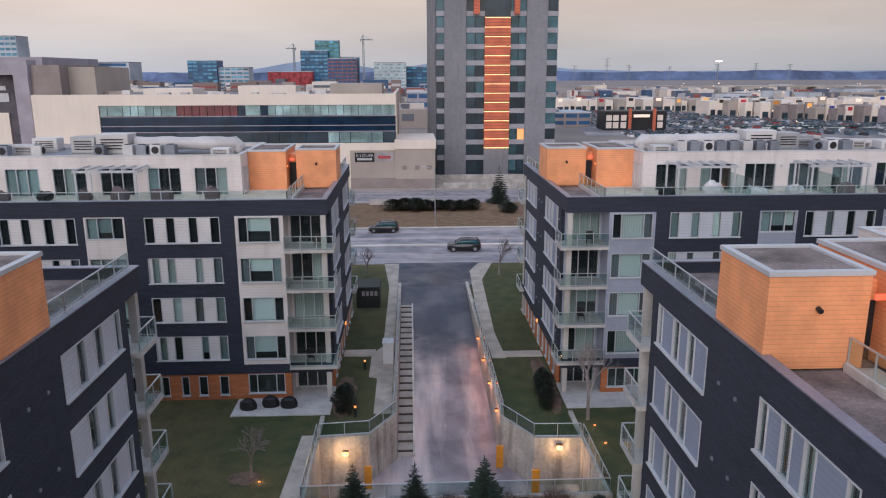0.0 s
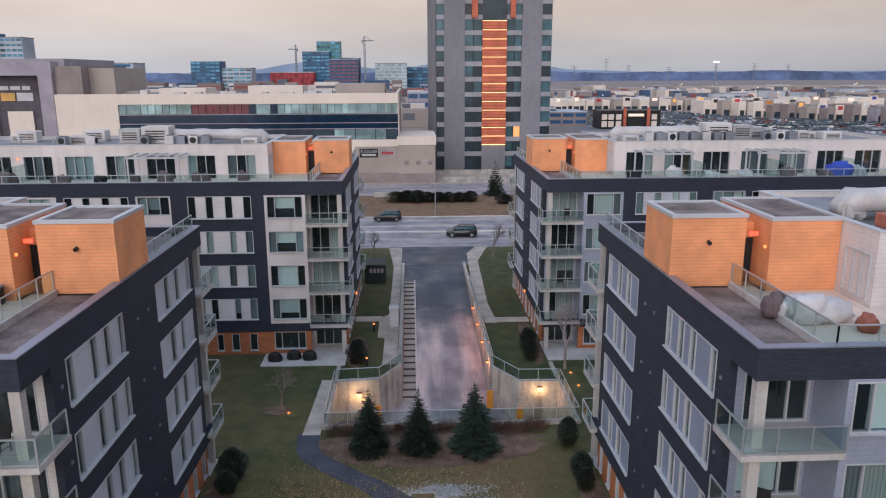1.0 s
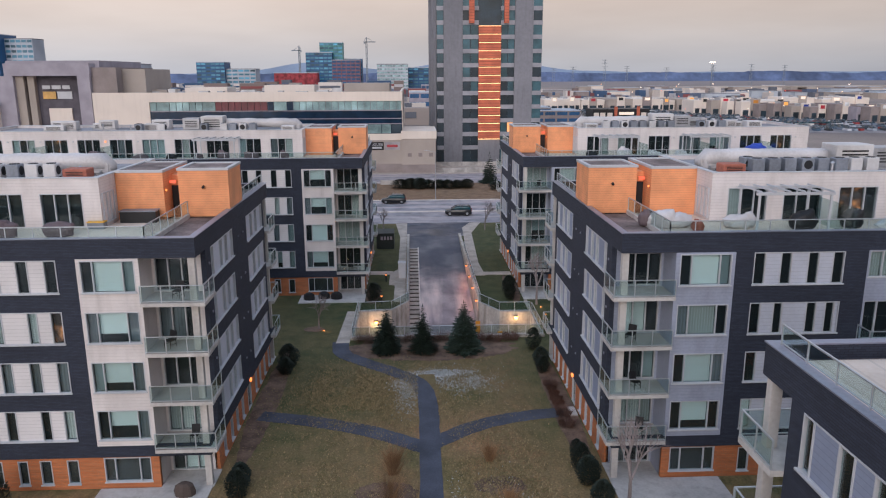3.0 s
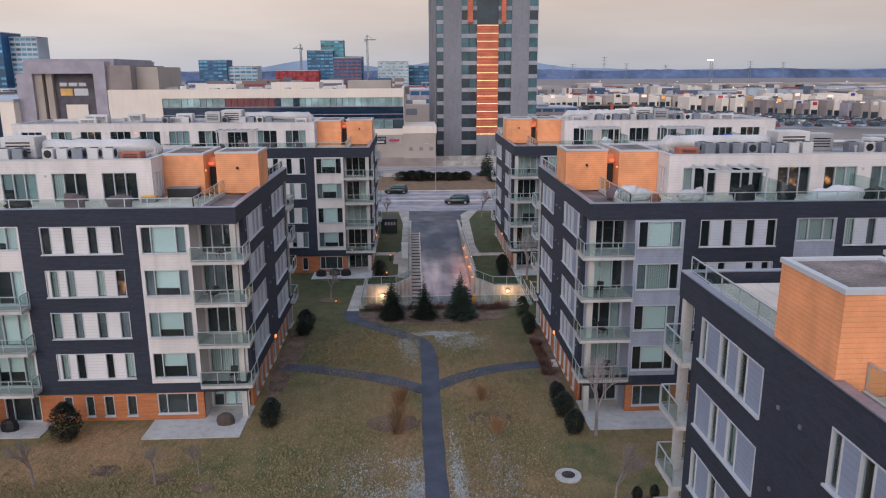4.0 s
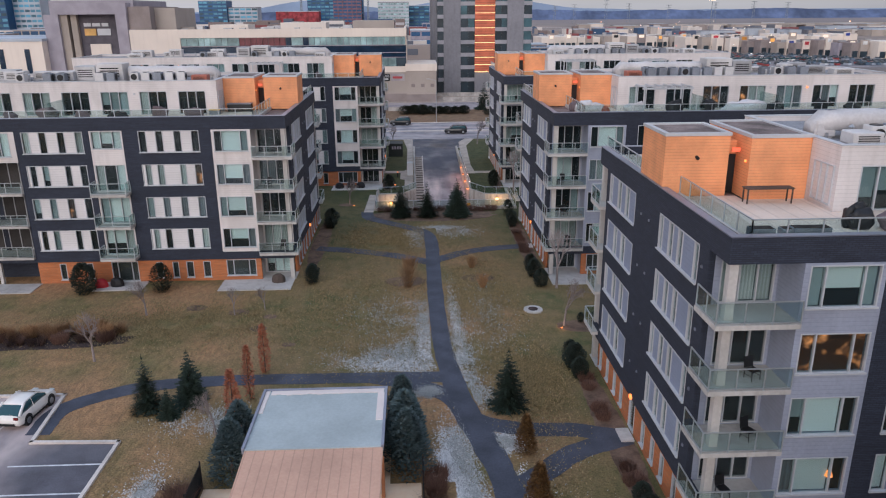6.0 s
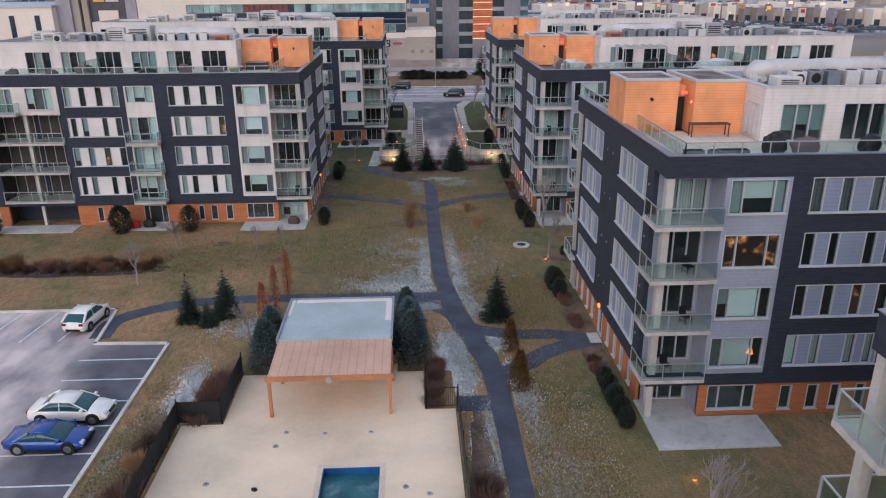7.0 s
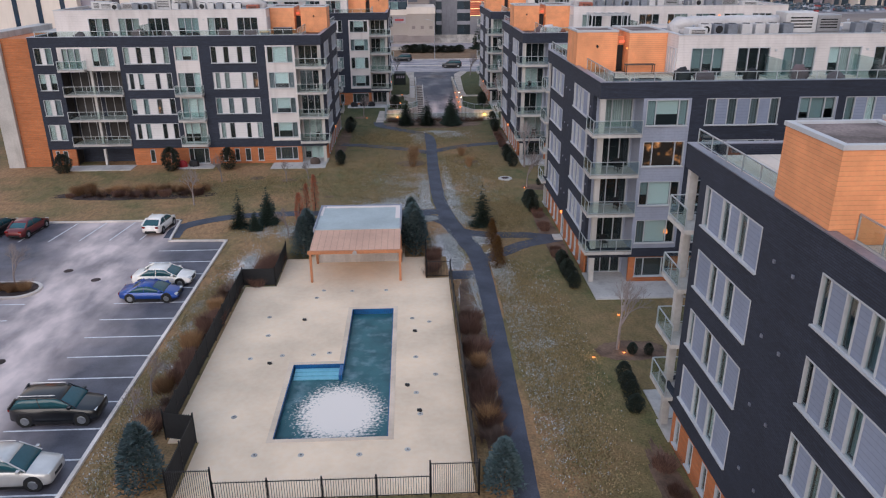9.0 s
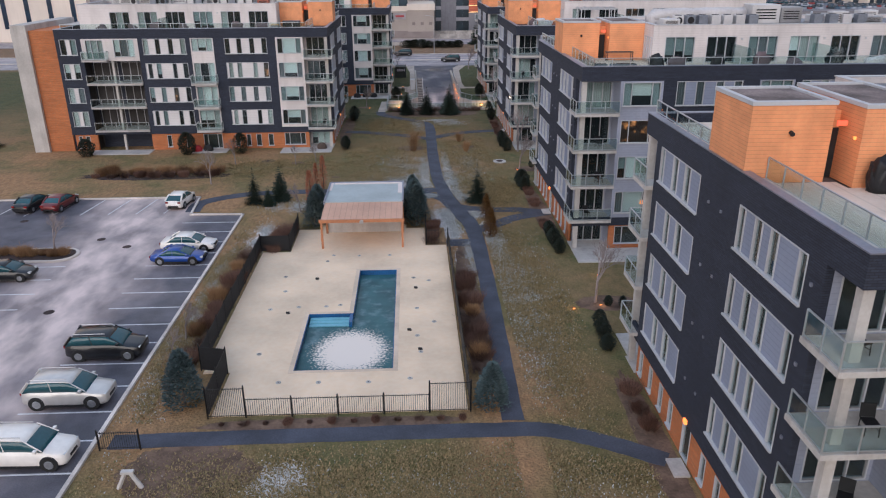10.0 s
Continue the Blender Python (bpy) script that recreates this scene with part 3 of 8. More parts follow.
        for q in ((u0 - 0.05, u1 + 0.05, v0 - 0.05, v0 + 0.2), (u0 - 0.05, u1 + 0.05, v1 - 0.2, v1 + 0.05), (u0 - 0.05, u0 + 0.2, v0 + 0.2, v1 - 0.2), (u1 - 0.2, u1 + 0.05, v0 + 0.2, v1 - 0.2)):
            ub(bm, *q, t - 0.12, t + 0.04)
        part("coping", bm, M_TRIM, h, "white metal coping")
        bm = bmesh.new()
        ub(bm, u0 + 0.2, u1 - 0.2, v0 + 0.2, v1 - 0.2, t - 0.12, t - 0.05)
        part("gravel_cover", bm, M_GRAVEL, h)
        if u0 < 1:
            bm = bmesh.new()
            tube(bm, S.at((u0 + u1) / 2, -v0).to_3d() + Vector((0, 0, 17.2)), S.at((u0 + u1) / 2, -v0 + 0.2).to_3d() + Vector((0, 0, 17.15)), 0.09)
            part("vent_pipe", bm, M_BLACK, h)
    bm = bmesh.new()
    ub(bm, 3.4, 4.1, 9.7, 12.0, ROOF + 0.09, 17.9)
    part("link_wall", bm, M_WOOD, root)
    bm = bmesh.new()
    ub(bm, 3.42, 4.08, 9.62, 9.695, ROOF + 0.09, 17.2)
    part("roof_door", bm, M_BLACK, root, "dark steel roof door")
    bm = bmesh.new()
    ub(bm, 4.02, 4.095, 8.34, 8.44, 17.0, 17.12)
    part("wall_lamp", bm, M_LAMP, root, "glowing warm wall lamp")
    bm = bmesh.new()
    ub(bm, 3.55, 3.95, 8.86, 8.93, 17.45, 17.65)
    part("exit_sign", bm, M_REDSIGN, root)
    # terrace railings
    railing(root, S, corner, body_l - 0.8, -0.45, ROOF + 0.09, 1.1)
    railing(root, E, 0.45, 8.85, -corner, ROOF + 0.09, 1.1)
    bm = bmesh.new()
    ub(bm, corner - 0.12, corner + 0.06, 0.5, 8.85, ROOF + 0.001, ROOF + 0.3)
    part("terrace_kerb", bm, M_SLAB, root, "pale terrace upstand")
    railing(root, E, 12.7, DEPTH - 0.45, -0.3, PAR + 0.05, 0.75)
    a = 14.0
    while a < body_l - 6:
        if rnd.random() < 0.7:
            sc = piece("privacy_screen", E, 0.6, 5.3, -a, -a - 0.03, ROOF + 0.1, ROOF + 1.75, M_RAIL, root, "frosted glass terrace screen")
        a += 7.3
    if end_cap:
        bm = bmesh.new()
        ub(bm, body_l, body_l + 3.1, 0.0, 8.0, 0, 15.5)
        part("brick_strip", bm, M_ORANGE, root, "tall orange brick strip")
        bm = bmesh.new()
        ub(bm, body_l + 3.1, L, -0.5, 14.0, 0, 16.2)
        ub(bm, body_l, body_l + 3.1, 8.0, DEPTH, 0, 15.5)
        part("end_wall", bm, M_SLAB, root, "pale end wall")
    return root


def balcony(root, wall, a0, a1, d0, d1, z, rail_to=None, sides=True):
    bm = bmesh.new()
    wall.box(bm, a0, a1, d0, d1, z - 0.22, z)
    b = part("balcony", bm, M_SLAB, root, "pale concrete balcony")
    railing(b, wall, a0 + 0.03, a1 - 0.03, d1 - 0.05, z)
    if sides:
        for a in (a0 + 0.04, a1 - 0.04):
            sw = Wall(*wall.at(a, 0), tuple(wall.n), tuple(wall.r))
            railing(b, sw, max(d0, 0.02), d1 - 0.08, 0, z, posts=1)
    return b


CHAIRS = []


def patio_set(wall, a, d, z):
    """A small chair on a balcony; the first is built, the rest are copies."""
    p = wall.at(a, d)
    if not CHAIRS:
        root = thing("balcony_chair", (0, 0, 0), "dark slender chair on a balcony", "chair", "balcony chairs")
        bm = bmesh.new()
        bx(bm, -0.25, 0.25, -0.25, 0.25, 0.41, 0.46)
        bmesh.ops.bevel(bm, geom=bm.edges[:], offset=0.015, segments=1, affect="EDGES")
        part("seat", bm, M_BLACK, root)
        bm = bmesh.new()
        v = bx(bm, -0.25, 0.25, 0.24, 0.28, 0.461, 0.95)
        for q in v[4:]:
            q.co.y += 0.08
        part("backrest", bm, M_BLACK, root)
        for x in (-0.23, 0.23):
            bm = bmesh.new()
            for y0, y1 in ((-0.24, -0.21), (0.24, 0.21)):
                tube(bm, (x, y0, 0.0), (x, y1, 0.41), 0.02, seg=5)
            tube(bm, (x, -0.22, 0.2), (x, 0.22, 0.2), 0.015, seg=5)
            part("leg_frame", bm, M_BLACK, root)
        root.location = (p.x, p.y, z)
        CHAIRS.append(root)
    else:
        copy_thing(CHAIRS[0], pose(p.x, p.y, z, 0, 0, rnd.uniform(-40, 40)))


# ---- apartment blocks ----
apartment("apartment_block_west", -13.1, -1, 13.3, 39.4, M_PANEL_L, M_WHITE, "charcoal brick apartment block with pale siding bays and orange roof heads", end_cap=True, lit=0.04)
apartment("apartment_block_north_west", -6.2, -1, 53.2, 46.0, M_PANEL_L, M_WHITE, "charcoal brick apartment block beside the driveway", lit=0.03)
apartment("apartment_block_east", 11.2, 1, 12.9, 36.0, M_PANEL_M, M_GREY, "charcoal brick apartment block with blue-grey siding bays", lit=0.02)
apartment("apartment_block_south_east", 11.2, 1, -25.8, 36.0, M_PANEL_R, M_GREY, "charcoal brick apartment block with lamp-lit windows", corner=1.0, lit=0.04, lit_bays=(2,))
apartment("apartment_block_south", 10.8, 1, -65.7, 36.0, M_PANEL_R, M_GREY, "charcoal brick apartment block facing the pool", corner=1.0, lit=0.03)
apartment("apartment_block_north_east", 11.5, 1, 53.0, 36.0, M_PANEL_M, M_GREY, "charcoal brick apartment block near the road", lit=0.02)

# ---- ground ----
def ground_mat():
    m, n, l, p = node_mat("winter_lawn")
    g = n.new("ShaderNodeNewGeometry")
    pos = g.outputs["Position"]
    s = n.new("ShaderNodeSeparateXYZ")
    l.new(pos, s.inputs[0])
    a = noise_fac(n, l, pos, 0.11, 6, 0.42, 0.58)
    b = noise_fac(n, l, pos, 0.7, 6)
    c = noise_fac(n, l, pos, 7.0, 5, 0.3, 0.7)
    col = mixrgb(n, l, "MIX", a, (0.35, 0.195, 0.098), (0.150, 0.128, 0.050))
    mp = n.new("ShaderNodeMapping")
    mp.inputs["Scale"].default_value = (1.0, 0.45, 1.0)
    l.new(pos, mp.inputs[0])
    tuft = noise_fac(n, l, mp.outputs[0], 2.6, 8, 0.38, 0.62)
    col = mixrgb(n, l, "OVERLAY", 0.45, col, mixrgb(n, l, "MIX", tuft, (0.26, 0.27, 0.25), (0.72, 0.70, 0.66)))
    # turf stays greener away from the trodden middle
    off = math_node(n, l, "ABSOLUTE", math_node(n, l, "SUBTRACT", s.outputs["X"], 1.5))
    edge = n.new("ShaderNodeMapRange")
    edge.inputs[1].default_value, edge.inputs[2].default_value = 3.5, 9.0
    l.new(math_node(n, l, "ADD", off, math_node(n, l, "MULTIPLY", b, 4.0)), edge.inputs[0])
    near = n.new("ShaderNodeMapRange")
    near.inputs[1].default_value, near.inputs[2].default_value = 19, 13
    l.new(off, near.inputs[0])
    col = mixrgb(n, l, "MIX", math_node(n, l, "MULTIPLY", math_node(n, l, "MULTIPLY", edge.outputs[0], near.outputs[0]), 0.6), col, (0.066, 0.092, 0.032))
    col = mixrgb(n, l, "MIX", math_node(n, l, "MULTIPLY", b, 0.35), col, (0.37, 0.225, 0.12))
    col = mixrgb(n, l, "OVERLAY", 0.5, col, mixrgb(n, l, "MIX", c, (0.22, 0.22, 0.22), (0.78, 0.78, 0.78)))
    # greener turf in the strips by the ramp, also darkened for the shade there
    gr = n.new("ShaderNodeMapRange")
    gr.inputs[1].default_value, gr.inputs[2].default_value = 12, 46
    l.new(s.outputs["Y"], gr.inputs[0])
    turf = mixrgb(n, l, "MIX", b, (0.024, 0.044, 0.013), (0.055, 0.068, 0.022))
    g2 = n.new("ShaderNodeMapRange")
    g2.inputs[1].default_value, g2.inputs[2].default_value = 98, 90
    l.new(s.outputs["Y"], g2.inputs[0])
    col = mixrgb(n, l, "MIX", math_node(n, l, "MULTIPLY", math_node(n, l, "MULTIPLY", gr.outputs[0], g2.outputs[0]), 0.82), col, turf)
    verge = n.new("ShaderNodeMapRange")
    verge.inputs[1].default_value, verge.inputs[2].default_value = 96, 112
    l.new(s.outputs["Y"], verge.inputs[0])
    col = mixrgb(n, l, "MIX", math_node(n, l, "MULTIPLY", verge.outputs[0], 0.85), col, mixrgb(n, l, "MIX", b, (0.17, 0.095, 0.06), (0.27, 0.165, 0.10)))
    # beyond the site: grey-brown built-up land
    far = n.new("ShaderNodeMapRange")
    far.inputs[1].default_value, far.inputs[2].default_value = 165, 200
    l.new(s.outputs["Y"], far.inputs[0])
    d = noise_fac(n, l, pos, 0.012, 6)
    e = noise_fac(n, l, pos, 0.003, 5)
    city = mixrgb(n, l, "MIX", d, (0.21, 0.17, 0.155), (0.44, 0.34, 0.28))
    city = mixrgb(n, l, "MIX", math_node(n, l, "MULTIPLY", e, 0.6), city, (0.12, 0.12, 0.13))
    col = mixrgb(n, l, "MIX", far.outputs[0], col, city)
    # far land eases to one brown-pink tone near the horizon
    hz = n.new("ShaderNodeMapRange")
    hz.inputs[1].default_value, hz.inputs[2].default_value = 1000, 1900
    l.new(s.outputs["Y"], hz.inputs[0])
    col = mixrgb(n, l, "MIX", hz.outputs[0], col, (0.25, 0.21, 0.205))
    l.new(col, p.inputs["Base Color"])
    p.inputs["Roughness"].default_value = 0.95
    bu = n.new("ShaderNodeBump")
    bu.inputs["Strength"].default_value = 0.6
    bu.inputs["Distance"].default_value = 0.08
    l.new(c, bu.inputs["Height"])
    l.new(bu.outputs[0], p.inputs["Normal"])
    return m


def asphalt_mat(name, base, snow=0.0, wet=0.0, snow_scale=0.12, axis=(1.0, 1.0, 1.0), lane=None, damp=None):
    """Asphalt with frost streaks and damp patches."""
    m, n, l, p = node_mat(name)
    g = n.new("ShaderNodeNewGeometry")
    pos = g.outputs["Position"]
    f = noise_fac(n, l, pos, 0.5, 6)
    k = noise_fac(n, l, pos, 14.0, 3)
    col = mixrgb(n, l, "MIX", f, tuple(c * 0.75 for c in base), tuple(c * 1.3 for c in base))
    col = mixrgb(n, l, "OVERLAY", 0.3, col, mixrgb(n, l, "MIX", k, (0.25, 0.25, 0.25), (0.75, 0.75, 0.75)))
    rough = 0.8
    if snow:
        mp = n.new("ShaderNodeMapping")
        mp.inputs["Scale"].default_value = axis
        mp.inputs["Rotation"].default_value = (0, 0, 0.25)
        l.new(pos, mp.inputs[0])
        q = noise_fac(n, l, mp.outputs[0], snow_scale, 8, 0.46, 0.66)
        if lane is not None:
            # frost swept thickest along the driving lane, with wandering edges
            sx = n.new("ShaderNodeSeparateXYZ")
            l.new(pos, sx.inputs[0])
            wob = noise_fac(n, l, pos, 0.14, 6, 0.2, 0.8)
            off = math_node(n, l, "ABSOLUTE", math_node(n, l, "ADD", math_node(n, l, "SUBTRACT", sx.outputs["X"], lane), math_node(n, l, "MULTIPLY_ADD", wob, 5.0)))
            mr2 = n.new("ShaderNodeMapRange")
            mr2.inputs[1].default_value, mr2.inputs[2].default_value = 7.2, 2.2
            l.new(off, mr2.inputs[0])
            streak = noise_fac(n, l, mp.outputs[0], 0.45, 9, 0.36, 0.62)
            q = math_node(n, l, "MULTIPLY", mr2.outputs[0], math_node(n, l, "ADD", math_node(n, l, "MULTIPLY", streak, 0.7), 0.3))
        col = mixrgb(n, l, "MIX", math_node(n, l, "MULTIPLY", q, snow), col, (0.74, 0.60, 0.57))
    if damp is not None:
        sy = n.new("ShaderNodeSeparateXYZ")
        l.new(pos, sy.inputs[0])
        dn = noise_fac(n, l, pos, 0.3, 6, 0.25, 0.75)
        dm = n.new("ShaderNodeMapRange")
        dm.inputs[1].default_value, dm.inputs[2].default_value = damp
        l.new(math_node(n, l, "ADD", sy.outputs["Y"], math_node(n, l, "MULTIPLY", dn, 12.0)), dm.inputs[0])
        col = mixrgb(n, l, "MIX", math_node(n, l, "MULTIPLY", dm.outputs[0], 0.9), col, (0.055, 0.06, 0.082))
    l.new(col, p.inputs["Base Color"])
    if wet:
        w = noise_fac(n, l, pos, 0.16, 4, 0.42, 0.6)
        mr = n.new("ShaderNodeMapRange")
        mr.inputs[3].default_value, mr.inputs[4].default_value = 0.75, 0.75 - wet
        l.new(w, mr.inputs[0])
        l.new(mr.outputs[0], p.inputs["Roughness"])
    else:
        p.inputs["Roughness"].default_value = rough
    b = n.new("ShaderNodeBump")
    b.inputs["Strength"].default_value = 0.25
    b.inputs["Distance"].default_value = 0.01
    l.new(k, b.inputs["Height"])
    l.new(b.outputs[0], p.inputs["Normal"])
    return m


M_GROUND = ground_mat()
M_PATH = asphalt_mat("path_asphalt", (0.058, 0.064, 0.088))
M_LOT = asphalt_mat("car_park_asphalt", (0.10, 0.095, 0.115), 1.0, 0.3, 0.10, (1.0, 0.45, 1.0), -26.5)
M_ROAD = asphalt_mat("road_asphalt", (0.255, 0.24, 0.26), 0.5, 0.2, 0.25, (0.25, 1.6, 1))
M_RAMP = asphalt_mat("ramp_asphalt", (0.25, 0.215, 0.235), 0.9, 0.45, 0.35, (1.3, 0.16, 1), None, (66.0, 78.0))
M_APRON = asphalt_mat("damp_apron_asphalt", (0.055, 0.06, 0.08), 0.15, 0.45)
M_WALK = surface("pavement_concrete", (0.47, 0.40, 0.345), 0.85, var=0.14, big=0.6)
M_LINE = surface("stall_paint", (0.70, 0.70, 0.72), 0.7, var=0.1, big=2)
M_KERB = surface("kerb_concrete", (0.70, 0.62, 0.57), 0.85, var=0.15)

PIT = (-6.5, 11.4, 38.7, 49.6)
RAMP = (-1.3, 6.3, 49.6, 84.0)
SPLAY_W = [(-6.5, 46.2), (-3.1, 46.5), (-1.3, 49.6)]
SPLAY_E = [(11.4, 45.4), (8.2, 45.5), (6.3, 48.8)]
DROP = -3.3


def slab(name, pts, z0, z1, material, label, category, kind="structure"):
    bm = bmesh.new()
    prism(bm, pts, z0, z1)
    return tagged(part(name, bm, material), label, category, kind=kind)


def rect(x0, x1, y0, y1):
    return [(x0, y0), (x1, y0), (x1, y1), (x0, y1)]


bm = bmesh.new()
xs = [-4000, -400, -120, -10.3, -7.05, PIT[0], -3.85, RAMP[0], RAMP[1], PIT[1], 120, 400, 4000]
ysb = [-1500, -300, -110, -45.4, -37.3, -29.5, PIT[2], PIT[3], RAMP[3], 170, 400, 1200, 4800]
gv = {(i, j): bm.verts.new((x, y, 0)) for i, x in enumerate(xs) for j, y in enumerate(ysb)}
for i in range(len(xs) - 1):
    for j in range(len(ysb) - 1):
        xm, ym = (xs[i] + xs[i + 1]) / 2, (ysb[j] + ysb[j + 1]) / 2
        if (PIT[0] < xm < PIT[1] and PIT[2] < ym < PIT[3]) or (RAMP[0] < xm < RAMP[1] and RAMP[2] < ym < RAMP[3]):
            continue
        if (-10.3 < xm < -3.85 and -45.4 < ym < -37.3) or (-7.05 < xm < -3.85 and -37.3 < ym < -29.5):
            continue
        bm.faces.new((gv[i, j], gv[i + 1, j], gv[i + 1, j + 1], gv[i, j + 1]))
tagged(part("ground", bm, M_GROUND), "brown and green winter lawn running out to flat land", "ground", kind="structure")


def ribbon(name, pts, width, z, material, label, category, step=8, jitter=0.0):
    """A smooth strip of paving through the given points."""
    q = []
    ext = [Vector(pts[0]) * 2 - Vector(pts[1]), *[Vector(p) for p in pts], Vector(pts[-1]) * 2 - Vector(pts[-2])]
    for i in range(1, len(ext) - 2):
        p0, p1, p2, p3 = ext[i - 1:i + 3]
        for k in range(step):
            t = k / step
            q.append(0.5 * (2 * p1 + (p2 - p0) * t + (2 * p0 - 5 * p1 + 4 * p2 - p3) * t * t + (3 * p1 - p0 - 3 * p2 + p3) * t ** 3))
    q.append(ext[-2])
    bm = bmesh.new()
    rows = []
    for i, p in enumerate(q):
        d = (q[min(i + 1, len(q) - 1)] - q[max(i - 1, 0)]).normalized()
        w = width if isinstance(width, float) else width[min(i // step, len(width) - 1)] + (width[min(i // step + 1, len(width) - 1)] - width[min(i // step, len(width) - 1)]) * (i % step) / step
        nrm = Vector((-d.y, d.x)) * w / 2
        a, b = p + nrm * (1 + rnd.uniform(-jitter, jitter)), p - nrm * (1 + rnd.uniform(-jitter, jitter))
        rows.append([bm.verts.new((a.x, a.y, z)), bm.verts.new((b.x, b.y, z)), bm.verts.new((b.x, b.y, -0.02)), bm.verts.new((a.x, a.y, -0.02))])
    for a, b in zip(rows, rows[1:]):
        for i, j in ((0, 1), (1, 2), (3, 0)):
            bm.faces.new((a[i], b[i], b[j], a[j]))
    bmesh.ops.recalc_face_normals(bm, faces=bm.faces)
    return tagged(part(name, bm, material), label, category, kind="structure")


PL = "dark asphalt garden path through the lawn"
ribbon("garden_path", [(-7.7, 38.0), (-7.2, 35.0), (-5.0, 32.7), (-2.6, 30.6), (-0.5, 28.2), (0.2, 24.5), (0.2, 18.5), (0.15, 7.3), (0.35, -2), (0.7, -6.5), (1.4, -12.0), (2.5, -16.5), (3.1, -20.6), (3.2, -30.4), (3.05, -40.0), (2.75, -51.0)], (1.5, 1.5, 1.5, 1.5, 1.5, 1.5, 1.45, 1.42, 1.42, 1.5, 1.75, 1.75, 1.45, 1.25, 1.22, 1.25), 0.03, M_PATH, PL, "path", jitter=0.05)
ribbon("garden_path", [(-12.2, 22.8), (-8.5, 21.8), (-4.0, 20.0), (0.0, 17.4)], 1.5, 0.026, M_PATH, PL, "path", jitter=0.05)
ribbon("garden_path", [(10.9, 22.4), (7.0, 21.8), (3.5, 20.4), (0.4, 18.0)], 1.5, 0.022, M_PATH, PL, "path", jitter=0.05)
ribbon("garden_path", [(0.6, -7.4), (-8.0, -7.2), (-16.0, -7.2), (-21.0, -8.0), (-24.6, -10.5), (-24.8, -13.6)], 1.5, 0.024, M_PATH, PL, "path", jitter=0.05)
ribbon("garden_path", [(-4.5, -7.4), (-1.5, -8.6), (0.6, -10.4), (2.0, -13.2), (4.8, -14.4), (8.0, -14.7), (10.9, -15.7)], 1.5, 0.020, M_PATH, PL, "path", jitter=0.05)
ribbon("garden_path", [(3.2, -20.6), (5.0, -19.2), (7.6, -17.0), (10.9, -15.7)], 1.5, 0.018, M_PATH, PL, "path", jitter=0.05)
ribbon("garden_path", [(-18.7, -51.9), (-8.0, -51.8), (1.8, -51.8), (4.6, -52.0), (7.4, -53.2), (10.1, -54.8)], 1.25, 0.022, M_PATH, PL, "path", jitter=0.05)
ribbon("garden_path", [(3.2, -23.6), (0.4, -23.6)], 1.7, 0.016, M_PATH, PL, "path")

# roads to the north
slab("road_boulevard", rect(-500, 500, 94.0, 117.0), -0.3, 0.02, M_ROAD, "grey two-way road with frost streaks", "road")
slab("road_median", rect(-500, 500, 104.2, 105.1), 0.0, 0.14, M_KERB, "narrow concrete median", "median")
slab("road_far", rect(-500, 500, 141.0, 157.0), -0.3, 0.02, M_ROAD, "grey road before the tall tower", "road")
slab("kerb_north", rect(-500, 500, 117.0, 117.3), -0.2, 0.15, M_KERB, "concrete kerb along the road", "kerb")
slab("pavement_far", rect(-500, 500, 157.0, 178.0), -0.2, 0.12, M_WALK, "grey paved forecourt", "pavement")
slab("apron", [(-2.2, 83.8), (7.2, 83.8), (7.4, 90.0), (9.5, 94.4), (-3.6, 94.4), (-2.4, 90.0)], -0.2, 0.035, M_APRON, "damp dark asphalt apron of the driveway", "driveway")
slab("pavement_east", [(7.0, 60.6), (8.2, 60.6), (7.9, 67.0), (8.5, 86.0), (10.6, 94.0), (8.8, 94.0), (7.3, 90), (6.7, 72)], -0.1, 0.05, M_WALK, "concrete pavement along the ramp", "pavement")
slab("pavement_west", [(-1.7, 50.2), (-1.7, 94.0), (-3.6, 94.0), (-2.7, 83), (-2.75, 64), (-3.7, 62), (-3.7, 57), (-3.0, 56.7), (-3.0, 50.2)], -0.1, 0.05, M_WALK, "concrete pavement along the ramp", "pavement")
slab("pavement_cross_west", rect(-6.2, -3.4, 61.6, 63.2), -0.1, 0.055, M_WALK, "short concrete path to the entrance", "pavement")
slab("pavement_cross_east", rect(7.6, 11.5, 60.8, 62.2), -0.1, 0.058, M_WALK, "short concrete path to the entrance", "pavement")
slab("pavement_pit", [(-8.1, 37.6), (-6.85, 37.6), (-6.85, 47.0), (-7.8, 47.0)], -0.1, 0.05, M_WALK, "concrete walk beside the sunken court", "pavement")

# sunken ramp and court
bm = bmesh.new()
v = [bm.verts.new(c) for c in ((RAMP[0], RAMP[3], 0.03), (RAMP[1], RAMP[3], 0.03), (RAMP[1], RAMP[2], DROP), (RAMP[0], RAMP[2], DROP))]
bm.faces.new(v[::-1])
b2 = [bm.verts.new(c) for c in ((PIT[0], PIT[2], DROP), (PIT[1], PIT[2], DROP), (PIT[1], PIT[3], DROP), (PIT[0], PIT[3], DROP))]
bm.faces.new(b2)
bmesh.ops.recalc_face_normals(bm, faces=bm.faces)
tagged(part("ramp", bm, M_RAMP), "sloping asphalt garage ramp with frost and tyre marks", "ramp", kind="structure")
M_FORM = surface("formed_concrete", (0.50, 0.45, 0.40), 0.85, var=0.16, big=0.5, fine=4, stain=0.9)
bm = bmesh.new()
bx(bm, RAMP[0] - 0.35, RAMP[0], RAMP[2] + 0.0, RAMP[3], DROP - 0.2, 0.35)
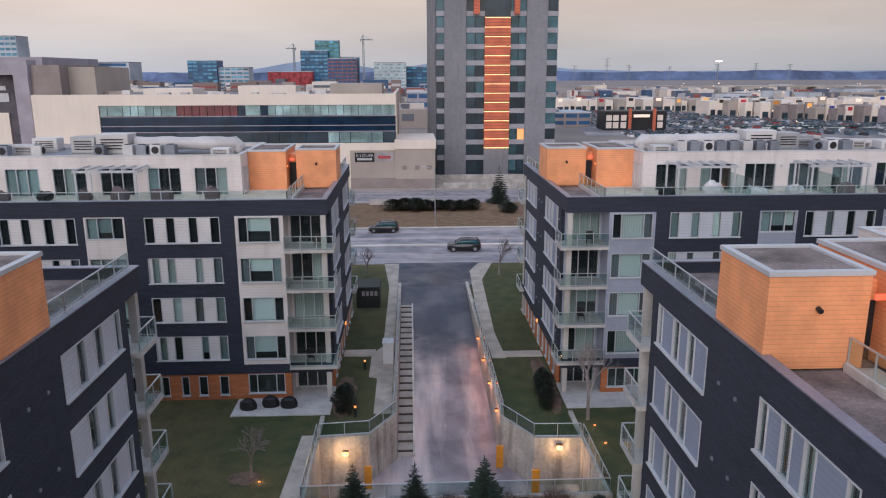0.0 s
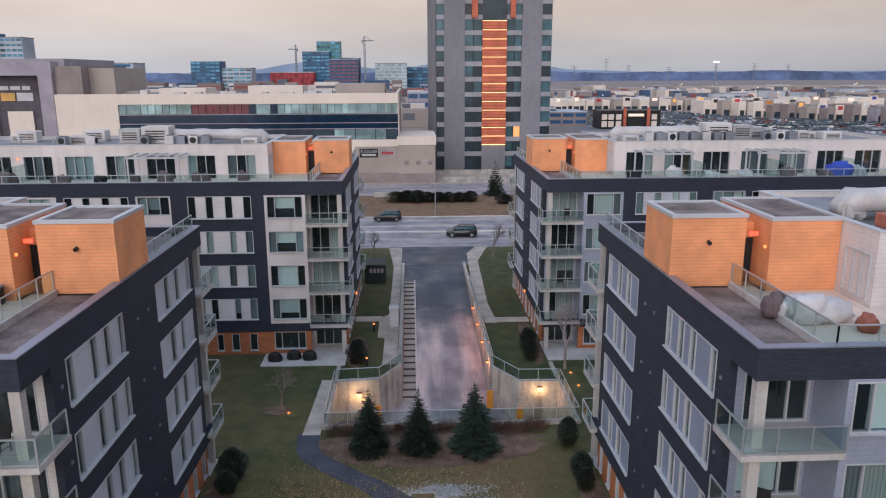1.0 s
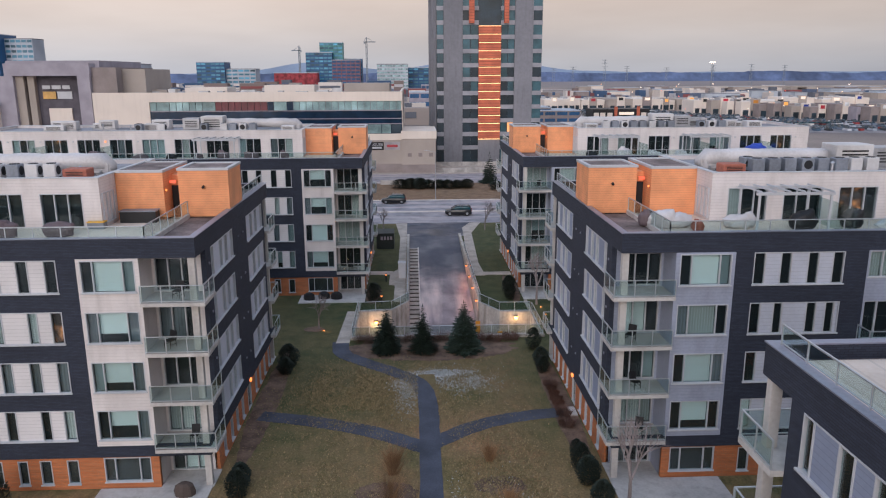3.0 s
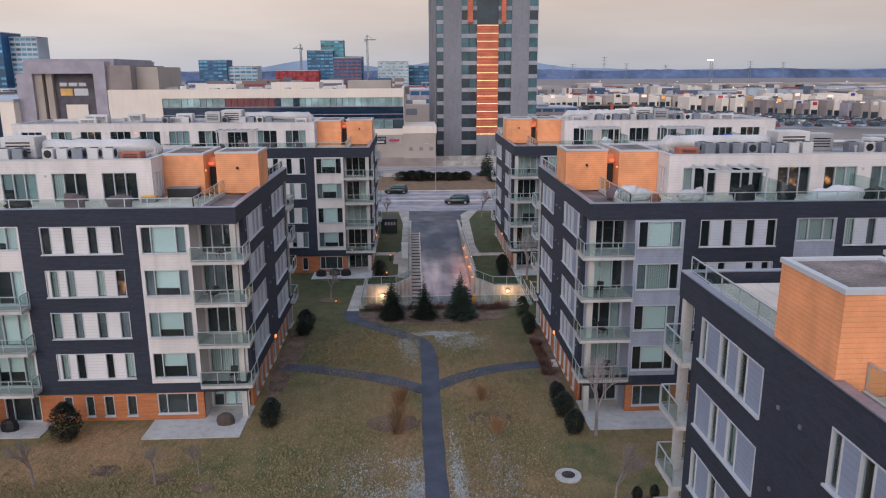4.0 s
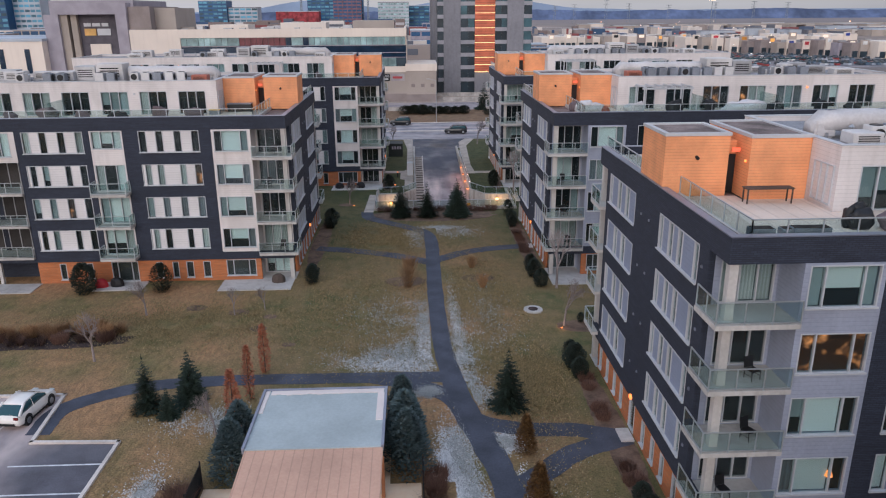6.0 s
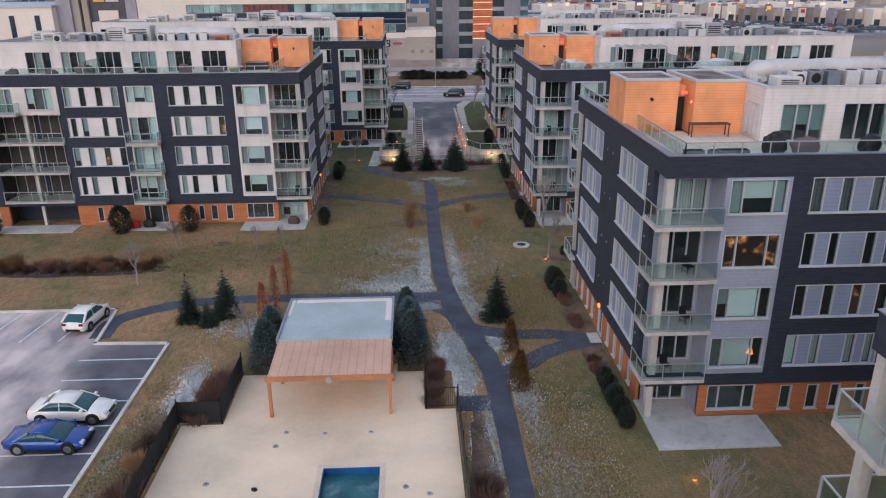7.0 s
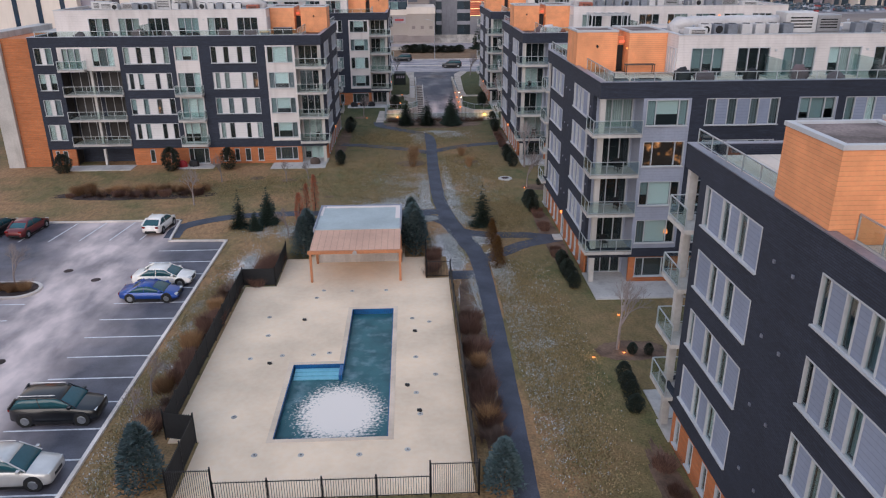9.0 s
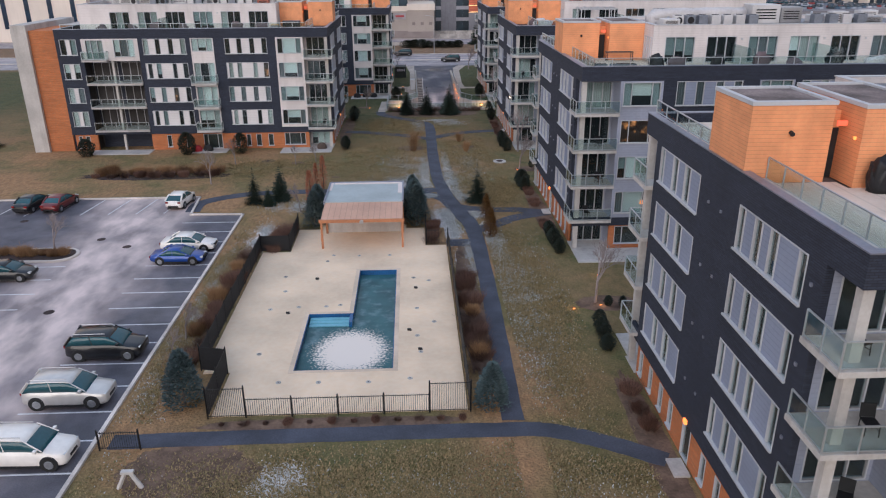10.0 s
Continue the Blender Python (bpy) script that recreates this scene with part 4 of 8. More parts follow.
bx(bm, RAMP[1], RAMP[1] + 0.35, RAMP[2], RAMP[3], DROP - 0.2, 0.35)
bx(bm, PIT[0] - 0.3, PIT[0], PIT[2], PIT[3], DROP - 0.2, 0.25)
bx(bm, PIT[1], PIT[1] + 0.3, PIT[2], PIT[3], DROP - 0.2, 0.25)
bx(bm, PIT[0] - 0.3, PIT[1] + 0.3, PIT[2] - 0.3, PIT[2], DROP - 0.2, 0.25)
for run, back in ((SPLAY_W, (-0.12, 0.3)), (SPLAY_E, (0.12, 0.3))):
    for a, b in zip(run, run[1:]):
        prism(bm, [a, b, (b[0] + back[0], b[1] + back[1]), (a[0] + back[0], a[1] + back[1])], DROP - 0.2, 0.25)
tagged(part("retaining_wall", bm, M_FORM), "stained board-formed concrete retaining walls of the ramp", "retaining wall", kind="structure")

slab("lawn_corner_west", [(SPLAY_W[0][0], SPLAY_W[0][1] + 0.3), (SPLAY_W[1][0] - 0.1, SPLAY_W[1][1] + 0.3), (-1.66, 49.6), (-6.5, 49.6)], -3.0, 0.004, M_GROUND, "green turf beside the sunken court", "lawn")
slab("lawn_corner_east", [(SPLAY_E[0][0], SPLAY_E[0][1] + 0.3), (SPLAY_E[1][0] + 0.1, SPLAY_E[1][1] + 0.3), (6.66, 48.9), (6.66, 49.6), (11.4, 49.6)], -3.0, 0.004, M_GROUND, "green turf beside the sunken court", "lawn")

# car park
slab("car_park", [(-70, -80), (-19.5, -80), (-19.5, -14.7), (-24.7, -14.5), (-25.3, -8.7), (-70, -8.7)], -0.2, 0.012, M_LOT, "dark car park asphalt with pale frost swirls", "car park")
bm = bmesh.new()
for a, b in (((-19.5, -80), (-19.5, -14.7)), ((-19.5, -14.7), (-24.7, -14.5)), ((-24.7, -14.5), (-25.3, -8.7)), ((-25.3, -8.7), (-70, -8.7))):
    a, b = Vector(a), Vector(b)
    d = (b - a).normalized()
    nn = Vector((-d.y, d.x)) * 0.11
    prism(bm, [tuple(a + nn - d * 0.1), tuple(b + nn + d * 0.1), tuple(b - nn + d * 0.1), tuple(a - nn - d * 0.1)], -0.1, 0.15)
tagged(part("kerb", bm, M_KERB), "pale concrete kerb round the car park", "kerb", kind="structure")
# pool terrace
DECK = [(-15.6, -44.7), (-13.95, -45.1), (-13.95, -49.85), (0.35, -49.85), (0.35, -24.2), (-1.5, -24.2), (-1.5, -19.6), (-13.2, -19.6), (-13.2, -25.2), (-15.6, -25.2)]

# ---- the town beyond the road ----
M_TOWER = surface("grey_precast", (0.235, 0.235, 0.265), 0.8, var=0.1, big=0.06, fine=1.5, stain=0.25)
M_TGLASS = surface("dark_tower_glazing", (0.018, 0.036, 0.052), 0.3, 0.0, var=0.2, per_object=0.4)
M_BGLASS = surface("pale_blue_glazing", (0.06, 0.22, 0.32), 0.35, var=0.2, big=0.05, per_object=0.75)
M_LITWIN = glow_mat("lit_office_window", (0.9, 0.42, 0.16), 0.6)
M_LED = glow_mat("amber_light_line", (1.0, 0.62, 0.30), 1.6)
M_TORANGE = surface("orange_tower_panel", (0.62, 0.15, 0.08), 0.55, var=0.12, lines=0.75, line_dark=0.6)
M_CREAM = surface("cream_stucco", (0.80, 0.70, 0.62), 0.8, var=0.05, big=0.1, stain=0.1)
M_BEIGE = surface("beige_block", (0.42, 0.36, 0.32), 0.85, var=0.08, big=0.1)
M_TAUPE = surface("taupe_block", (0.30, 0.25, 0.24), 0.85, var=0.08)
M_MAUVE = surface("mauve_concrete", (0.36, 0.33, 0.38), 0.8, var=0.08)
M_NAVY = surface("navy_glass_band", (0.008, 0.028, 0.062), 0.12, var=0.2)
M_TEALG = surface("teal_glazing", (0.30, 0.45, 0.46), 0.2, var=0.25, big=0.3, per_object=0.3)
M_FARB = surface("far_blue_glass", (0.012, 0.085, 0.21), 0.5, var=0.25, big=0.03)
M_FARW = surface("far_pale_wall", (0.46, 0.50, 0.56), 0.8, var=0.15, big=0.03)
M_FARR = surface("far_red_wall", (0.34, 0.05, 0.06), 0.8, var=0.35, big=0.2)
# Haze over the far hills and woods is mixed into their blue.
M_HILL = surface("hazed_hill", (0.24, 0.30, 0.40), 1.0, var=0.1, big=0.004)
M_WOODS = surface("hazed_woods", (0.115, 0.155, 0.27), 1.0, var=0.25, big=0.01, fine=0.06)
M_CRANE = surface("crane_steel", (0.22, 0.25, 0.28), 0.6)


def tower():
    """The tall slab with an orange lit spine."""
    T = 58.0
    root = thing("office_tower", (21, 192, 0), "tall grey concrete tower with an orange lit central spine", "tower")
    S = Wall(6.4, 180.0, (1, 0), (0, -1))
    bm = bmesh.new()
    prism(bm, [(6.4, 180.6), (35.4, 180.6), (36.0, 206), (5.1, 206)], 0, T)
    part("core", bm, M_TGLASS, root, "dark glazed tower core")
    for a0, a1 in ((1.9, 7.1), (21.4, 26.4)):
        piece("pier", S, a0, a1, -0.55, 0.25, 0, T, M_TOWER, root, "grey precast concrete pier")
    piece("entrance_wall", S, 11.5, 17.6, -0.55, 0.0, 0, 6.6, M_TOWER, root)
    # sky mirrored in the upper windows is put into this teal pane colour
    sky_pane = surface("sky_toned_tower_glazing", (0.045, 0.115, 0.145), 0.3, var=0.2, per_object=0.35)
    pale = surface("pale_spandrel", (0.33, 0.33, 0.37), 0.6, var=0.1)
    piece("roof_band", S, -0.1, 29.1, -0.55, 0.1, T - 1, T + 0.5, M_TOWER, root)
    for k in range(5):
        bm = bmesh.new()
        bx(bm, 5.9 - k * 0.28, 6.35 - k * 0.28, 183 + k * 5, 186 + k * 5, 0, T)
        part("side_pier", bm, M_TOWER, root)
    z, k = 0.6, 0
    while z < T - 3.5:
        for a0, a1, nb in ((0.05, 1.9, 1), (7.1, 9.2, 1), (9.35, 11.4, 1), (17.7, 19.5, 1), (19.6, 21.4, 1), (26.4, 29.0, 1)):
            lit = rnd.random() < 0.025
            m = M_LITWIN if lit else (sky_pane if rnd.random() < (0.85 if z > 26 else 0.12) else M_TGLASS)
            piece("window", S, a0 + 0.1, a1 - 0.1, -0.5, -0.3, z + 0.55, z + 3.15, m, root)
        for a0, a1 in ((0.0, 1.9), (7.1, 11.5), (17.6, 21.4), (26.4, 29.0)):
            piece("spandrel", S, a0, a1, -0.55, -0.05, z + 3.15, z + 4.3, pale, root)
        z += 3.75
        k += 1
    for k in range(14):
        z = 6.75 + k * 2.18
        piece("orange_panel", S, 11.5, 17.6, -0.5, 0.3, z + 0.15, z + 2.17, M_TORANGE, root, "orange slatted panel")
    for k in range(15):
        piece("light_line", S, 11.5, 17.6, -0.2, 0.4, 6.6 + k * 2.18, 6.74 + k * 2.18, M_LED, root, "glowing amber light line")
    bm = bmesh.new()
    S.box(bm, 8.8, 10.2, -0.5, 1.2, 37.9, 45)
    S.box(bm, 18.4, 19.6, -0.5, 1.2, 37.9, 45)
    S.box(bm, 8.8, 19.6, -0.5, 1.2, 45, 46)
    part("crown_frame", bm, M_TORANGE, root, "orange projecting crown frame")


tower()


def cinema():
    maroon = surface("maroon_glazing", (0.15, 0.03, 0.04), 0.4, var=0.2)
    root = thing("shopping_hall", (-40, 190, 0), "long cream hall with a dark glazed band", "commercial building")
    S = Wall(-79.0, 160.0, (1, 0), (0, -1))
    bm = bmesh.new()
    clad(S, bm, 0, 76.0, 0, 20.3, [(13.6, 75.9, 9.9, 18.0)], -0.6, 0, True)
    bx(bm, -79.0, -78.4, 160.6, 215, 0, 20.3)
    bx(bm, -3.6, -3.0, 160.6, 215, 0, 20.3)
    part("facade", bm, M_CREAM, root, "cream stucco facade", weld=True)
    bm = bmesh.new()
    bx(bm, -78.4, -3.6, 161.0, 215, 0, 19.4)
    part("roof", bm, M_MEMB, root, "grey flat roof")
    bm = bmesh.new()
    S.box(bm, 13.6, 75.9, -0.6, -0.35, 9.9, 15.7)
    part("navy_band", bm, M_NAVY, root, "dark navy glass band")
    bm = bmesh.new()
    for z in (12.3, 13.6, 15.6):
        S.box(bm, 13.6, 75.9, -0.5, -0.15, z, z + 0.16)
    part("louvre", bm, M_MAUVE, root)
    a = 13.7
    while a < 75:
        w = rnd.choice((1.6, 1.6, 3.2))
        w = min(w, 75.8 - a)
        m = maroon if 29 < a < 41 else (M_NAVY if 39 < a < 48 and rnd.random() < 0.7 else M_TEALG)
        piece("pane", S, a, a + w - 0.12, -0.5, -0.3, 15.85, 17.95, m, root)
        a += w
    for a in range(1, 14, 4):
        piece("wall_panel", S, 6.2 + 0.0, 13.2, 0.002, 0.06, 8.0 + a * 0.5, 9.9 + a * 0.5, M_CREAM, root) if a < 12 else None
    a = 13.8
    while a < 75.4:
        w = min(rnd.choice((2.4, 3.4, 4.6)), 75.8 - a)
        m = M_LITWIN if a > 71.5 and rnd.random() < 0.6 else (M_TEALG if 61 < a < 71 else M_TGLASS)
        piece("pane", S, a, a + w - 0.14, -0.34, -0.28, 10.0, 12.2, m, root)
        a += w
    for x0, x1, y0, y1, z1, m in ((-60, -49, 172, 182, 21.3, M_CREAM), (-42, -28, 186, 196, 21.6, M_CREAM), (-20, -7, 190, 204, 22.0, M_BEIGE), (-72, -64, 170, 176, 20.8, M_BEIGE)):
        bm = bmesh.new()
        bx(bm, x0, x1, y0, y1, 19.4, z1)
        part("roof_box", bm, m, root)
    for i in range(14):
        bm = bmesh.new()
        x, y = rnd.uniform(-76, -8), rnd.uniform(163, 170)
        bx(bm, x, x + rnd.uniform(1.2, 3), y, y + 2, 19.4, 19.4 + rnd.uniform(0.8, 1.8))
        part("roof_unit", bm, M_METAL, root)
    # low annexe
    r2 = thing("service_annexe", (0, 165, 0), "low beige block annexe beside the hall", "commercial building")
    bm = bmesh.new()
    bx(bm, -13.0, -3.2, 159.2, 159.9, 0, 8.3)
    bx(bm, -3.2, 5.3, 158.6, 176, 0, 8.7)
    part("block_wall", bm, M_BEIGE, r2, "beige block wall")
    bm = bmesh.new()
    bx(bm, -3.4, 5.5, 158.4, 176.2, 8.7, 10.6)
    part("cream_fascia", bm, M_CREAM, r2)
    A = Wall(-13.0, 159.2, (1, 0), (0, -1))
    bm = bmesh.new()
    A.box(bm, 0.0, 9.9, 0, 0.1, 0.0, 2.4)
    A.box(bm, 9.8, 18.3, 0.6, 0.7, 0.0, 2.2)
    part("dark_plinth", bm, M_TAUPE, r2)
    for a in (11.2, 13.9, 16.6):
        piece("vent", A, a, a + 1.0, 0.6, 0.66, 4.2, 5.1, M_TAUPE, r2)
    # letting sign
    sg = thing("letting_sign", (-10, 159, 6), "black and red letting sign on the annexe", "sign")
    piece("sign_board", A, 1.0, 5.2, 0.0, 0.12, 5.9, 7.9, M_BLACK, sg)
    piece("logo_board", A, 5.4, 9.3, 0.0, 0.12, 5.9, 7.9, surface("grey_sign_face", (0.35, 0.32, 0.33), 0.6), sg)
    piece("red_swash", A, 6.0, 8.7, 0.12, 0.16, 6.6, 7.2, M_FARR, sg)
    piece("text_bar", A, 1.5, 4.7, 0.12, 0.15, 6.25, 6.7, M_TRIM, sg)
    cu = bpy.data.curves.new("lettering", "FONT")
    cu.body = "À LOUER"
    cu.size, cu.extrude, cu.align_x = 0.95, 0.02, "CENTER"
    cu.materials.append(M_TRIM)
    tx = new("lettering", cu)
    tx.parent = sg
    tx.location = Vector((-13 + 3.1, 159.2 - 0.14, 6.95)) - ORIG[sg.name]
    tx.rotation_euler = (radians(90), 0, 0)


cinema()


def block(name, x0, x1, y0, y1, z1, m, label, category="building", strips=0, glass=None, group="", bays=0):
    root = thing(name, ((x0 + x1) / 2, (y0 + y1) / 2, 0), label, category, group)
    bm = bmesh.new()
    bx(bm, x0, x1, y0, y1, 0, z1)
    part("wall", bm, m, root)
    bm = bmesh.new()
    bx(bm, x0 - 0.2, x1 + 0.2, y0 - 0.2, y1 + 0.2, z1, z1 + min(0.8, z1 * 0.04))
    part("roof_edge", bm, M_FARW if m is not M_FARW else M_MEMB, root)
    S = Wall(x0, y0, (1, 0), (0, -1))
    if strips:
        h = z1 / strips
        for k in range(strips):
            n = bays or 1
            w = (x1 - x0) / n
            for b in range(n):
                piece("window", S, b * w + w * 0.08, (b + 1) * w - w * 0.08, 0.02, 0.12, (k + 0.35) * h, (k + 0.85) * h, glass, root)
    return root


# mall entrance block with its tall frame
mall = thing("mall_entrance", (-82, 175, 0), "mauve and taupe mall block with a tall portal frame", "commercial building")
bm = bmesh.new()
bx(bm, -79.55, -73.5, 162.2, 189, 0, 26.4)
part("brown_volume", bm, M_TAUPE, mall)
bm = bmesh.new()
bx(bm, -73.49, -67.8, 166, 186, 0, 26.0)
part("end_volume", bm, M_BEIGE, mall)
bm = bmesh.new()
bx(bm, -104, -80.5, 170, 200, 0, 28.2)
part("dark_roof_volume", bm, M_MAUVE, mall)
bm = bmesh.new()
P = Wall(-100.0, 161.0, (1, 0), (0, -1))
P.box(bm, 0, 20.5, -4, 0, 24.4, 27.4)
P.box(bm, 17.4, 20.4, -4, 0, 0, 24.4)
P.box(bm, -2, 2.0, -4, 0, 0, 24.4)
part("portal_frame", bm, M_MAUVE, mall, "pale mauve portal frame")
bm = bmesh.new()
P.box(bm, 6.2, 17.4, -4.4, -3, 0, 24.4)
part("portal_back", bm, surface("dark_mauve_wall", (0.10, 0.09, 0.11), 0.8), mall)
bm = bmesh.new()
P.box(bm, 2.0, 4.0, -3.5, -1.0, 0, 24.4)
P.box(bm, 4.6, 6.2, -3.5, -1.6, 0, 24.4)
part("portal_fin", bm, M_BEIGE, mall)
bm = bmesh.new()
for a, b, z in ((7.5, 9.4, 21.2), (9.8, 12.0, 21.2), (12.4, 14.2, 21.2)):
    P.box(bm, a, b, -3, -2.7, z, z + 0.9)
part("logo_bar", bm, M_TRIM, mall)
piece("logo_bar", P, 7.5, 10.6, -3, -2.7, 18.8, 20.6, surface("gold_sign", (0.7, 0.4, 0.12), 0.5), mall)
piece("logo_bar", P, 11.0, 14.6, -3, -2.7, 18.8, 20.6, M_TRIM, mall)
piece("poster", P, 8.6, 14.2, -3, -2.5, 9.0, 16.5, M_CREAM, mall)
hall = block("white_hall", -190, -102, 158, 200, 17.5, M_CREAM, "long cream hall with dark slit windows", "commercial building")
S2 = Wall(-190, 158, (1, 0), (0, -1))
for k in range(12):
    piece("slit_window", S2, 6 + k * 7, 7.4 + k * 7, 0, 0.12, 4, 15.5, M_NAVY, hall)

# skyline
block("far_office", -260, -226, 900, 930, 39, M_FARB, "blue glazed office block on the skyline", "office building", 9, M_BGLASS, "skyline", 6)
block("far_office", -226, -190, 905, 930, 31, M_FARW, "pale office block on the skyline", "office building", 7, M_BGLASS, "skyline", 5)
block("far_office", -360, -320, 880, 920, 37, M_FARW, "white banded office block on the skyline", "office building", 6, M_FARB, "skyline", 1)
block("far_office", -466, -418, 760, 800, 65, M_FARB, "dark blue office tower on the skyline", "office building", 12, M_BGLASS, "skyline", 8)
block("far_office", -418, -390, 775, 800, 61, M_FARW, "pale blue office tower on the skyline", "office building", 12, M_BGLASS, "skyline", 5)
block("far_tower", -128, -96, 900, 925, 50, M_FARB, "glass tower under construction on the skyline", "tower", 12, M_BGLASS, "skyline", 6)
block("far_tower", -112, -84, 910, 930, 62, surface("teal_construction_wrap", (0.06, 0.22, 0.22), 0.5), "teal wrapped tower under construction", "tower", 14, M_BGLASS, "skyline", 5)
block("far_tower", -96, -62, 895, 909, 41, surface("plum_brick", (0.20, 0.11, 0.14), 0.8), "plum brick tower on the skyline", "tower", 10, M_FARB, "skyline", 6)
block("far_tower", -84, -62, 930, 950, 43, M_FARB, "dark glass tower on the skyline", "tower", 10, M_BGLASS, "skyline", 4)
block("far_office", -42, -4, 900, 930, 36, M_FARW, "white and teal speckled office block", "office building", 9, M_TEALG, "skyline", 12)
block("far_office", -4, 22, 930, 950, 32, M_FARB, "blue glass office block on the skyline", "office building", 8, M_BGLASS, "skyline", 4)
block("far_hall", -160, -110, 860, 880, 26, M_FARR, "red low hall on the skyline", "commercial building")
for k in range(46):
    x, y = rnd.uniform(-420, 60), rnd.uniform(260, 860)
    w, d, h = rnd.uniform(14, 46), rnd.uniform(12, 30), rnd.uniform(5, 13)
    block("low_building", x, x + w, y, y + d, h, rnd.choice((M_FARW, M_BEIGE, M_CREAM, M_TAUPE, M_MAUVE)), "low flat-roofed town building", "building", 2, M_FARB, "low town buildings", 4)


def crane(x, y, h, arm, sgn):
    root = thing("tower_crane", (x, y, 0), "slender tower crane against the sky", "crane")
    bm = bmesh.new()
    for i in (-0.8, 0.8):
        for j in (-0.8, 0.8):
            bx(bm, x + i - 0.35, x + i + 0.35, y + j - 0.35, y + j + 0.35, 0, h)
    for k in range(int(h / 2.5)):
        tube(bm, (x - 0.8, y - 0.8, k * 2.5), (x + 0.8, y - 0.8, k * 2.5 + 2.5), 0.22, seg=4)
    part("mast", bm, M_CRANE, root)
    bm = bmesh.new()
    bx(bm, x - sgn * arm * 0.3, x + sgn * arm, y - 0.6, y + 0.6, h, h + 1.2)
    tube(bm, (x, y, h + 6), (x + sgn * arm * 0.7, y, h + 1), 0.25, seg=4)
    tube(bm, (x, y, h + 6), (x - sgn * arm * 0.28, y, h + 1), 0.25, seg=4)
    bx(bm, x - 0.6, x + 0.6, y - 0.6, y + 0.6, h, h + 6)
    part("jib", bm, M_CRANE, root)
    bm = bmesh.new()
    bx(bm, x - sgn * arm * 0.3, x - sgn * arm * 0.18, y - 1, y + 1, h - 1.6, h)
    part("counterweight", bm, M_CRANE, root)


crane(-134, 890, 52, 9, -1)
crane(-54, 900, 62, 11, 1)

# retail park to the east of the tower
SIGNS = [surface("sign_face", c, 0.5) for c in ((0.5, 0.03, 0.05), (0.02, 0.05, 0.3), (0.7, 0.7, 0.7), (0.02, 0.02, 0.02), (0.75, 0.3, 0.05))] + [glow_mat("lit_sign", (0.9, 0.75, 0.62), 0.5), glow_mat("amber_sign", (0.9, 0.42, 0.1), 0.4)]


def store(x0, x1, y0, y1, h, m, sign):
    root = thing("retail_store", ((x0 + x1) / 2, (y0 + y1) / 2, 0), "flat-roofed retail store with a raised sign panel", "store", "stores of the retail park")
    S = Wall(x0, y0, (1, 0), (0, -1))
    W = Wall(x0, y0, (0, 1), (-1, 0))
    w = x1 - x0
    bm = bmesh.new()
    bx(bm, x0, x1, y0, y1, 0, h)
    part("wall", bm, m, root)
    bm = bmesh.new()
    S.box(bm, w * 0.34, w * 0.66, -0.5, 0.8, 0, h + 1.5)
    part("sign_pylon", bm, rnd.choice((M_CREAM, M_TAUPE, M_BEIGE, M_CREAM)), root)
    piece("sign_panel", S, w * 0.41, w * 0.59, 0.8, 1.0, h - 0.9, h + 0.9, sign, root)
    piece("shop_window", S, w * 0.08, w * 0.28, 0, 0.15, 0.4, 3.6, M_TGLASS, root)
    piece("shop_window", S, w * 0.36, w * 0.64, 0.8, 0.9, 0.2, 3.4, M_TGLASS, root)
    piece("shop_window", S, w * 0.72, w * 0.92, 0, 0.15, 0.4, 3.6, M_TGLASS, root)
    for k in range(2):
        bm = bmesh.new()
        a, b = rnd.uniform(x0 + 1, x1 - 4), rnd.uniform(y0 + 2, y1 - 4)
        bx(bm, a, a + rnd.uniform(1.5, 3), b, b + 2, h, h + rnd.uniform(0.8, 1.6))
        part("roof_unit", bm, M_METAL, root)


x, y = 88.0, 470.0
while x < 300:
    w = rnd.uniform(12, 24)
    store(x, x + w - 0.5, y + rnd.uniform(-8, 4), y + 35, rnd.uniform(6, 8.5), rnd.choice((M_CREAM, M_BEIGE, M_CREAM, M_TAUPE)), rnd.choice(SIGNS))
    x += w
for k in range(17):
    t = k / 16
    x, y = 172 + 95 * t + rnd.uniform(-3, 3), 420 - 135 * t
    w = rnd.uniform(11, 18)
    store(x, x + w, y, y + 20, rnd.uniform(6.5, 9.0), rnd.choice((M_CREAM, M_CREAM, M_BEIGE, M_TAUPE, M_MAUVE)), rnd.choice(SIGNS))
for k in range(46):
    x, y = rnd.uniform(110, 560), rnd.uniform(560, 1000)
    if x > 0.2 * y:
        block("far_store", x, x + rnd.uniform(10, 34), y, y + 24, rnd.uniform(5, 8), rnd.choice((M_CREAM, M_FARW, M_BEIGE, M_TAUPE)), "low retail building in the distance", "store", group="far retail buildings")
bs = thing("restaurant", (98, 325, 0), "black and white panelled restaurant with orange fins", "restaurant")
R = Wall(84, 318, (1, 0), (0, -1))
bm = bmesh.new()
R.box(bm, 0, 27, -14, 0, 0, 8.2)
part("wall", bm, M_BLACK, bs)
for a in (0.6, 3.6, 7.0, 23.0):
    piece("white_panel", R, a, a + 2.4, 0, 0.15, 1.0, 3.6, M_CREAM, bs)
    piece("white_panel", R, a, a + 2.4, 0, 0.15, 4.2, 6.6, M_CREAM, bs)
for a in (10.2, 20.8):
    piece("orange_fin", R, a, a + 1.3, 0, 0.8, 0, 9.4, M_TORANGE, bs)
piece("lit_sign", R, 12.5, 19.5, 0, 0.3, 5.6, 6.8, SIGNS[5], bs)

# far land: woods, hill, highway, pylons
bm = bmesh.new()
px = -2600
prev = None
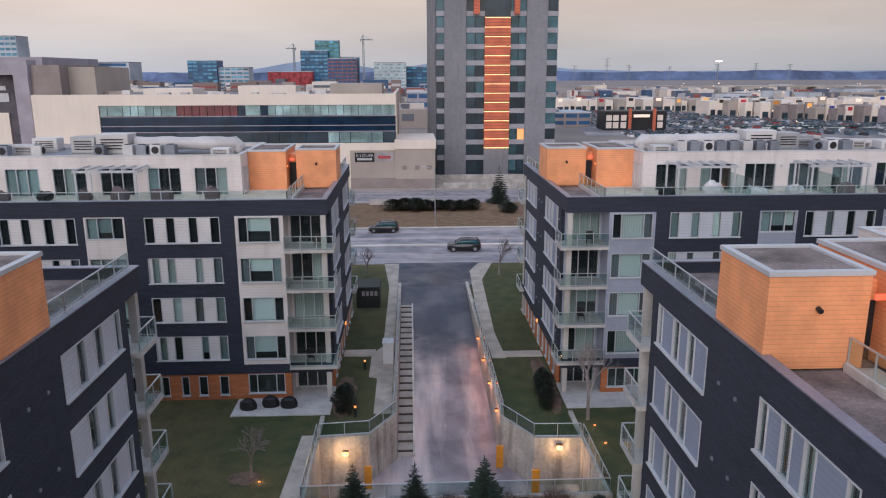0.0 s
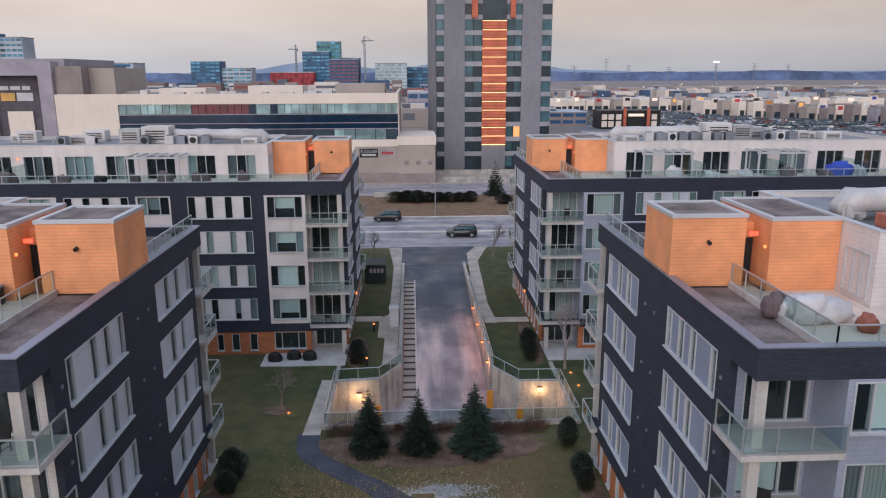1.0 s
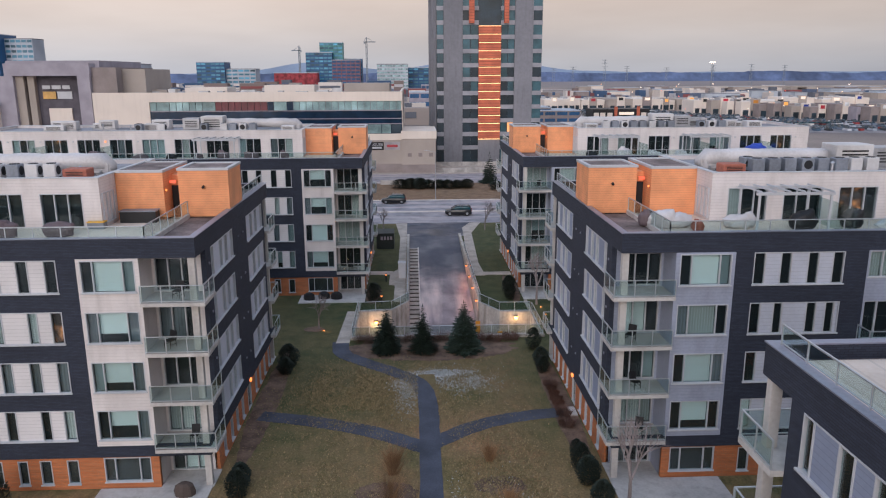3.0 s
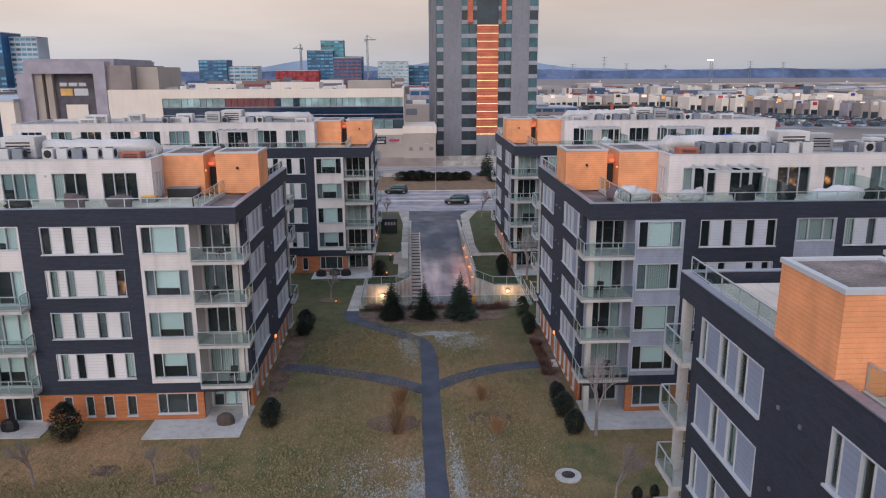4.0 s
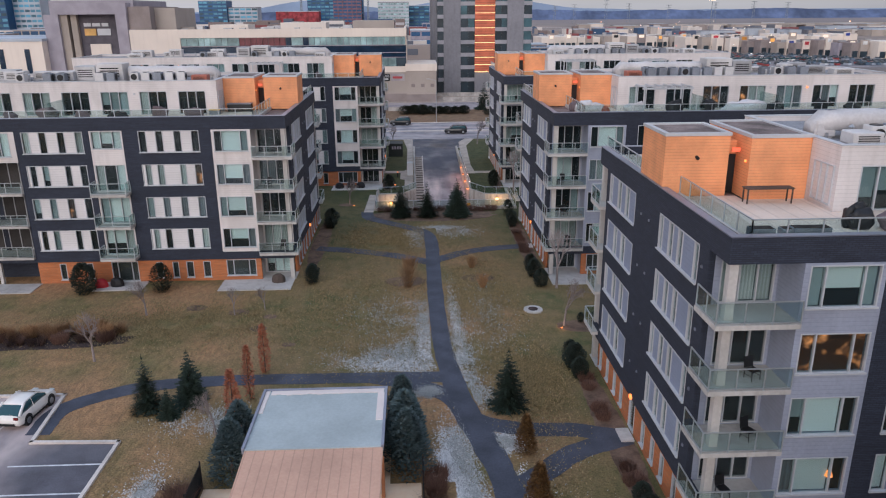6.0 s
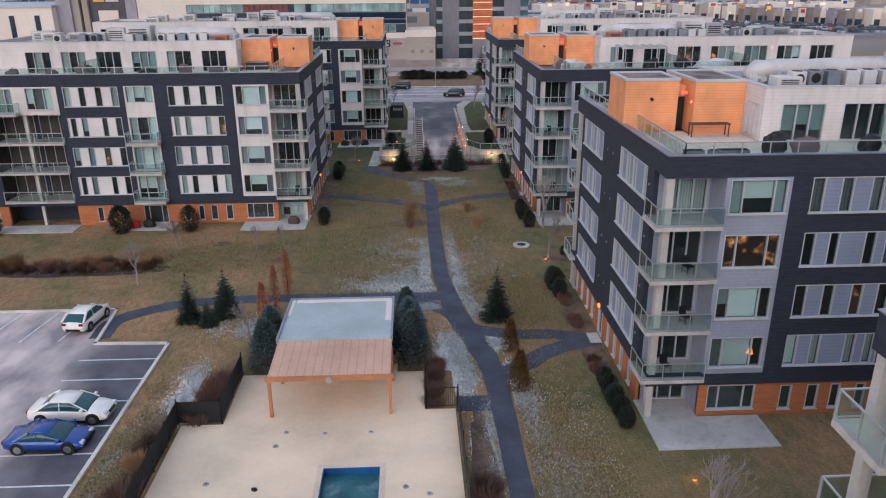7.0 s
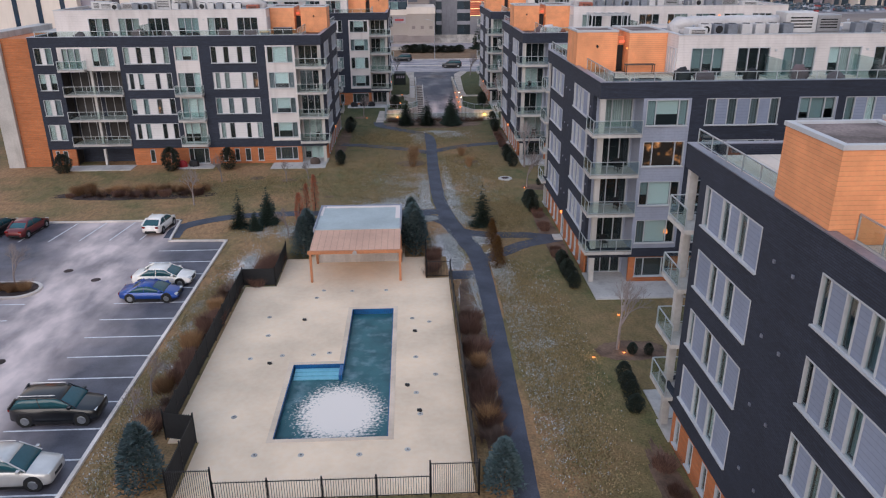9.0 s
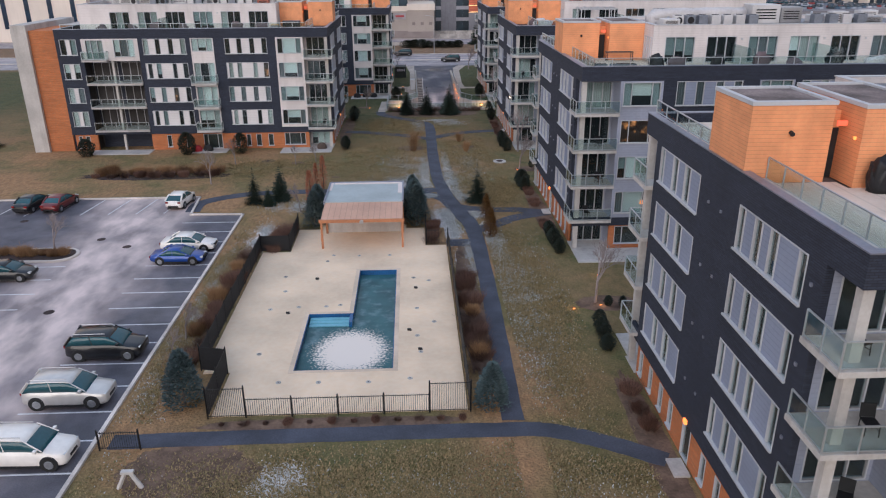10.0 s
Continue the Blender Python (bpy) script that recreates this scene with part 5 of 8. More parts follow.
while px < 3400:
    hgt = 26 + 9 * noise.noise((px * 0.004, 2.2, 0)) + 3 * noise.noise((px * 0.03, 7, 0))
    a, b = bm.verts.new((px, 2300, -2)), bm.verts.new((px, 2330, hgt))
    if prev:
        bm.faces.new((prev[0], a, b, prev[1]))
    prev = (a, b)
    px += 22
tagged(part("backdrop_woods", bm, M_WOODS), "belt of distant woods, haze put into its blue-grey colour", "woods", kind="structure")
bm = bmesh.new()
px, prev = -2600, None
while px < 3600:
    d1, d2 = (px + 560) / 330, (px - 420) / 420
    hgt = 30 + 62 * math.exp(-d1 * d1) + 74 * math.exp(-d2 * d2) + 10 * noise.noise((px * 0.003, 0, 0))
    a, b = bm.verts.new((px, 4300, -2)), bm.verts.new((px, 4400, hgt))
    if prev:
        bm.faces.new((prev[0], a, b, prev[1]))
    prev = (a, b)
    px += 60
tagged(part("backdrop_hill", bm, M_HILL), "hills on the horizon, haze put into their faint blue", "hill", kind="structure")
slab("road_highway", [(60, 1180), (900, 820), (1700, 520), (1700, 545), (900, 850), (60, 1210)], -0.3, 0.3, surface("pale_highway", (0.42, 0.36, 0.33), 0.9, big=0.02), "pale distant highway", "highway")
slab("road_overpass", [(330, 900), (1300, 1000), (1300, 1022), (330, 922)], 6.0, 8.0, surface("overpass_concrete", (0.50, 0.44, 0.40), 0.9, big=0.02), "distant concrete overpass", "overpass")
slab("lot_retail", [(70, 290), (210, 270), (260, 300), (215, 340), (180, 395), (165, 470), (85, 480), (78, 340)], -0.3, 0.05, asphalt_mat("retail_lot", (0.16, 0.155, 0.17), 0.3, 0, 0.05), "grey retail car park", "car park")


def pylon(x, y, h):
    root = thing("power_pylon", (x, y, 0), "lattice power pylon on the horizon", "pylon", "power pylons")
    bm = bmesh.new()
    for i in (-1, 1):
        tube(bm, (x + i * 3.2, y, 0), (x + i * 0.6, y, h), 0.35, 0.3, 4)
    for k in range(5):
        t0, t1 = k / 5, (k + 1) / 5
        tube(bm, (x - 3.2 + 2.6 * t0, y, h * t0), (x + 3.2 - 2.6 * t1, y, h * t1), 0.25, seg=4)
    part("mast", bm, M_CRANE, root)
    for t in (0.72, 0.85, 0.97):
        bm = bmesh.new()
        bx(bm, x - 6, x + 6, y - 0.3, y + 0.3, h * t, h * t + 0.6)
        part("cross_arm", bm, M_CRANE, root)


for x, y, h in ((395, 1500, 52), (470, 1600, 40), (290, 1500, 36), (330, 1500, 38), (620, 1500, 40), (700, 1500, 42), (780, 1520, 40), (540, 1550, 36)):
    pylon(x, y, h)
mast = thing("light_mast", (415, 1000, 0), "tall highway mast with glowing lamps", "mast")
bm = bmesh.new()
tube(bm, (415, 1000, 0), (415, 1000, 38), 0.6, 0.35, 6)
part("pole", bm, M_CRANE, mast)
bm = bmesh.new()
bx(bm, 411, 419, 999, 1001, 38, 39.2)
part("lamp_head", bm, glow_mat("mast_lamp", (1.0, 0.72, 0.5), 6), mast)

# ---- plants ----
def leaf_mat(name, a, b, rough=0.8):
    m, n, l, p = node_mat(name)
    g = n.new("ShaderNodeNewGeometry")
    col = mixrgb(n, l, "MIX", g.outputs["Random Per Island"], a, b)
    l.new(col, p.inputs["Base Color"])
    p.inputs["Roughness"].default_value = rough
    return m


M_SPRUCE = leaf_mat("spruce_needles", (0.009, 0.020, 0.012), (0.024, 0.042, 0.026))
M_BLUESP = leaf_mat("blue_juniper_needles", (0.045, 0.08, 0.082), (0.12, 0.16, 0.16))
M_CEDARP = leaf_mat("bronze_cedar_leaves", (0.10, 0.05, 0.014), (0.25, 0.12, 0.035))
M_YEW = leaf_mat("yew_leaves", (0.012, 0.020, 0.014), (0.030, 0.042, 0.028))
M_RUST = leaf_mat("rust_dry_leaves", (0.26, 0.08, 0.04), (0.46, 0.16, 0.08))
M_TWIG = leaf_mat("red_brown_twigs", (0.09, 0.045, 0.036), (0.21, 0.115, 0.085))
M_STRAW = leaf_mat("straw_grass", (0.22, 0.12, 0.06), (0.42, 0.25, 0.13))
M_BARK = surface("pale_grey_bark", (0.27, 0.225, 0.22), 0.9, var=0.2, fine=12)
M_BARKD = surface("brown_bark", (0.09, 0.065, 0.055), 0.9, var=0.2, fine=12)
M_MULCH = surface("dark_mulch", (0.055, 0.035, 0.033), 0.95, var=0.3, big=1.2, fine=8, bump=0.6)
M_FROST = leaf_mat("frosted_grass", (0.24, 0.25, 0.24), (0.56, 0.57, 0.57))
M_GRASSB = leaf_mat("lawn_blades", (0.12, 0.105, 0.038), (0.38, 0.26, 0.13))
prng = random.Random(21)


def blade(bm, p, d, w, up=None):
    """A narrow leaf from p along d."""
    s = d.cross(up or Vector((0.3, 0.2, 1))).normalized() * w
    bm.faces.new([bm.verts.new(c) for c in (p - s * 0.5, p + s * 0.5, p + d)])


def spruce_mesh(h, r, levels=17, seed=1, dense=9):
    g = random.Random(seed)
    bm = bmesh.new()
    for k in range(levels):
        t = k / levels
        z = h * (0.06 + 0.92 * t)
        rad = r * (1 - t) ** 0.85 * g.uniform(0.85, 1.12) + 0.06
        n = max(5, int((dense + 3) * (1 - t) + 4))
        for i in range(n):
            a = 6.283 * (i + g.random()) / n
            out = Vector((math.cos(a), math.sin(a), 0))
            side = Vector((-out.y, out.x, 0))
            rr = rad * g.uniform(0.75, 1.1)
            for j in range(7):
                f = (j + 0.6) / 7
                base = Vector((0, 0, z)) + out * rr * f * 0.92 + Vector((0, 0, -0.28 * rr * f + 0.10 * rr * f * f))
                ln = rr * 0.42 * (1.15 - 0.6 * f)
                for sg in (-1, 1):
                    d = (out * 0.75 + side * sg * g.uniform(0.4, 0.9) + Vector((0, 0, g.uniform(-0.35, 0.2)))) * ln
                    blade(bm, base, d, ln * 0.45)
            blade(bm, Vector((0, 0, z)) + out * rr * 0.75 - Vector((0, 0, 0.15 * rr)), out * rr * 0.4 + Vector((0, 0, 0.04)), 0.14 * rr + 0.05)
    blade(bm, Vector((0, 0, h * 0.92)), Vector((0.02, 0, h * 0.09)), 0.1)
    return bm


def leafy_mesh(rx, ry, h, n, size, seed, cone=0.0):
    """A shrub of many small leaves with an uneven outline."""
    g = random.Random(seed)
    bm = bmesh.new()
    for i in range(n):
        a, t = g.uniform(0, 6.283), g.random() ** 0.8
        prof = math.sin(math.pi * (0.12 + 0.86 * t)) ** 0.6 if not cone else (1 - t) ** cone * min(1, t * 8 + 0.5)
        k = g.uniform(0.02, 1.0) ** 0.42 * prof * (1 + 0.28 * noise.noise((math.cos(a) * 1.6 + seed, math.sin(a) * 1.6, t * 3)))
        p = Vector((math.cos(a) * rx * k, math.sin(a) * ry * k, h * t))
        d = Vector((math.cos(a) + g.uniform(-0.7, 0.7), math.sin(a) + g.uniform(-0.7, 0.7), g.uniform(-0.1, 1.0))).normalized() * size * g.uniform(0.6, 1.4)
        blade(bm, p, d, size * 0.7)
    return bm


def twig_mesh(rx, ry, h, n, seed, w=0.02):
    """Leafless upright twigs spreading from the base."""
    g = random.Random(seed)
    bm = bmesh.new()
    for i in range(n):
        a, k = g.uniform(0, 6.283), g.random() ** 0.5
        p = Vector((math.cos(a) * rx * k * 0.8, math.sin(a) * ry * k * 0.8, 0))
        for s in range(3):
            d = Vector((math.cos(a) * 0.35 + g.uniform(-0.4, 0.4), math.sin(a) * 0.35 + g.uniform(-0.4, 0.4), 1.0)) * h * g.uniform(0.45, 1.0)
            blade(bm, p + Vector((g.uniform(-0.1, 0.1), g.uniform(-0.1, 0.1), s * h * 0.18)), d * (1 - s * 0.25), w * 2.4, Vector((1, 0.3, 0)))
    return bm


def bare_mesh(h, seed, spread=0.5, depth=5, upright=0.0):
    g = random.Random(seed)
    bm = bmesh.new()

    def grow(p, d, ln, r, k):
        q = p + d * ln
        tube(bm, p, q, r, r * 0.68, 5 if k > 3 else 3)
        if k == 0:
            return
        for i in range(3 if k < depth else 4):
            a = g.uniform(0, 6.283)
            s = d.orthogonal().normalized()
            t = d.cross(s)
            e = (d + (s * math.cos(a) + t * math.sin(a)) * g.uniform(0.35, 0.95) * spread * 1.5 + Vector((0, 0, 0.12 + upright))).normalized()
            grow(p + d * ln * g.uniform(0.6, 1.0), e, ln * g.uniform(0.6, 0.82), r * 0.58, k - 1)

    grow(Vector((0, 0, 0)), Vector((g.uniform(-0.04, 0.04), g.uniform(-0.04, 0.04), 1)), h * 0.32, h * 0.018 + 0.02, depth)
    return bm


def plant(name, bm, material, at, label, category, group="", trunk=None, crown="crown"):
    root = thing(name, (0, 0, 0), label, category, group)
    part(crown, bm, material, root)
    if trunk:
        tb = bmesh.new()
        tube(tb, (0, 0, -0.1), (0, 0, trunk[0]), trunk[1], trunk[1] * 0.5, 7)
        part("trunk", tb, M_BARKD, root, "brown trunk")
    root.location = at
    return root


def put(src, x, y, s=1.0, rot=None, z=0.0):
    o = copy_thing(src, pose(x, y, z, 0, 0, prng.uniform(0, 360) if rot is None else rot))
    o.scale = (s, s, s * prng.uniform(0.92, 1.08))
    return o


# three spruces before the ramp, and others by the lawn
sp = plant("spruce_tree", spruce_mesh(4.5, 1.6, 22, 3, 13), M_SPRUCE, (-3.3, 35.4, 0), "dark green spruce tree on a mulched lawn", "tree", "spruces before the ramp", (2.0, 0.12))
put(sp, 0.0, 35.3, 0.98)
put(sp, 3.7, 35.1, 1.1)
sp2 = plant("spruce_tree", spruce_mesh(4.2, 1.35, 16, 8), M_SPRUCE, (4.2, -11.6, 0), "young dark green spruce beside the garden path", "tree", "young spruces", (1.6, 0.09))
put(sp2, -19.1, -10.7, 0.88)
put(sp2, -16.5, -10.0, 0.92)
put(sp2, -17.4, -11.9, 0.55)
cd = plant("bronze_cedar", leafy_mesh(0.72, 0.72, 2.4, 2200, 0.15, 5, 0.62), M_CEDARP, (4.6, -16.8, 0), "bronze-tinged conical cedar on the lawn", "shrub", "bronze cedars", (1.2, 0.06))
put(cd, 4.5, -22.0, 1.15)
ju = plant("blue_juniper", leafy_mesh(1.3, 1.3, 3.4, 2600, 0.22, 9, 0.55), M_BLUESP, (-15.8, -48.4, 0), "plump blue-green juniper beside the pool fence", "shrub", "blue junipers", (1.0, 0.1))
put(ju, 1.75, -49.4, 0.85)
for x, y, s in ((-2.4, -16.2, 1.15), (-2.2, -18.4, 1.2), (-2.6, -13.9, 1.0), (-11.8, -16.4, 1.0), (-11.9, -18.4, 1.05)):
    put(ju, x, y, s)
yw = plant("yew_bush", leafy_mesh(0.8, 0.8, 1.9, 2600, 0.13, 12), M_YEW, (10.1, 35.5, 0), "dark clipped yew bush against the block", "shrub", "yew bushes", (0.4, 0.06), "foliage")
for x, y, s in ((10.1, 31.4, 0.9), (10.0, 29.9, 0.75), (10.0, 50.6, 0.85), (10.1, 52.2, 1.1), (10.2, 54.0, 0.9), (-5.2, 50.6, 1.1), (-5.1, 52.2, 0.9), (-11.6, 32.2, 1.1), (-11.6, 30.6, 0.8), (-11.4, 12.0, 0.9), (-11.5, 13.4, 0.75),
                (-31.9, 10.6, 1.45), (-25.0, 10.7, 1.4), (-44.7, 10.2, 1.25), (9.7, 14.3, 0.85), (9.8, 12.6, 0.95), (10.0, 10.0, 0.9), (9.8, 16.0, 0.6), (9.6, -5.2, 0.85), (9.6, -6.6, 0.95), (9.7, -8.0, 0.8),
                (9.9, -21.9, 0.65), (9.9, -23.1, 0.75), (9.9, -24.3, 0.75), (10.0, -25.5, 0.75), (10.0, -26.6, 0.65), (10.2, -40.0, 0.6), (10.1, -41.2, 0.65), (10.0, -42.4, 0.65), (9.9, -43.5, 0.6), (11.6, -37.0, 0.4), (12.6, -37.2, 0.4), (11.9, 1.6, 0.4), (13.0, 1.8, 0.4)):
    put(yw, x, y, s)
rb = plant("red_twig_shrub", twig_mesh(0.6, 0.6, 0.75, 150, 4), M_TWIG, (10.0, 20.2, 0), "low red-brown leafless shrub in the bed", "shrub", "red-brown shrubs", None, "brush")
for k in range(7):
    put(rb, 10.1, 18.6 - k * 0.9 + 8.5, prng.uniform(0.7, 1.0))
for y0 in (-8.5, -12.5, -19.0, -48.5, -50.5, -52.0, -13.5, -9.6, -20.2):
    put(rb, 10.0, y0, prng.uniform(0.8, 1.1))
hb = plant("leafless_hedge", twig_mesh(1.05, 0.75, 1.1, 210, 6, 0.014), M_TWIG, (-5.6, 37.8, 0), "brown leafless hedge along the railing", "hedge", "leafless hedge clumps", None, "brush")
for k in range(9):
    put(hb, -4.2 + k * 1.55, 37.8 + prng.uniform(-0.2, 0.2), prng.uniform(0.8, 1.0), prng.choice((0, 180)))
for k in range(14):
    put(hb, 1.45 + prng.uniform(-0.25, 0.25), -25.5 - k * 1.55, prng.uniform(0.8, 1.15)) if k not in (0, 1, 2, 3, 6, 8) else None
for k in range(5):
    put(hb, -0.8 + prng.uniform(-0.15, 0.15), -23.6 + k * 1.1, prng.uniform(0.7, 0.95))
    put(hb, -14.6 + prng.uniform(-0.4, 0.4), -24.6 + k * 1.2, prng.uniform(0.9, 1.2))
st = plant("straw_grass_clump", twig_mesh(0.5, 0.5, 1.1, 170, 14, 0.018), M_STRAW, (-33.0, -25.0, 0), "straw-coloured ornamental grass clump", "ornamental grass", "ornamental grass clumps", None, "tuft")
for k in range(14):
    put(st, -32.6 - k * 0.85, -24.9 + prng.uniform(-0.4, 0.4), prng.uniform(0.7, 1.1), z=0.1)
for k in range(17):
    put(st, -25.5 - k * 0.85, 0.9 + prng.uniform(-0.6, 0.9), prng.uniform(0.8, 1.35))
for k in range(9):
    put(rb, -26.0 - k * 1.7, -0.1 + prng.uniform(-0.4, 0.3), prng.uniform(0.8, 1.3))
for k in range(12):
    put((rb, hb)[k % 2], -13.2 + k * 1.2, -50.65, prng.uniform(0.25, 0.4))
for k in range(16):
    put((hb, hb, st, rb)[k % 4], -16.9 + prng.uniform(-0.5, 0.5), -26.5 - k * 1.35, prng.uniform(0.8, 1.2))
put(st, 1.6, -38.0, 0.9)
put(st, 1.5, -43.9, 1.0)
put(st, -17.2, -44.5, 1.2)
co = plant("columnar_oak", leafy_mesh(0.38, 0.38, 3.9, 900, 0.16, 31), M_RUST, (-12.7, -9.9, 0), "slender columnar tree with rust-brown dry leaves", "tree", "columnar trees with dry leaves", (3.0, 0.05))
for x, y, s in ((-12.4, -7.0 + 0.9, 1.0), (-12.8, -13.8, 1.1)):
    put(co, x, y, s)
lc = plant("lawn_sapling", twig_mesh(0.4, 0.4, 3.4, 110, 33, 0.016), M_STRAW, (-2.4, 10.5, 0), "thin tan leafless sapling on the lawn", "tree", "lawn saplings", None, "brush")
put(lc, -2.2, 14.2, 0.8)
put(lc, 4.0, 15.5, 0.6)
put(lc, 4.6, 10.0, 0.55)
bt = plant("bare_tree", bare_mesh(5.6, 2), M_BARK, (10.8, -36.4, 0), "leafless pale grey tree with a lit trunk on the lawn", "tree", "leafless trees", None, "branchwork")
for x, y, s, in ((10.4, 0.9, 0.9), (11.4, 9.4, 1.15), (12.6, 48.5, 1.2), (-10.2, 41.8, 0.8), (-25.4, -3.6, 0.85), (-33.5, -24.6, 0.8), (-24.5, 5.0, 0.75), (-17.0, 4.6, 0.5), (10.8, 88.0, 1.0), (-5.5, 88.0, 0.9), (-14.6, 5.5, 0.45), (-17.9, -40.6, 0.6), (-18.0, -43.2, 0.55), (-13.9, -14.2, 0.6)):
    put(bt, x, y, s)
bush = plant("boulevard_bush", leafy_mesh(2.3, 1.6, 2.0, 2600, 0.26, 41), M_YEW, (-3.4, 133.0, 0), "broad dark evergreen bush on the verge", "shrub", "boulevard bushes", (0.5, 0.1), "foliage")
for k in range(7):
    put(bush, -1.2 + k * 2.1, 133.2 + prng.uniform(-0.7, 0.7), prng.uniform(0.85, 1.1))
put(bush, 17.5, 130.0, 0.9)
put(sp2, 17.0, 140, 1.7)
for x, y in ((-58, 5.0), (-62, 9.0), (-60, 16), (-66, 20), (-57, 26)):
    put(sp2, x, y, prng.uniform(1.0, 1.4))

# flower beds and mulch
def bed(name, cx, cy, rx, ry, material, label, seed, category="bed", rot=0.0):
    g = random.Random(seed)
    pts = []
    for k in range(150):
        a = k * 6.2832 / 150
        q = 1 + 0.16 * noise.noise((math.cos(a) * 1.3 + seed, math.sin(a) * 1.3, 0.5)) + 0.10 * noise.noise((math.cos(a) * 6 + seed, math.sin(a) * 6, 1.5)) + g.uniform(-0.04, 0.04)
        x, y = rx * q * math.cos(a), ry * q * math.sin(a)
        pts.append((cx + x * math.cos(rot) - y * math.sin(rot), cy + x * math.sin(rot) + y * math.cos(rot)))
    return slab(name, pts, -0.05, 0.012 + 0.001 * (seed % 7), material, label, category)


M_BARE = surface("trodden_brown_earth", (0.165, 0.105, 0.075), 0.95, var=0.25, big=0.9, fine=6, bump=0.4)
bed("bed_long", -32.6, 0.2, 9.0, 1.7, M_MULCH, "long dark mulch bed with dry grasses", 3)
bed("bed_spruce", 0.4, 35.8, 7.6, 2.9, M_BARE, "brown mulched bed under the spruces", 4)
bed("bed_tree_south", 11.6, -36.6, 2.4, 1.3, M_BARE, "pinkish mulch ring round a lawn tree", 5)
bed("bed_tree_mid", 12.0, 0.8, 2.2, 1.2, M_BARE, "mulch ring round a lawn tree", 6)
for k, (x, y, rx, ry) in enumerate(((10.3, 24.5, 0.9, 9.5), (10.2, -15.0, 0.9, 9.6), (9.9, -53.5, 0.8, 7.5), (-12.1, 25.5, 0.9, 10.5), (-5.4, 53.5, 0.9, 4.0), (10.7, 55.0, 0.8, 6))):
    bed("bed_foot", x, y, rx, ry, M_BARE, "brown planting strip at the foot of the block", 8 + k)
bed("bed_pool_west", -17.3, -35.5, 1.1, 12.0, M_BARE, "brown planting strip beside the pool fence", 15)
bed("bed_pool_east", 1.6, -36.0, 0.9, 11.5, M_BARE, "brown planting strip beside the pool fence", 16)
bed("bed_pool_south", -7.0, -50.75, 7.6, 0.55, M_BARE, "brown planting strip beside the pool fence", 17)
for k, (x, y, s) in enumerate(((-16.8, 5.2, 0.9), (-13.9, 4.1, 0.6), (-20.7, 6.4, 0.9), (-11.5, -1.5, 0.5), (-14.5, 1.7, 0.7), (-2.6, 12.0, 1.8), (4.4, 12.6, 1.5), (-10.6, 41.7, 1.0), (-14.0, -54.6, 3.2))):
    bed("bed_worn", x, y, s, s * 0.75, M_BARE, "worn brown patch in the lawn", 20 + k)


def scatter(name, areas, n, size, material, label, seed, rise=0.75, kind_of="grass", thin=0.6, clump=0.0):
    """Blades strewn over soft-edged patches, thinned by noise."""
    g = random.Random(seed)
    vs, fs = [], []
    while len(fs) < n:
        cx, cy, rx, ry = g.choice(areas)
        x, y = g.gauss(cx, rx * 0.45), g.gauss(cy, ry * 0.45)
        if noise.noise((x * 0.55, y * 0.55, seed)) < g.uniform(-0.7, thin):
            continue
        if clump and noise.noise((x * 3.1, y * 2.1, seed + 4.0)) < g.uniform(-0.8, clump):
            continue
        if -19.0 < x < 4 and -52.7 < y < -50.3 or 4 <= x < 10 and abs(y + 52.0 + (x - 4) * 0.46) < 0.9:
            continue
        if x > 9.3 and -70 < y < 40 or -15.7 < x < 0.4 and -47 < y < -19.5 or x < -19.2 and y < -8:
            continue
        if y < 30 and abs(x - 0.2 - max(0, min(3.1, (-y - 4) * 0.18))) < 0.74:
            continue
        a, hh, w = g.uniform(0, 6.283), size * g.uniform(0.5, 1.3), size * g.uniform(0.25, 0.5)
        k = len(vs)
        dx, dy = math.cos(a), math.sin(a)
        vs += [(x - dx * w, y - dy * w, 0.0), (x + dx * w, y + dy * w, 0.0), (x + dy * hh * 0.9, y - dx * hh * 0.9, hh * rise)]
        fs.append((k, k + 1, k + 2))
    me = bpy.data.meshes.new(name)
    me.from_pydata(vs, [], fs)
    me.materials.append(material)
    return tagged(new(name, me), label, kind_of, kind="stuff")


scatter("frosted_grass", [(-2.2, -4.6, 3.6, 2.6), (-1.6, -2.0, 2.6, 4.0), (-4.5, -4.0, 4.0, 2.5), (1.7, 2.0, 0.9, 9.0), (1.9, -5.0, 1.1, 6.0), (2.4, -9.5, 1.3, 3.0), (-0.9, 3.0, 1.2, 5.0), (1.2, 30.2, 2.6, 0.7), (2.2, 28.5, 3.6, 2.6), (-1.6, 26.5, 1.2, 3.4), (0.8, -16.0, 1.0, 4.0), (1.2, -20.0, 0.9, 3.0), (3.4, -15.8, 1.2, 1.0), (2.4, -27.5, 0.7, 5.0),
                         (5.0, -29.0, 1.4, 8.0), (5.2, -33.0, 2.0, 7.0), (4.8, -23.5, 1.0, 2.5), (-0.9, -9.4, 1.0, 0.8), (-16.6, -21.0, 1.2, 4.0), (-15.0, -12.4, 2.6, 2.0), (-18.3, -33.0, 0.6, 9.0), (-4.0, 4.0, 4.0, 5.0), (4.5, 3.0, 2.5, 9.0), (6.3, -33.0, 2.8, 13.0), (5.6, -42.0, 2.4, 8.0), (0.0, -58.0, 14.0, 5.0), (-18.0, -40.0, 1.4, 14.0)], 90000, 0.085, M_FROST, "white-frosted grass tips along the path", 5, clump=0.45)
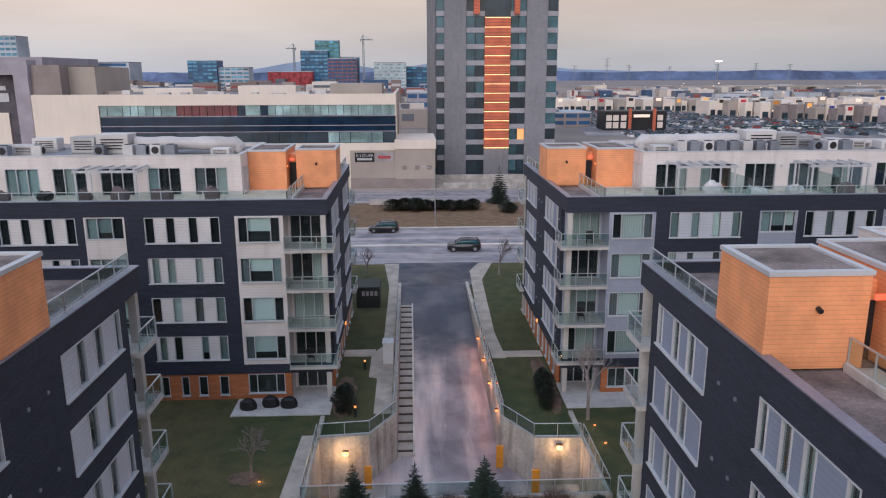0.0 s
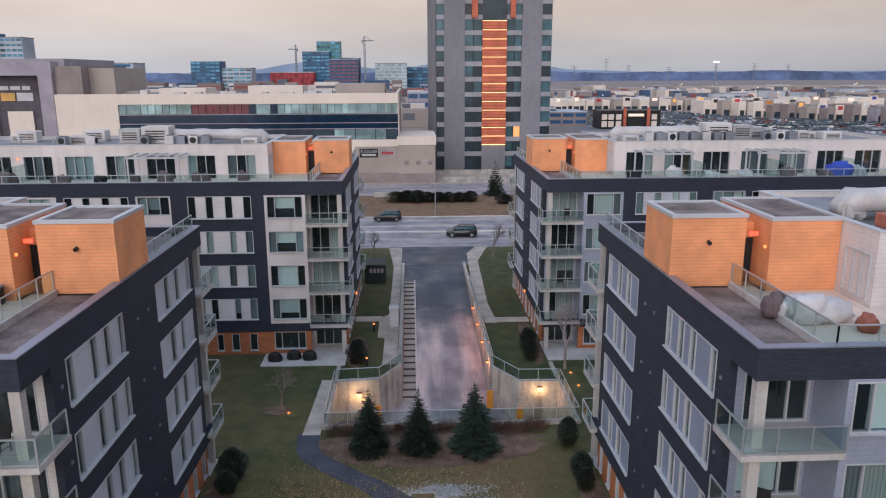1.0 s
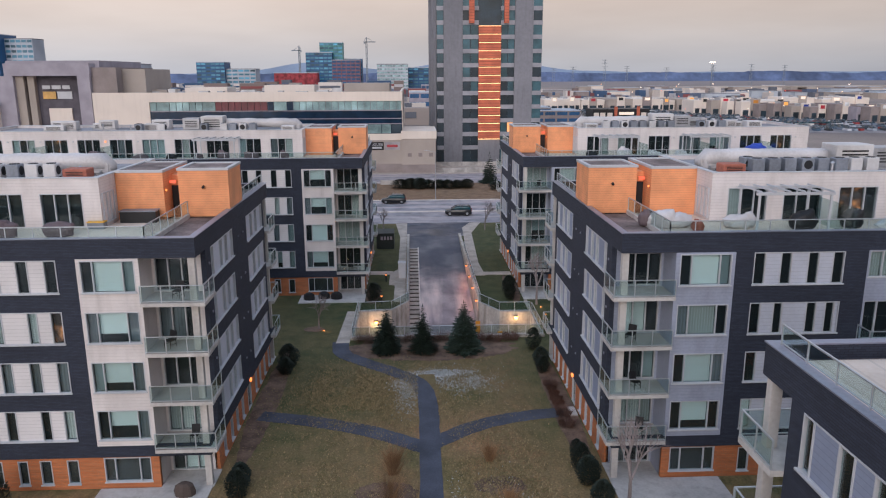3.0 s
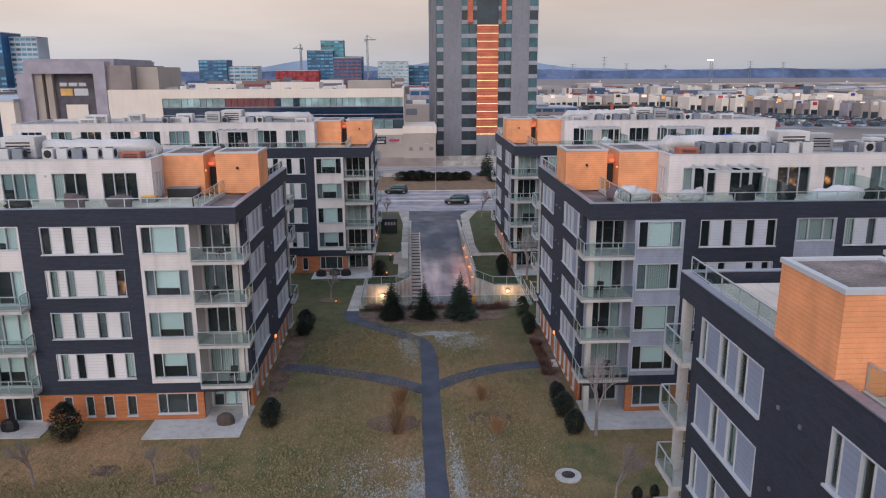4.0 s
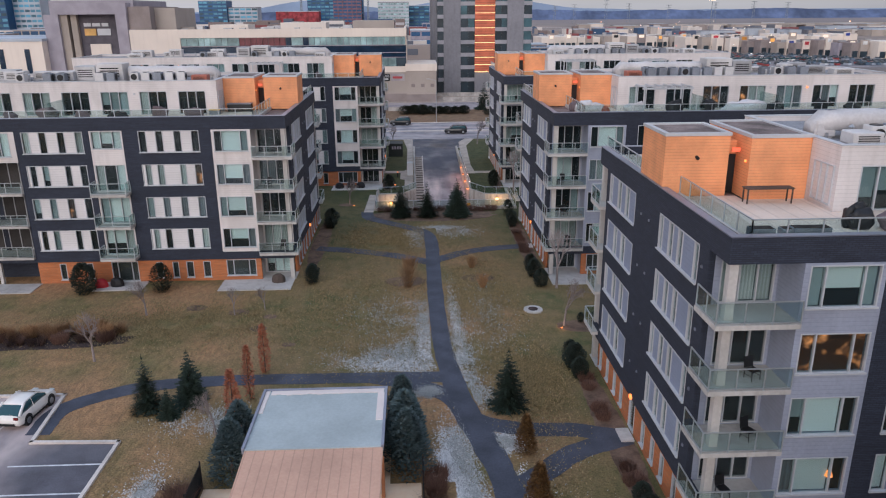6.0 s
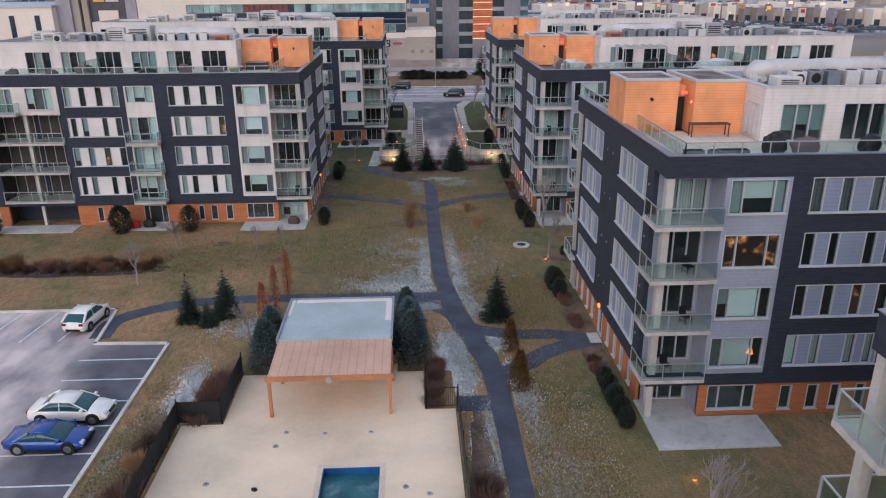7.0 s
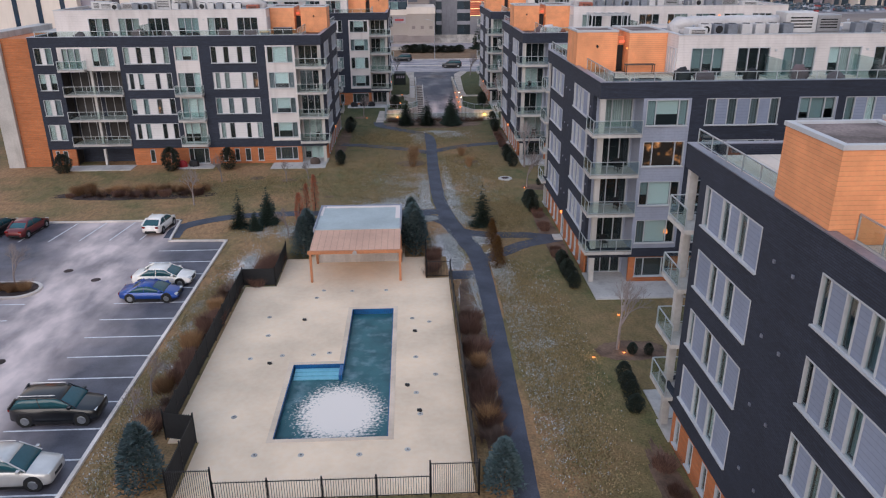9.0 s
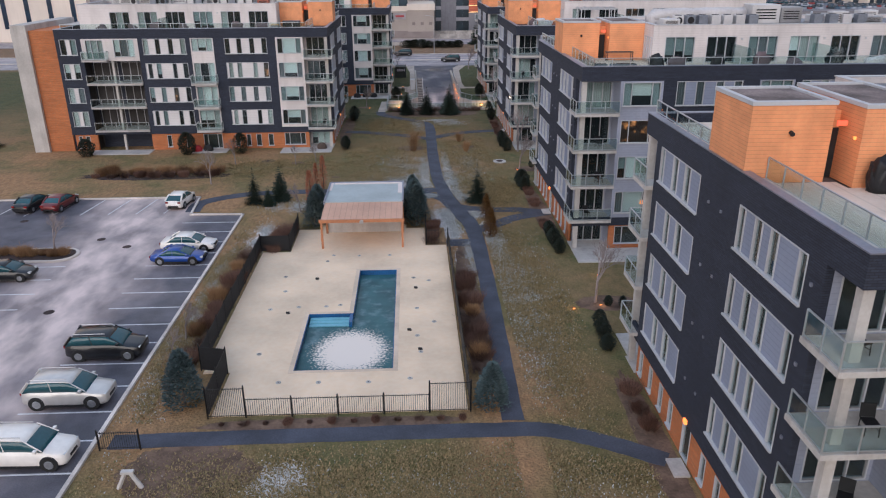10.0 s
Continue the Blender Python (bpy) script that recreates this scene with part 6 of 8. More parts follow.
scatter("lawn_grass", [(-6.0, 5.0, 9.0, 14.0), (4.5, 8.0, 4.5, 14.0), (-22.0, 3.0, 14.0, 6.0), (5.5, -30.0, 3.5, 12.0), (-4.0, 26.0, 8.0, 7.0), (0.0, -56.0, 16.0, 4.0), (6.0, -8.0, 3.0, 6.0), (-18.0, -36.0, 1.2, 16.0), (6.5, -40.0, 2.5, 12.0), (-8.0, -57.0, 14.0, 4.0)], 220000, 0.11, M_GRASSB, "rough tan and green winter grass", 6)

M_SNOWC = leaf_mat("old_crusted_snow", (0.50, 0.50, 0.51), (0.86, 0.83, 0.82))
scatter("old_snow", [(0.3, -17.2, 1.0, 3.6), (0.9, -21.2, 0.8, 2.2), (1.6, -27.5, 0.5, 2.2), (1.7, -28.5, 0.55, 2.6), (0.5, -18.6, 0.9, 3.2), (1.75, -31.5, 0.45, 2.6), (1.7, -36.0, 0.4, 2.2), (-1.0, -9.1, 0.9, 0.5), (3.7, -15.7, 0.9, 1.0), (4.2, -21.5, 0.5, 2.4), (-1.0, -2.0, 0.6, 4.5),
                     (1.6, 0.0, 0.4, 8.0), (-3.2, -5.2, 3.6, 1.3), (-9.6, -55.4, 1.7, 1.2), (-9.3, -55.8, 1.4, 1.0), (-16.4, -21.5, 1.0, 3.0), (0.6, 29.9, 1.9, 0.5)], 70000, 0.11, M_SNOWC, "thin crusted snow lying along the paths", 9, 0.1, "snow", 0.5, 0.4)

# ---- pool terrace ----


def pool_water():
    m, n, l, p = node_mat("icy_pool_water")
    g = n.new("ShaderNodeNewGeometry")
    pos = g.outputs["Position"]
    f = noise_fac(n, l, pos, 0.8, 6)
    k = noise_fac(n, l, pos, 1.3, 6, 0.52, 0.74)
    col = mixrgb(n, l, "MIX", f, (0.014, 0.085, 0.105), (0.034, 0.14, 0.16))
    col = mixrgb(n, l, "MIX", math_node(n, l, "MULTIPLY", k, 0.4), col, (0.28, 0.40, 0.44))
    # frozen white crust with a ragged edge
    sub = n.new("ShaderNodeVectorMath")
    sub.operation = "SUBTRACT"
    sub.inputs[1].default_value = (-6.8, -42.2, 0)
    l.new(pos, sub.inputs[0])
    sc = n.new("ShaderNodeVectorMath")
    sc.operation = "MULTIPLY"
    sc.inputs[1].default_value = (0.48, 0.40, 0)
    l.new(sub.outputs[0], sc.inputs[0])
    ln = n.new("ShaderNodeVectorMath")
    ln.operation = "LENGTH"
    l.new(sc.outputs[0], ln.inputs[0])
    rag = noise_fac(n, l, pos, 6.0, 10, 0.25, 0.75)
    e = math_node(n, l, "ADD", ln.outputs["Value"], math_node(n, l, "MULTIPLY", rag, 0.8))
    mr = n.new("ShaderNodeMapRange")
    mr.inputs[1].default_value, mr.inputs[2].default_value = 1.66, 1.28
    l.new(e, mr.inputs[0])
    col = mixrgb(n, l, "MIX", mr.outputs[0], col, (0.86, 0.76, 0.68))
    l.new(col, p.inputs["Base Color"])
    rr = n.new("ShaderNodeMapRange")
    rr.inputs[3].default_value, rr.inputs[4].default_value = 0.3, 0.9
    p.inputs["Specular IOR Level"].default_value = 0.25
    l.new(mr.outputs[0], rr.inputs[0])
    l.new(rr.outputs[0], p.inputs["Roughness"])
    return m


M_TILE = surface("blue_pool_tile", (0.012, 0.10, 0.27), 0.3, var=0.2, fine=8, lines=0.15, line_axis="X", line_dark=0.5)
M_STEP = surface("pale_teal_pool_step", (0.16, 0.42, 0.52), 0.4, var=0.1)
PX = (-10.1, -6.95, -3.95)
PY = (-45.2, -37.4, -29.6)
bm = bmesh.new()
dx, dy = (-15.6, PX[0], PX[1], PX[2], 0.35), (-49.85, PY[0], PY[1], PY[2], -25.2)
for i in range(4):
    for j in range(4):
        pool = (i in (1, 2) and j == 1) or (i == 2 and j == 2)
        if not pool:
            bx(bm, -13.95 if (i, j) == (0, 0) else dx[i], dx[i + 1], dy[j], dy[j + 1], -0.1, 0.06)
bx(bm, -13.2, 0.35, -25.2, -24.2, -0.1, 0.06)
bx(bm, -13.2, -1.5, -24.2, -19.6, -0.1, 0.06)
bx(bm, -11.2, -3.2, -19.6, -14.9, -0.1, 0.06)
bmesh.ops.remove_doubles(bm, verts=bm.verts, dist=0.001)
tagged(part("pool_deck", bm, M_DECK), "pale sand-coloured concrete pool terrace", "terrace", kind="structure")
pool = thing("swimming_pool", (-6, -40, 0), "L-shaped outdoor pool with dark icy water", "swimming pool")
bm = bmesh.new()
bx(bm, PX[0] - 0.02, PX[2] + 0.02, PY[0] - 0.02, PY[1], -0.7, -0.34)
bx(bm, PX[1] - 0.02, PX[2] + 0.02, PY[1], PY[2] + 0.02, -0.7, -0.34)
part("water", bm, pool_water(), pool, "dark icy water with white frozen crust")
bm = bmesh.new()
for x0, x1, y0, y1 in ((PX[0], PX[2], PY[0], PY[0] + 0.05), (PX[0], PX[0] + 0.05, PY[0], PY[1]), (PX[2] - 0.05, PX[2], PY[0], PY[2]), (PX[1], PX[1] + 0.05, PY[1], PY[2]), (PX[0], PX[1] + 0.05, PY[1] - 0.05, PY[1]), (PX[1], PX[2], PY[2] - 0.05, PY[2])):
    bx(bm, x0, x1, y0, y1, -0.6, 0.055)
part("tile_rim", bm, M_TILE, pool, "blue tiled rim")
for k in range(3):
    bm = bmesh.new()
    bx(bm, PX[0] + 0.13, PX[1] - 0.25, PY[1] - 0.5 - k * 0.38, PY[1] - 0.13 - k * 0.38, -0.7, -0.16 - k * 0.06)
    part("pool_step", bm, M_STEP, pool, "pale teal entry step")
bm = bmesh.new()
bx(bm, PX[1] - 0.22, PX[1] + 0.0, PY[1] - 1.35, PY[1] - 0.13, -0.5, 0.04)
part("tile_divider", bm, M_TILE, pool)
bm = bmesh.new()
for x0, x1, y0, y1 in ((PX[0] - 0.3, PX[2] + 0.3, PY[0] - 0.3, PY[0]), (PX[0] - 0.3, PX[0], PY[0], PY[1] + 0.3), (PX[2], PX[2] + 0.3, PY[0], PY[2] + 0.3), (PX[1] - 0.3, PX[1], PY[1], PY[2] + 0.3), (PX[0], PX[1] - 0.3, PY[1], PY[1] + 0.3), (PX[1], PX[2], PY[2], PY[2] + 0.3)):
    bx(bm, x0, x1, y0, y1, 0.0, 0.075)
part("pool_coping", bm, surface("pool_coping_stone", (0.72, 0.56, 0.43), 0.8, var=0.1), pool, "pale stone coping")
ds = bmesh.new()
tube(ds, (0, 0, 0.055), (0, 0, 0.085), 0.17, 0.15, 12)
drain = thing("umbrella_socket", (0, 0, 0), "round metal socket set in the pool terrace", "socket", "terrace sockets")
part("socket_ring", ds, M_CONC, drain)
ds = bmesh.new()
tube(ds, (0, 0, 0.085), (0, 0, 0.09), 0.05, 0.05, 10)
part("socket_hole", ds, M_BLACK, drain)
drain.location = (-10.8, -46.5, 0)
for x, y in ((-8.4, -46.6), (-5.4, -46.7), (-2.9, -46.4), (-12.6, -43.0), (-13.0, -36.5), (-11.0, -36.2), (-9.0, -36.2), (-8.0, -36.0), (-12.4, -33.4), (-12.8, -30.6), (-9.8, -27.5), (-7.2, -26.4), (-4.6, -26.4), (-2.6, -31.3), (-1.4, -31.9), (-2.4, -36.8), (-2.4, -41.0), (-1.2, -39.0), (-2.2, -43.2), (-9.4, -26.2)):
    copy_thing(drain, pose(x, y, 0))
for x, y in ((-2.4, -33.3), (-2.9, -40.2), (-2.2, -42.9), (-10.2, -31.2), (-11.6, -37.2)):
    bw = thing("pool_weight", (x, y, 0), "small dark weight standing on the pool terrace", "weight", "dark terrace weights")
    bm = bmesh.new()
    tube(bm, (x, y, 0.06), (x, y, 0.15), 0.13, 0.09, 9)
    bx(bm, x - 0.17, x + 0.08, y - 0.05, y + 0.05, 0.06, 0.19)
    part("weight_body", bm, M_BLACK, bw)

# pavilion with pergola
M_TEALR = surface("pale_blue_roof_membrane", (0.42, 0.47, 0.475), 0.6, var=0.08, big=0.4)
M_CANVAS = surface("peach_canopy", (0.62, 0.37, 0.27), 0.8, var=0.08, lines=0.5, line_axis="X", line_dark=0.2)
M_TIMB = surface("orange_timber", (0.42, 0.17, 0.08), 0.7, var=0.2, fine=10)
pv = thing("pool_pavilion", (-7, -19, 0), "pool pavilion with blue flat roof and peach canopy", "pavilion")
bm = bmesh.new()
bx(bm, -10.6, -3.5, -20.6, -14.5, 2.85, 3.05)
part("flat_roof", bm, M_TEALR, pv, "pale blue roof membrane")
bm = bmesh.new()
for x0, x1, y0, y1 in ((-10.7, -3.4, -14.5, -14.35), (-10.7, -10.55, -20.6, -14.5), (-3.55, -3.4, -20.6, -14.5)):
    bx(bm, x0, x1, y0, y1, 2.8, 3.16)
part("roof_edge", bm, M_COPING, pv)
bm = bmesh.new()
for k in range(22):
    x = -10.2 + k * 0.3
    bx(bm, x, x + 0.3, -14.95 + 0.12 * noise.noise((k * 0.5, 0, 0)), -14.5, 3.054, 3.09)
bx(bm, -3.95, -3.56, -18.0, -14.95, 3.054, 3.085)
bx(bm, -10.54, -10.3, -17.0, -14.5, 3.054, 3.085)
part("snow_crust", bm, surface("old_snow", (0.78, 0.68, 0.64), 0.9, var=0.05), pv, "thin melting snow along the roof edge")
bm = bmesh.new()
v = [bm.verts.new(c) for c in ((-10.55, -20.6, 3.0), (-3.45, -20.6, 3.0), (-3.45, -24.5, 2.72), (-10.55, -24.5, 2.72))]
f = bm.faces.new(v)
ex = bmesh.ops.extrude_face_region(bm, geom=[f])
for q in ex["geom"]:
    if isinstance(q, bmesh.types.BMVert):
        q.co.z -= 0.05
bmesh.ops.recalc_face_normals(bm, faces=bm.faces)
part("canopy", bm, M_CANVAS, pv, "peach fabric canopy")
for k in range(7):
    bm = bmesh.new()
    x = -10.3 + k * 1.13
    tube(bm, (x, -20.6, 2.9), (x, -24.6, 2.62), 0.05, seg=5)
    part("rafter", bm, M_TIMB, pv)
bm = bmesh.new()
bx(bm, -10.7, -3.3, -24.65, -24.5, 2.45, 2.72)
part("beam", bm, M_TIMB, pv, "orange-brown timber beam")
for x, y in ((-10.5, -24.55), (-3.5, -24.55), (-10.5, -20.7), (-3.5, -20.7)):
    bm = bmesh.new()
    bx(bm, x - 0.09, x + 0.09, y - 0.09, y + 0.09, 0.06, 2.5)
    part("post", bm, M_TIMB, pv, "orange-brown timber post")
bm = bmesh.new()
bx(bm, -10.4, -3.6, -20.5, -14.7, 0.06, 2.84)
part("back_room", bm, M_SLAB, pv, "pale pavilion wall")
for k in range(3):
    bm = bmesh.new()
    bx(bm, -9.9 + k * 2.2, -8.1 + k * 2.2, -20.56, -20.505, 1.4, 2.3)
    part("wall_hatch", bm, M_TEALR, pv)
bm = bmesh.new()
tube(bm, (-7.0, -24.75, 2.62), (-7.0, -24.95, 2.6), 0.14, 0.18, 10)
part("floodlight", bm, M_METAL, pv)


def fence_run(root, a, b, h, n, panel=None, mesh=False):
    """Black steel railings between two points; each bay is a part."""
    a, b = Vector(a), Vector(b)
    d = b - a
    bays = max(1, round(d.length / 2.3))
    for k in range(bays):
        p, q = a + d * k / bays, a + d * (k + 1) / bays
        bm = bmesh.new()
        e = (q - p)
        m = max(4, round(e.length / n))
        for i in range(m):
            c = p + e * (i + 0.5) / m
            tube(bm, (c.x, c.y, 0.1), (c.x, c.y, h - 0.04), 0.014, seg=4)
        for z in (0.16, h - 0.12):
            tube(bm, (p.x, p.y, z), (q.x, q.y, z), 0.022, seg=4)
        bay = part("fence_bay", bm, M_BLACK, root)
        bm = bmesh.new()
        tube(bm, (p.x, p.y, 0), (p.x, p.y, h + 0.08), 0.045, seg=6)
        part("fence_post", bm, M_BLACK, root)
        if mesh:
            s = e.normalized()
            w = Vector((-s.y, s.x)) * 0.012
            bm = bmesh.new()
            prism(bm, [tuple(p + w), tuple(q + w), tuple(q - w), tuple(p - w)], 0.12, h - 0.1)
            part("privacy_mesh", bm, M_SCREEN, bay, "black privacy mesh")
    bm = bmesh.new()
    tube(bm, (b.x, b.y, 0), (b.x, b.y, h + 0.08), 0.045, seg=6)
    part("fence_post", bm, M_BLACK, root)


M_SCREEN = surface("black_screen_mesh", (0.018, 0.018, 0.02), 0.9)
pf = thing("pool_fence", (-7, -36, 0), "black steel fence round the pool terrace", "fence")
fence_run(pf, (-12.0, -50.0), (-1.8, -50.0), 1.3, 0.12)
fence_run(pf, (-1.8, -50.0), (0.5, -50.0), 2.0, 0.10)
fence_run(pf, (-14.1, -50.0), (-12.0, -50.0), 2.0, 0.10)
fence_run(pf, (0.5, -50.0), (0.5, -24.0), 1.5, 0.13, mesh=True)
fence_run(pf, (0.5, -24.0), (-1.4, -24.0), 1.5, 0.13)
fence_run(pf, (-1.4, -24.0), (-1.4, -19.4), 1.5, 0.13)
fence_run(pf, (-15.8, -44.8), (-15.8, -25.0), 1.6, 0.13, mesh=True)
fence_run(pf, (-15.8, -44.8), (-14.1, -45.2), 1.8, 0.13, mesh=True)
fence_run(pf, (-14.1, -45.2), (-14.1, -50.0), 1.8, 0.13, mesh=True)
fence_run(pf, (-15.8, -25.0), (-13.3, -25.0), 1.6, 0.13, mesh=True)
fence_run(pf, (-13.3, -25.0), (-13.3, -19.4), 1.6, 0.13, mesh=True)
gf = thing("path_gate", (-18.5, -51, 0), "short black steel gate across the path", "gate")
fence_run(gf, (-19.0, -52.6), (-16.9, -52.6), 1.2, 0.12)
for k, (x, y) in enumerate(((-16.4, -55.6), (-13.0, -58.0))):
    bn = thing("concrete_stool", (x, y, 0), "small pale concrete trestle on bare earth", "stool", "concrete trestles")
    bm = bmesh.new()
    tube(bm, (x - 0.55, y, 0), (x - 0.12, y, 0.9), 0.12, 0.1, 6)
    tube(bm, (x + 0.55, y, 0), (x + 0.12, y, 0.9), 0.12, 0.1, 6)
    bx(bm, x - 0.3, x + 0.3, y - 0.12, y + 0.12, 0.86, 1.0)
    part("trestle", bm, M_SLAB, bn)

# ---- car park furniture and cars ----
lot_lines = thing("stall_lines", (-24, -35, 0), "white painted parking stall lines on asphalt", "road marking", kind="structure")
LW = Wall(-19.6, -14.7, (-1, 0), (0, -1))
for k in range(17):
    piece("stall_line", LW, 0.1, 5.3, 2.1 + k * 2.68, 2.22 + k * 2.68, 0.014, 0.019, M_LINE, lot_lines)
NWL = Wall(-25.3, -8.8, (-1, 0), (0, -1))
for k in range(9):
    x = -27.0 - k * 2.75
    bm = bmesh.new()
    prism(bm, [(x, -8.95), (x + 0.12, -8.95), (x - 0.5, -13.9), (x - 0.62, -13.9)], 0.014, 0.019)
    part("stall_line", bm, M_LINE, lot_lines)
for k in range(4):
    piece("stall_line", Wall(-31.5, -27.3, (-1, 0), (0, -1)), 0.0, 6.5, k * 2.7, k * 2.7 + 0.12, 0.014, 0.019, M_LINE, lot_lines)
isl = thing("planter_island", (-38, -25, 0), "kerbed planting island with dry grasses", "planter", kind="structure")
pts = [(-46, -26.4), (-33, -26.4)] + [(-33 + 1.55 * math.cos(a), -24.85 + 1.55 * math.sin(a)) for a in [(-80 + 20 * k) * math.pi / 180 for k in range(9)]] + [(-33, -23.3), (-46, -23.3)]
bm = bmesh.new()
prism(bm, pts, -0.05, 0.16)
part("kerb_ring", bm, M_KERB, isl)
bm = bmesh.new()
prism(bm, [((x + 39) * 0.965 - 39, (y + 24.85) * 0.84 - 24.85) for x, y in pts], 0.0, 0.2)
part("soil", bm, M_MULCH, isl)
for x, y in ((-31.0, -21.0), (-29.0, -36.0), (-40.5, -15.5), (-28.0, -23.0)):
    mh = thing("drain_cover", (x, y, 0), "round iron drain cover in the asphalt", "drain cover", "drain covers", "structure")
    bm = bmesh.new()
    tube(bm, (x, y, 0.0), (x, y, 0.02), 0.38, 0.38, 14)
    part("cover", bm, M_MULCH, mh)
mh = thing("manhole", (8.4, 4.3, 0), "concrete manhole ring with a dark lid in the lawn", "manhole", kind="structure")
bm = bmesh.new()
tube(bm, (8.4, 4.3, -0.1), (8.4, 4.3, 0.12), 0.85, 0.8, 20)
part("ring", bm, M_SLAB, mh)
bm = bmesh.new()
tube(bm, (8.4, 4.3, 0.12), (8.4, 4.3, 0.15), 0.42, 0.42, 16)
part("lid", bm, M_MULCH, mh)


def paint(name, col, metal=0.3):
    m, n, l, p = node_mat(name)
    g = n.new("ShaderNodeNewGeometry")
    f = noise_fac(n, l, g.outputs["Position"], 1.5, 5)
    l.new(mixrgb(n, l, "MIX", f, tuple(c * 0.85 for c in col), col), p.inputs["Base Color"])
    p.inputs["Metallic"].default_value = metal
    p.inputs["Roughness"].default_value = 0.3
    p.inputs["Coat Weight"].default_value = 0.6
    return m


# The teal base colour stands in for sky mirrored in car windows.
M_CARGLASS = surface("sky_tinted_car_glass", (0.02, 0.085, 0.105), 0.06, var=0.1)
M_TYRE = surface("tyre_rubber", (0.018, 0.018, 0.018), 0.9)
M_RIM = surface("alloy_rim", (0.36, 0.37, 0.39), 0.35, 0.8)
M_HEADL = surface("headlamp_lens", (0.62, 0.64, 0.66), 0.15)
M_TAIL = surface("tail_lamp_lens", (0.25, 0.01, 0.01), 0.2)


def loft(bm, rings):
    vs = [[bm.verts.new(c) for c in r] for r in rings]
    n = len(rings[0])
    for a, b in zip(vs, vs[1:]):
        for i in range(n):
            bm.faces.new((a[i], a[(i + 1) % n], b[(i + 1) % n], b[i]))
    bm.faces.new(vs[0][::-1])
    bm.faces.new(vs[-1])
    bmesh.ops.recalc_face_normals(bm, faces=bm.faces)


def car(name, kind, colour, at, rot, label, group="parked cars"):
    """Front towards +x. kind: sedan, hatch or suv."""
    L, W, belt, top = {"sedan": (4.65, 0.91, 0.96, 1.45), "hatch": (4.15, 0.89, 0.99, 1.48), "suv": (4.75, 0.95, 1.17, 1.74), "sport": (4.4, 0.92, 0.86, 1.30)}[kind]
    root = thing(name, (0, 0, 0), label, "car", group)
    h = L / 2
    hood = belt - (0.10 if kind != "suv" else 0.15)
    low = 1.0 if kind != "suv" else 0.6
    wr = 0.33 if kind != "suv" else 0.38
    prof = [(-h, 0.42, 0.62, 0.80), (-h + 0.10, 0.30, 0.88 * belt / 0.92, 0.92), (-h + 0.5, 0.22, belt + 0.01, 0.99), (-0.9, 0.20, belt, 1.0), (0.5, 0.20, belt - 0.01, 1.0), (0.95, 0.20, belt - 0.03, 0.99), (h - 0.75, 0.21, hood - 0.02, 0.97), (h - 0.28, 0.24, hood - 0.12 * low, 0.92), (h - 0.06, 0.30, hood - 0.24 * low, 0.84), (h, 0.40, hood - 0.36 * low, 0.74)]
    rings = []
    for x, z0, z1, wf in prof:
        w = W * wf
        mid = (z0 + z1) / 2
        rings.append([(x, -w * 0.86, z0), (x, -w, z0 + 0.12), (x, -w * 1.0, mid), (x, -w * 0.965, z1 - 0.07), (x, -w * 0.88, z1), (x, -w * 0.4, z1 + 0.03), (x, w * 0.4, z1 + 0.03), (x, w * 0.88, z1), (x, w * 0.965, z1 - 0.07), (x, w * 1.0, mid), (x, w, z0 + 0.12), (x, w * 0.86, z0)])
    bm = bmesh.new()
    loft(bm, rings)
    body = part("body", bm, colour, root, "painted car body", smooth=True)
    rear, rtop, ftop, front = {"sedan": (-h + 0.6, -0.95, 0.25, 1.25), "hatch": (-h + 0.14, -1.1, 0.2, 1.15), "suv": (-h + 0.12, -h + 0.55, 0.35, 1.3), "sport": (-h + 0.7, -0.7, 0.1, 1.2)}[kind]
    bw, tw = W * 0.93, W * (0.80 if kind == "suv" else 0.75)
    r2 = [(rear, belt - 0.02, bw), (rtop, top - 0.02, tw), (ftop, top, tw), (front, belt - 0.04, bw)]
    key = [(rear, belt - 0.03), (rear * 0.45 + rtop * 0.55, belt * 0.42 + top * 0.58), (rtop + 0.12, top - 0.05), ((rtop + ftop) / 2, top), (ftop - 0.1, top - 0.03), (ftop * 0.45 + front * 0.55, belt * 0.52 + top * 0.48), (front, belt - 0.05)]
    arch = []
    for a, b in zip(key, key[1:]):
        arch += [(a[0] + (b[0] - a[0]) * t, a[1] + (b[1] - a[1]) * t) for t in (0, 0.5)]
    arch.append(key[-1])
    bm = bmesh.new()
    rings = []
    for x, z in arch:
        t = max(0.0, min(1.0, (z - belt) / (top - belt)))
        w = bw + (tw - bw) * t
        rings.append([(x, -bw, belt - 0.08), (x, -(bw + (w - bw) * 0.5) - 0.02, belt + (z - belt) * 0.5), (x, -w, z - 0.03), (x, -w * 0.8, z), (x, w * 0.8, z), (x, w, z - 0.03), (x, (bw + (w - bw) * 0.5) + 0.02, belt + (z - belt) * 0.5), (x, bw, belt - 0.08)])
    loft(bm, rings)
    part("glazing", bm, M_CARGLASS, root, "dark car windows", smooth=True)
    bm = bmesh.new()
    rings = []
    for x, z in arch[3:10]:
        rings.append([(x, -tw * 1.04, z - 0.05), (x, -tw * 0.93, z + 0.012), (x, 0, z + 0.035), (x, tw * 0.93, z + 0.012), (x, tw * 1.04, z - 0.05)])
    loft(bm, rings)
    part("roof", bm, colour, root, smooth=True)
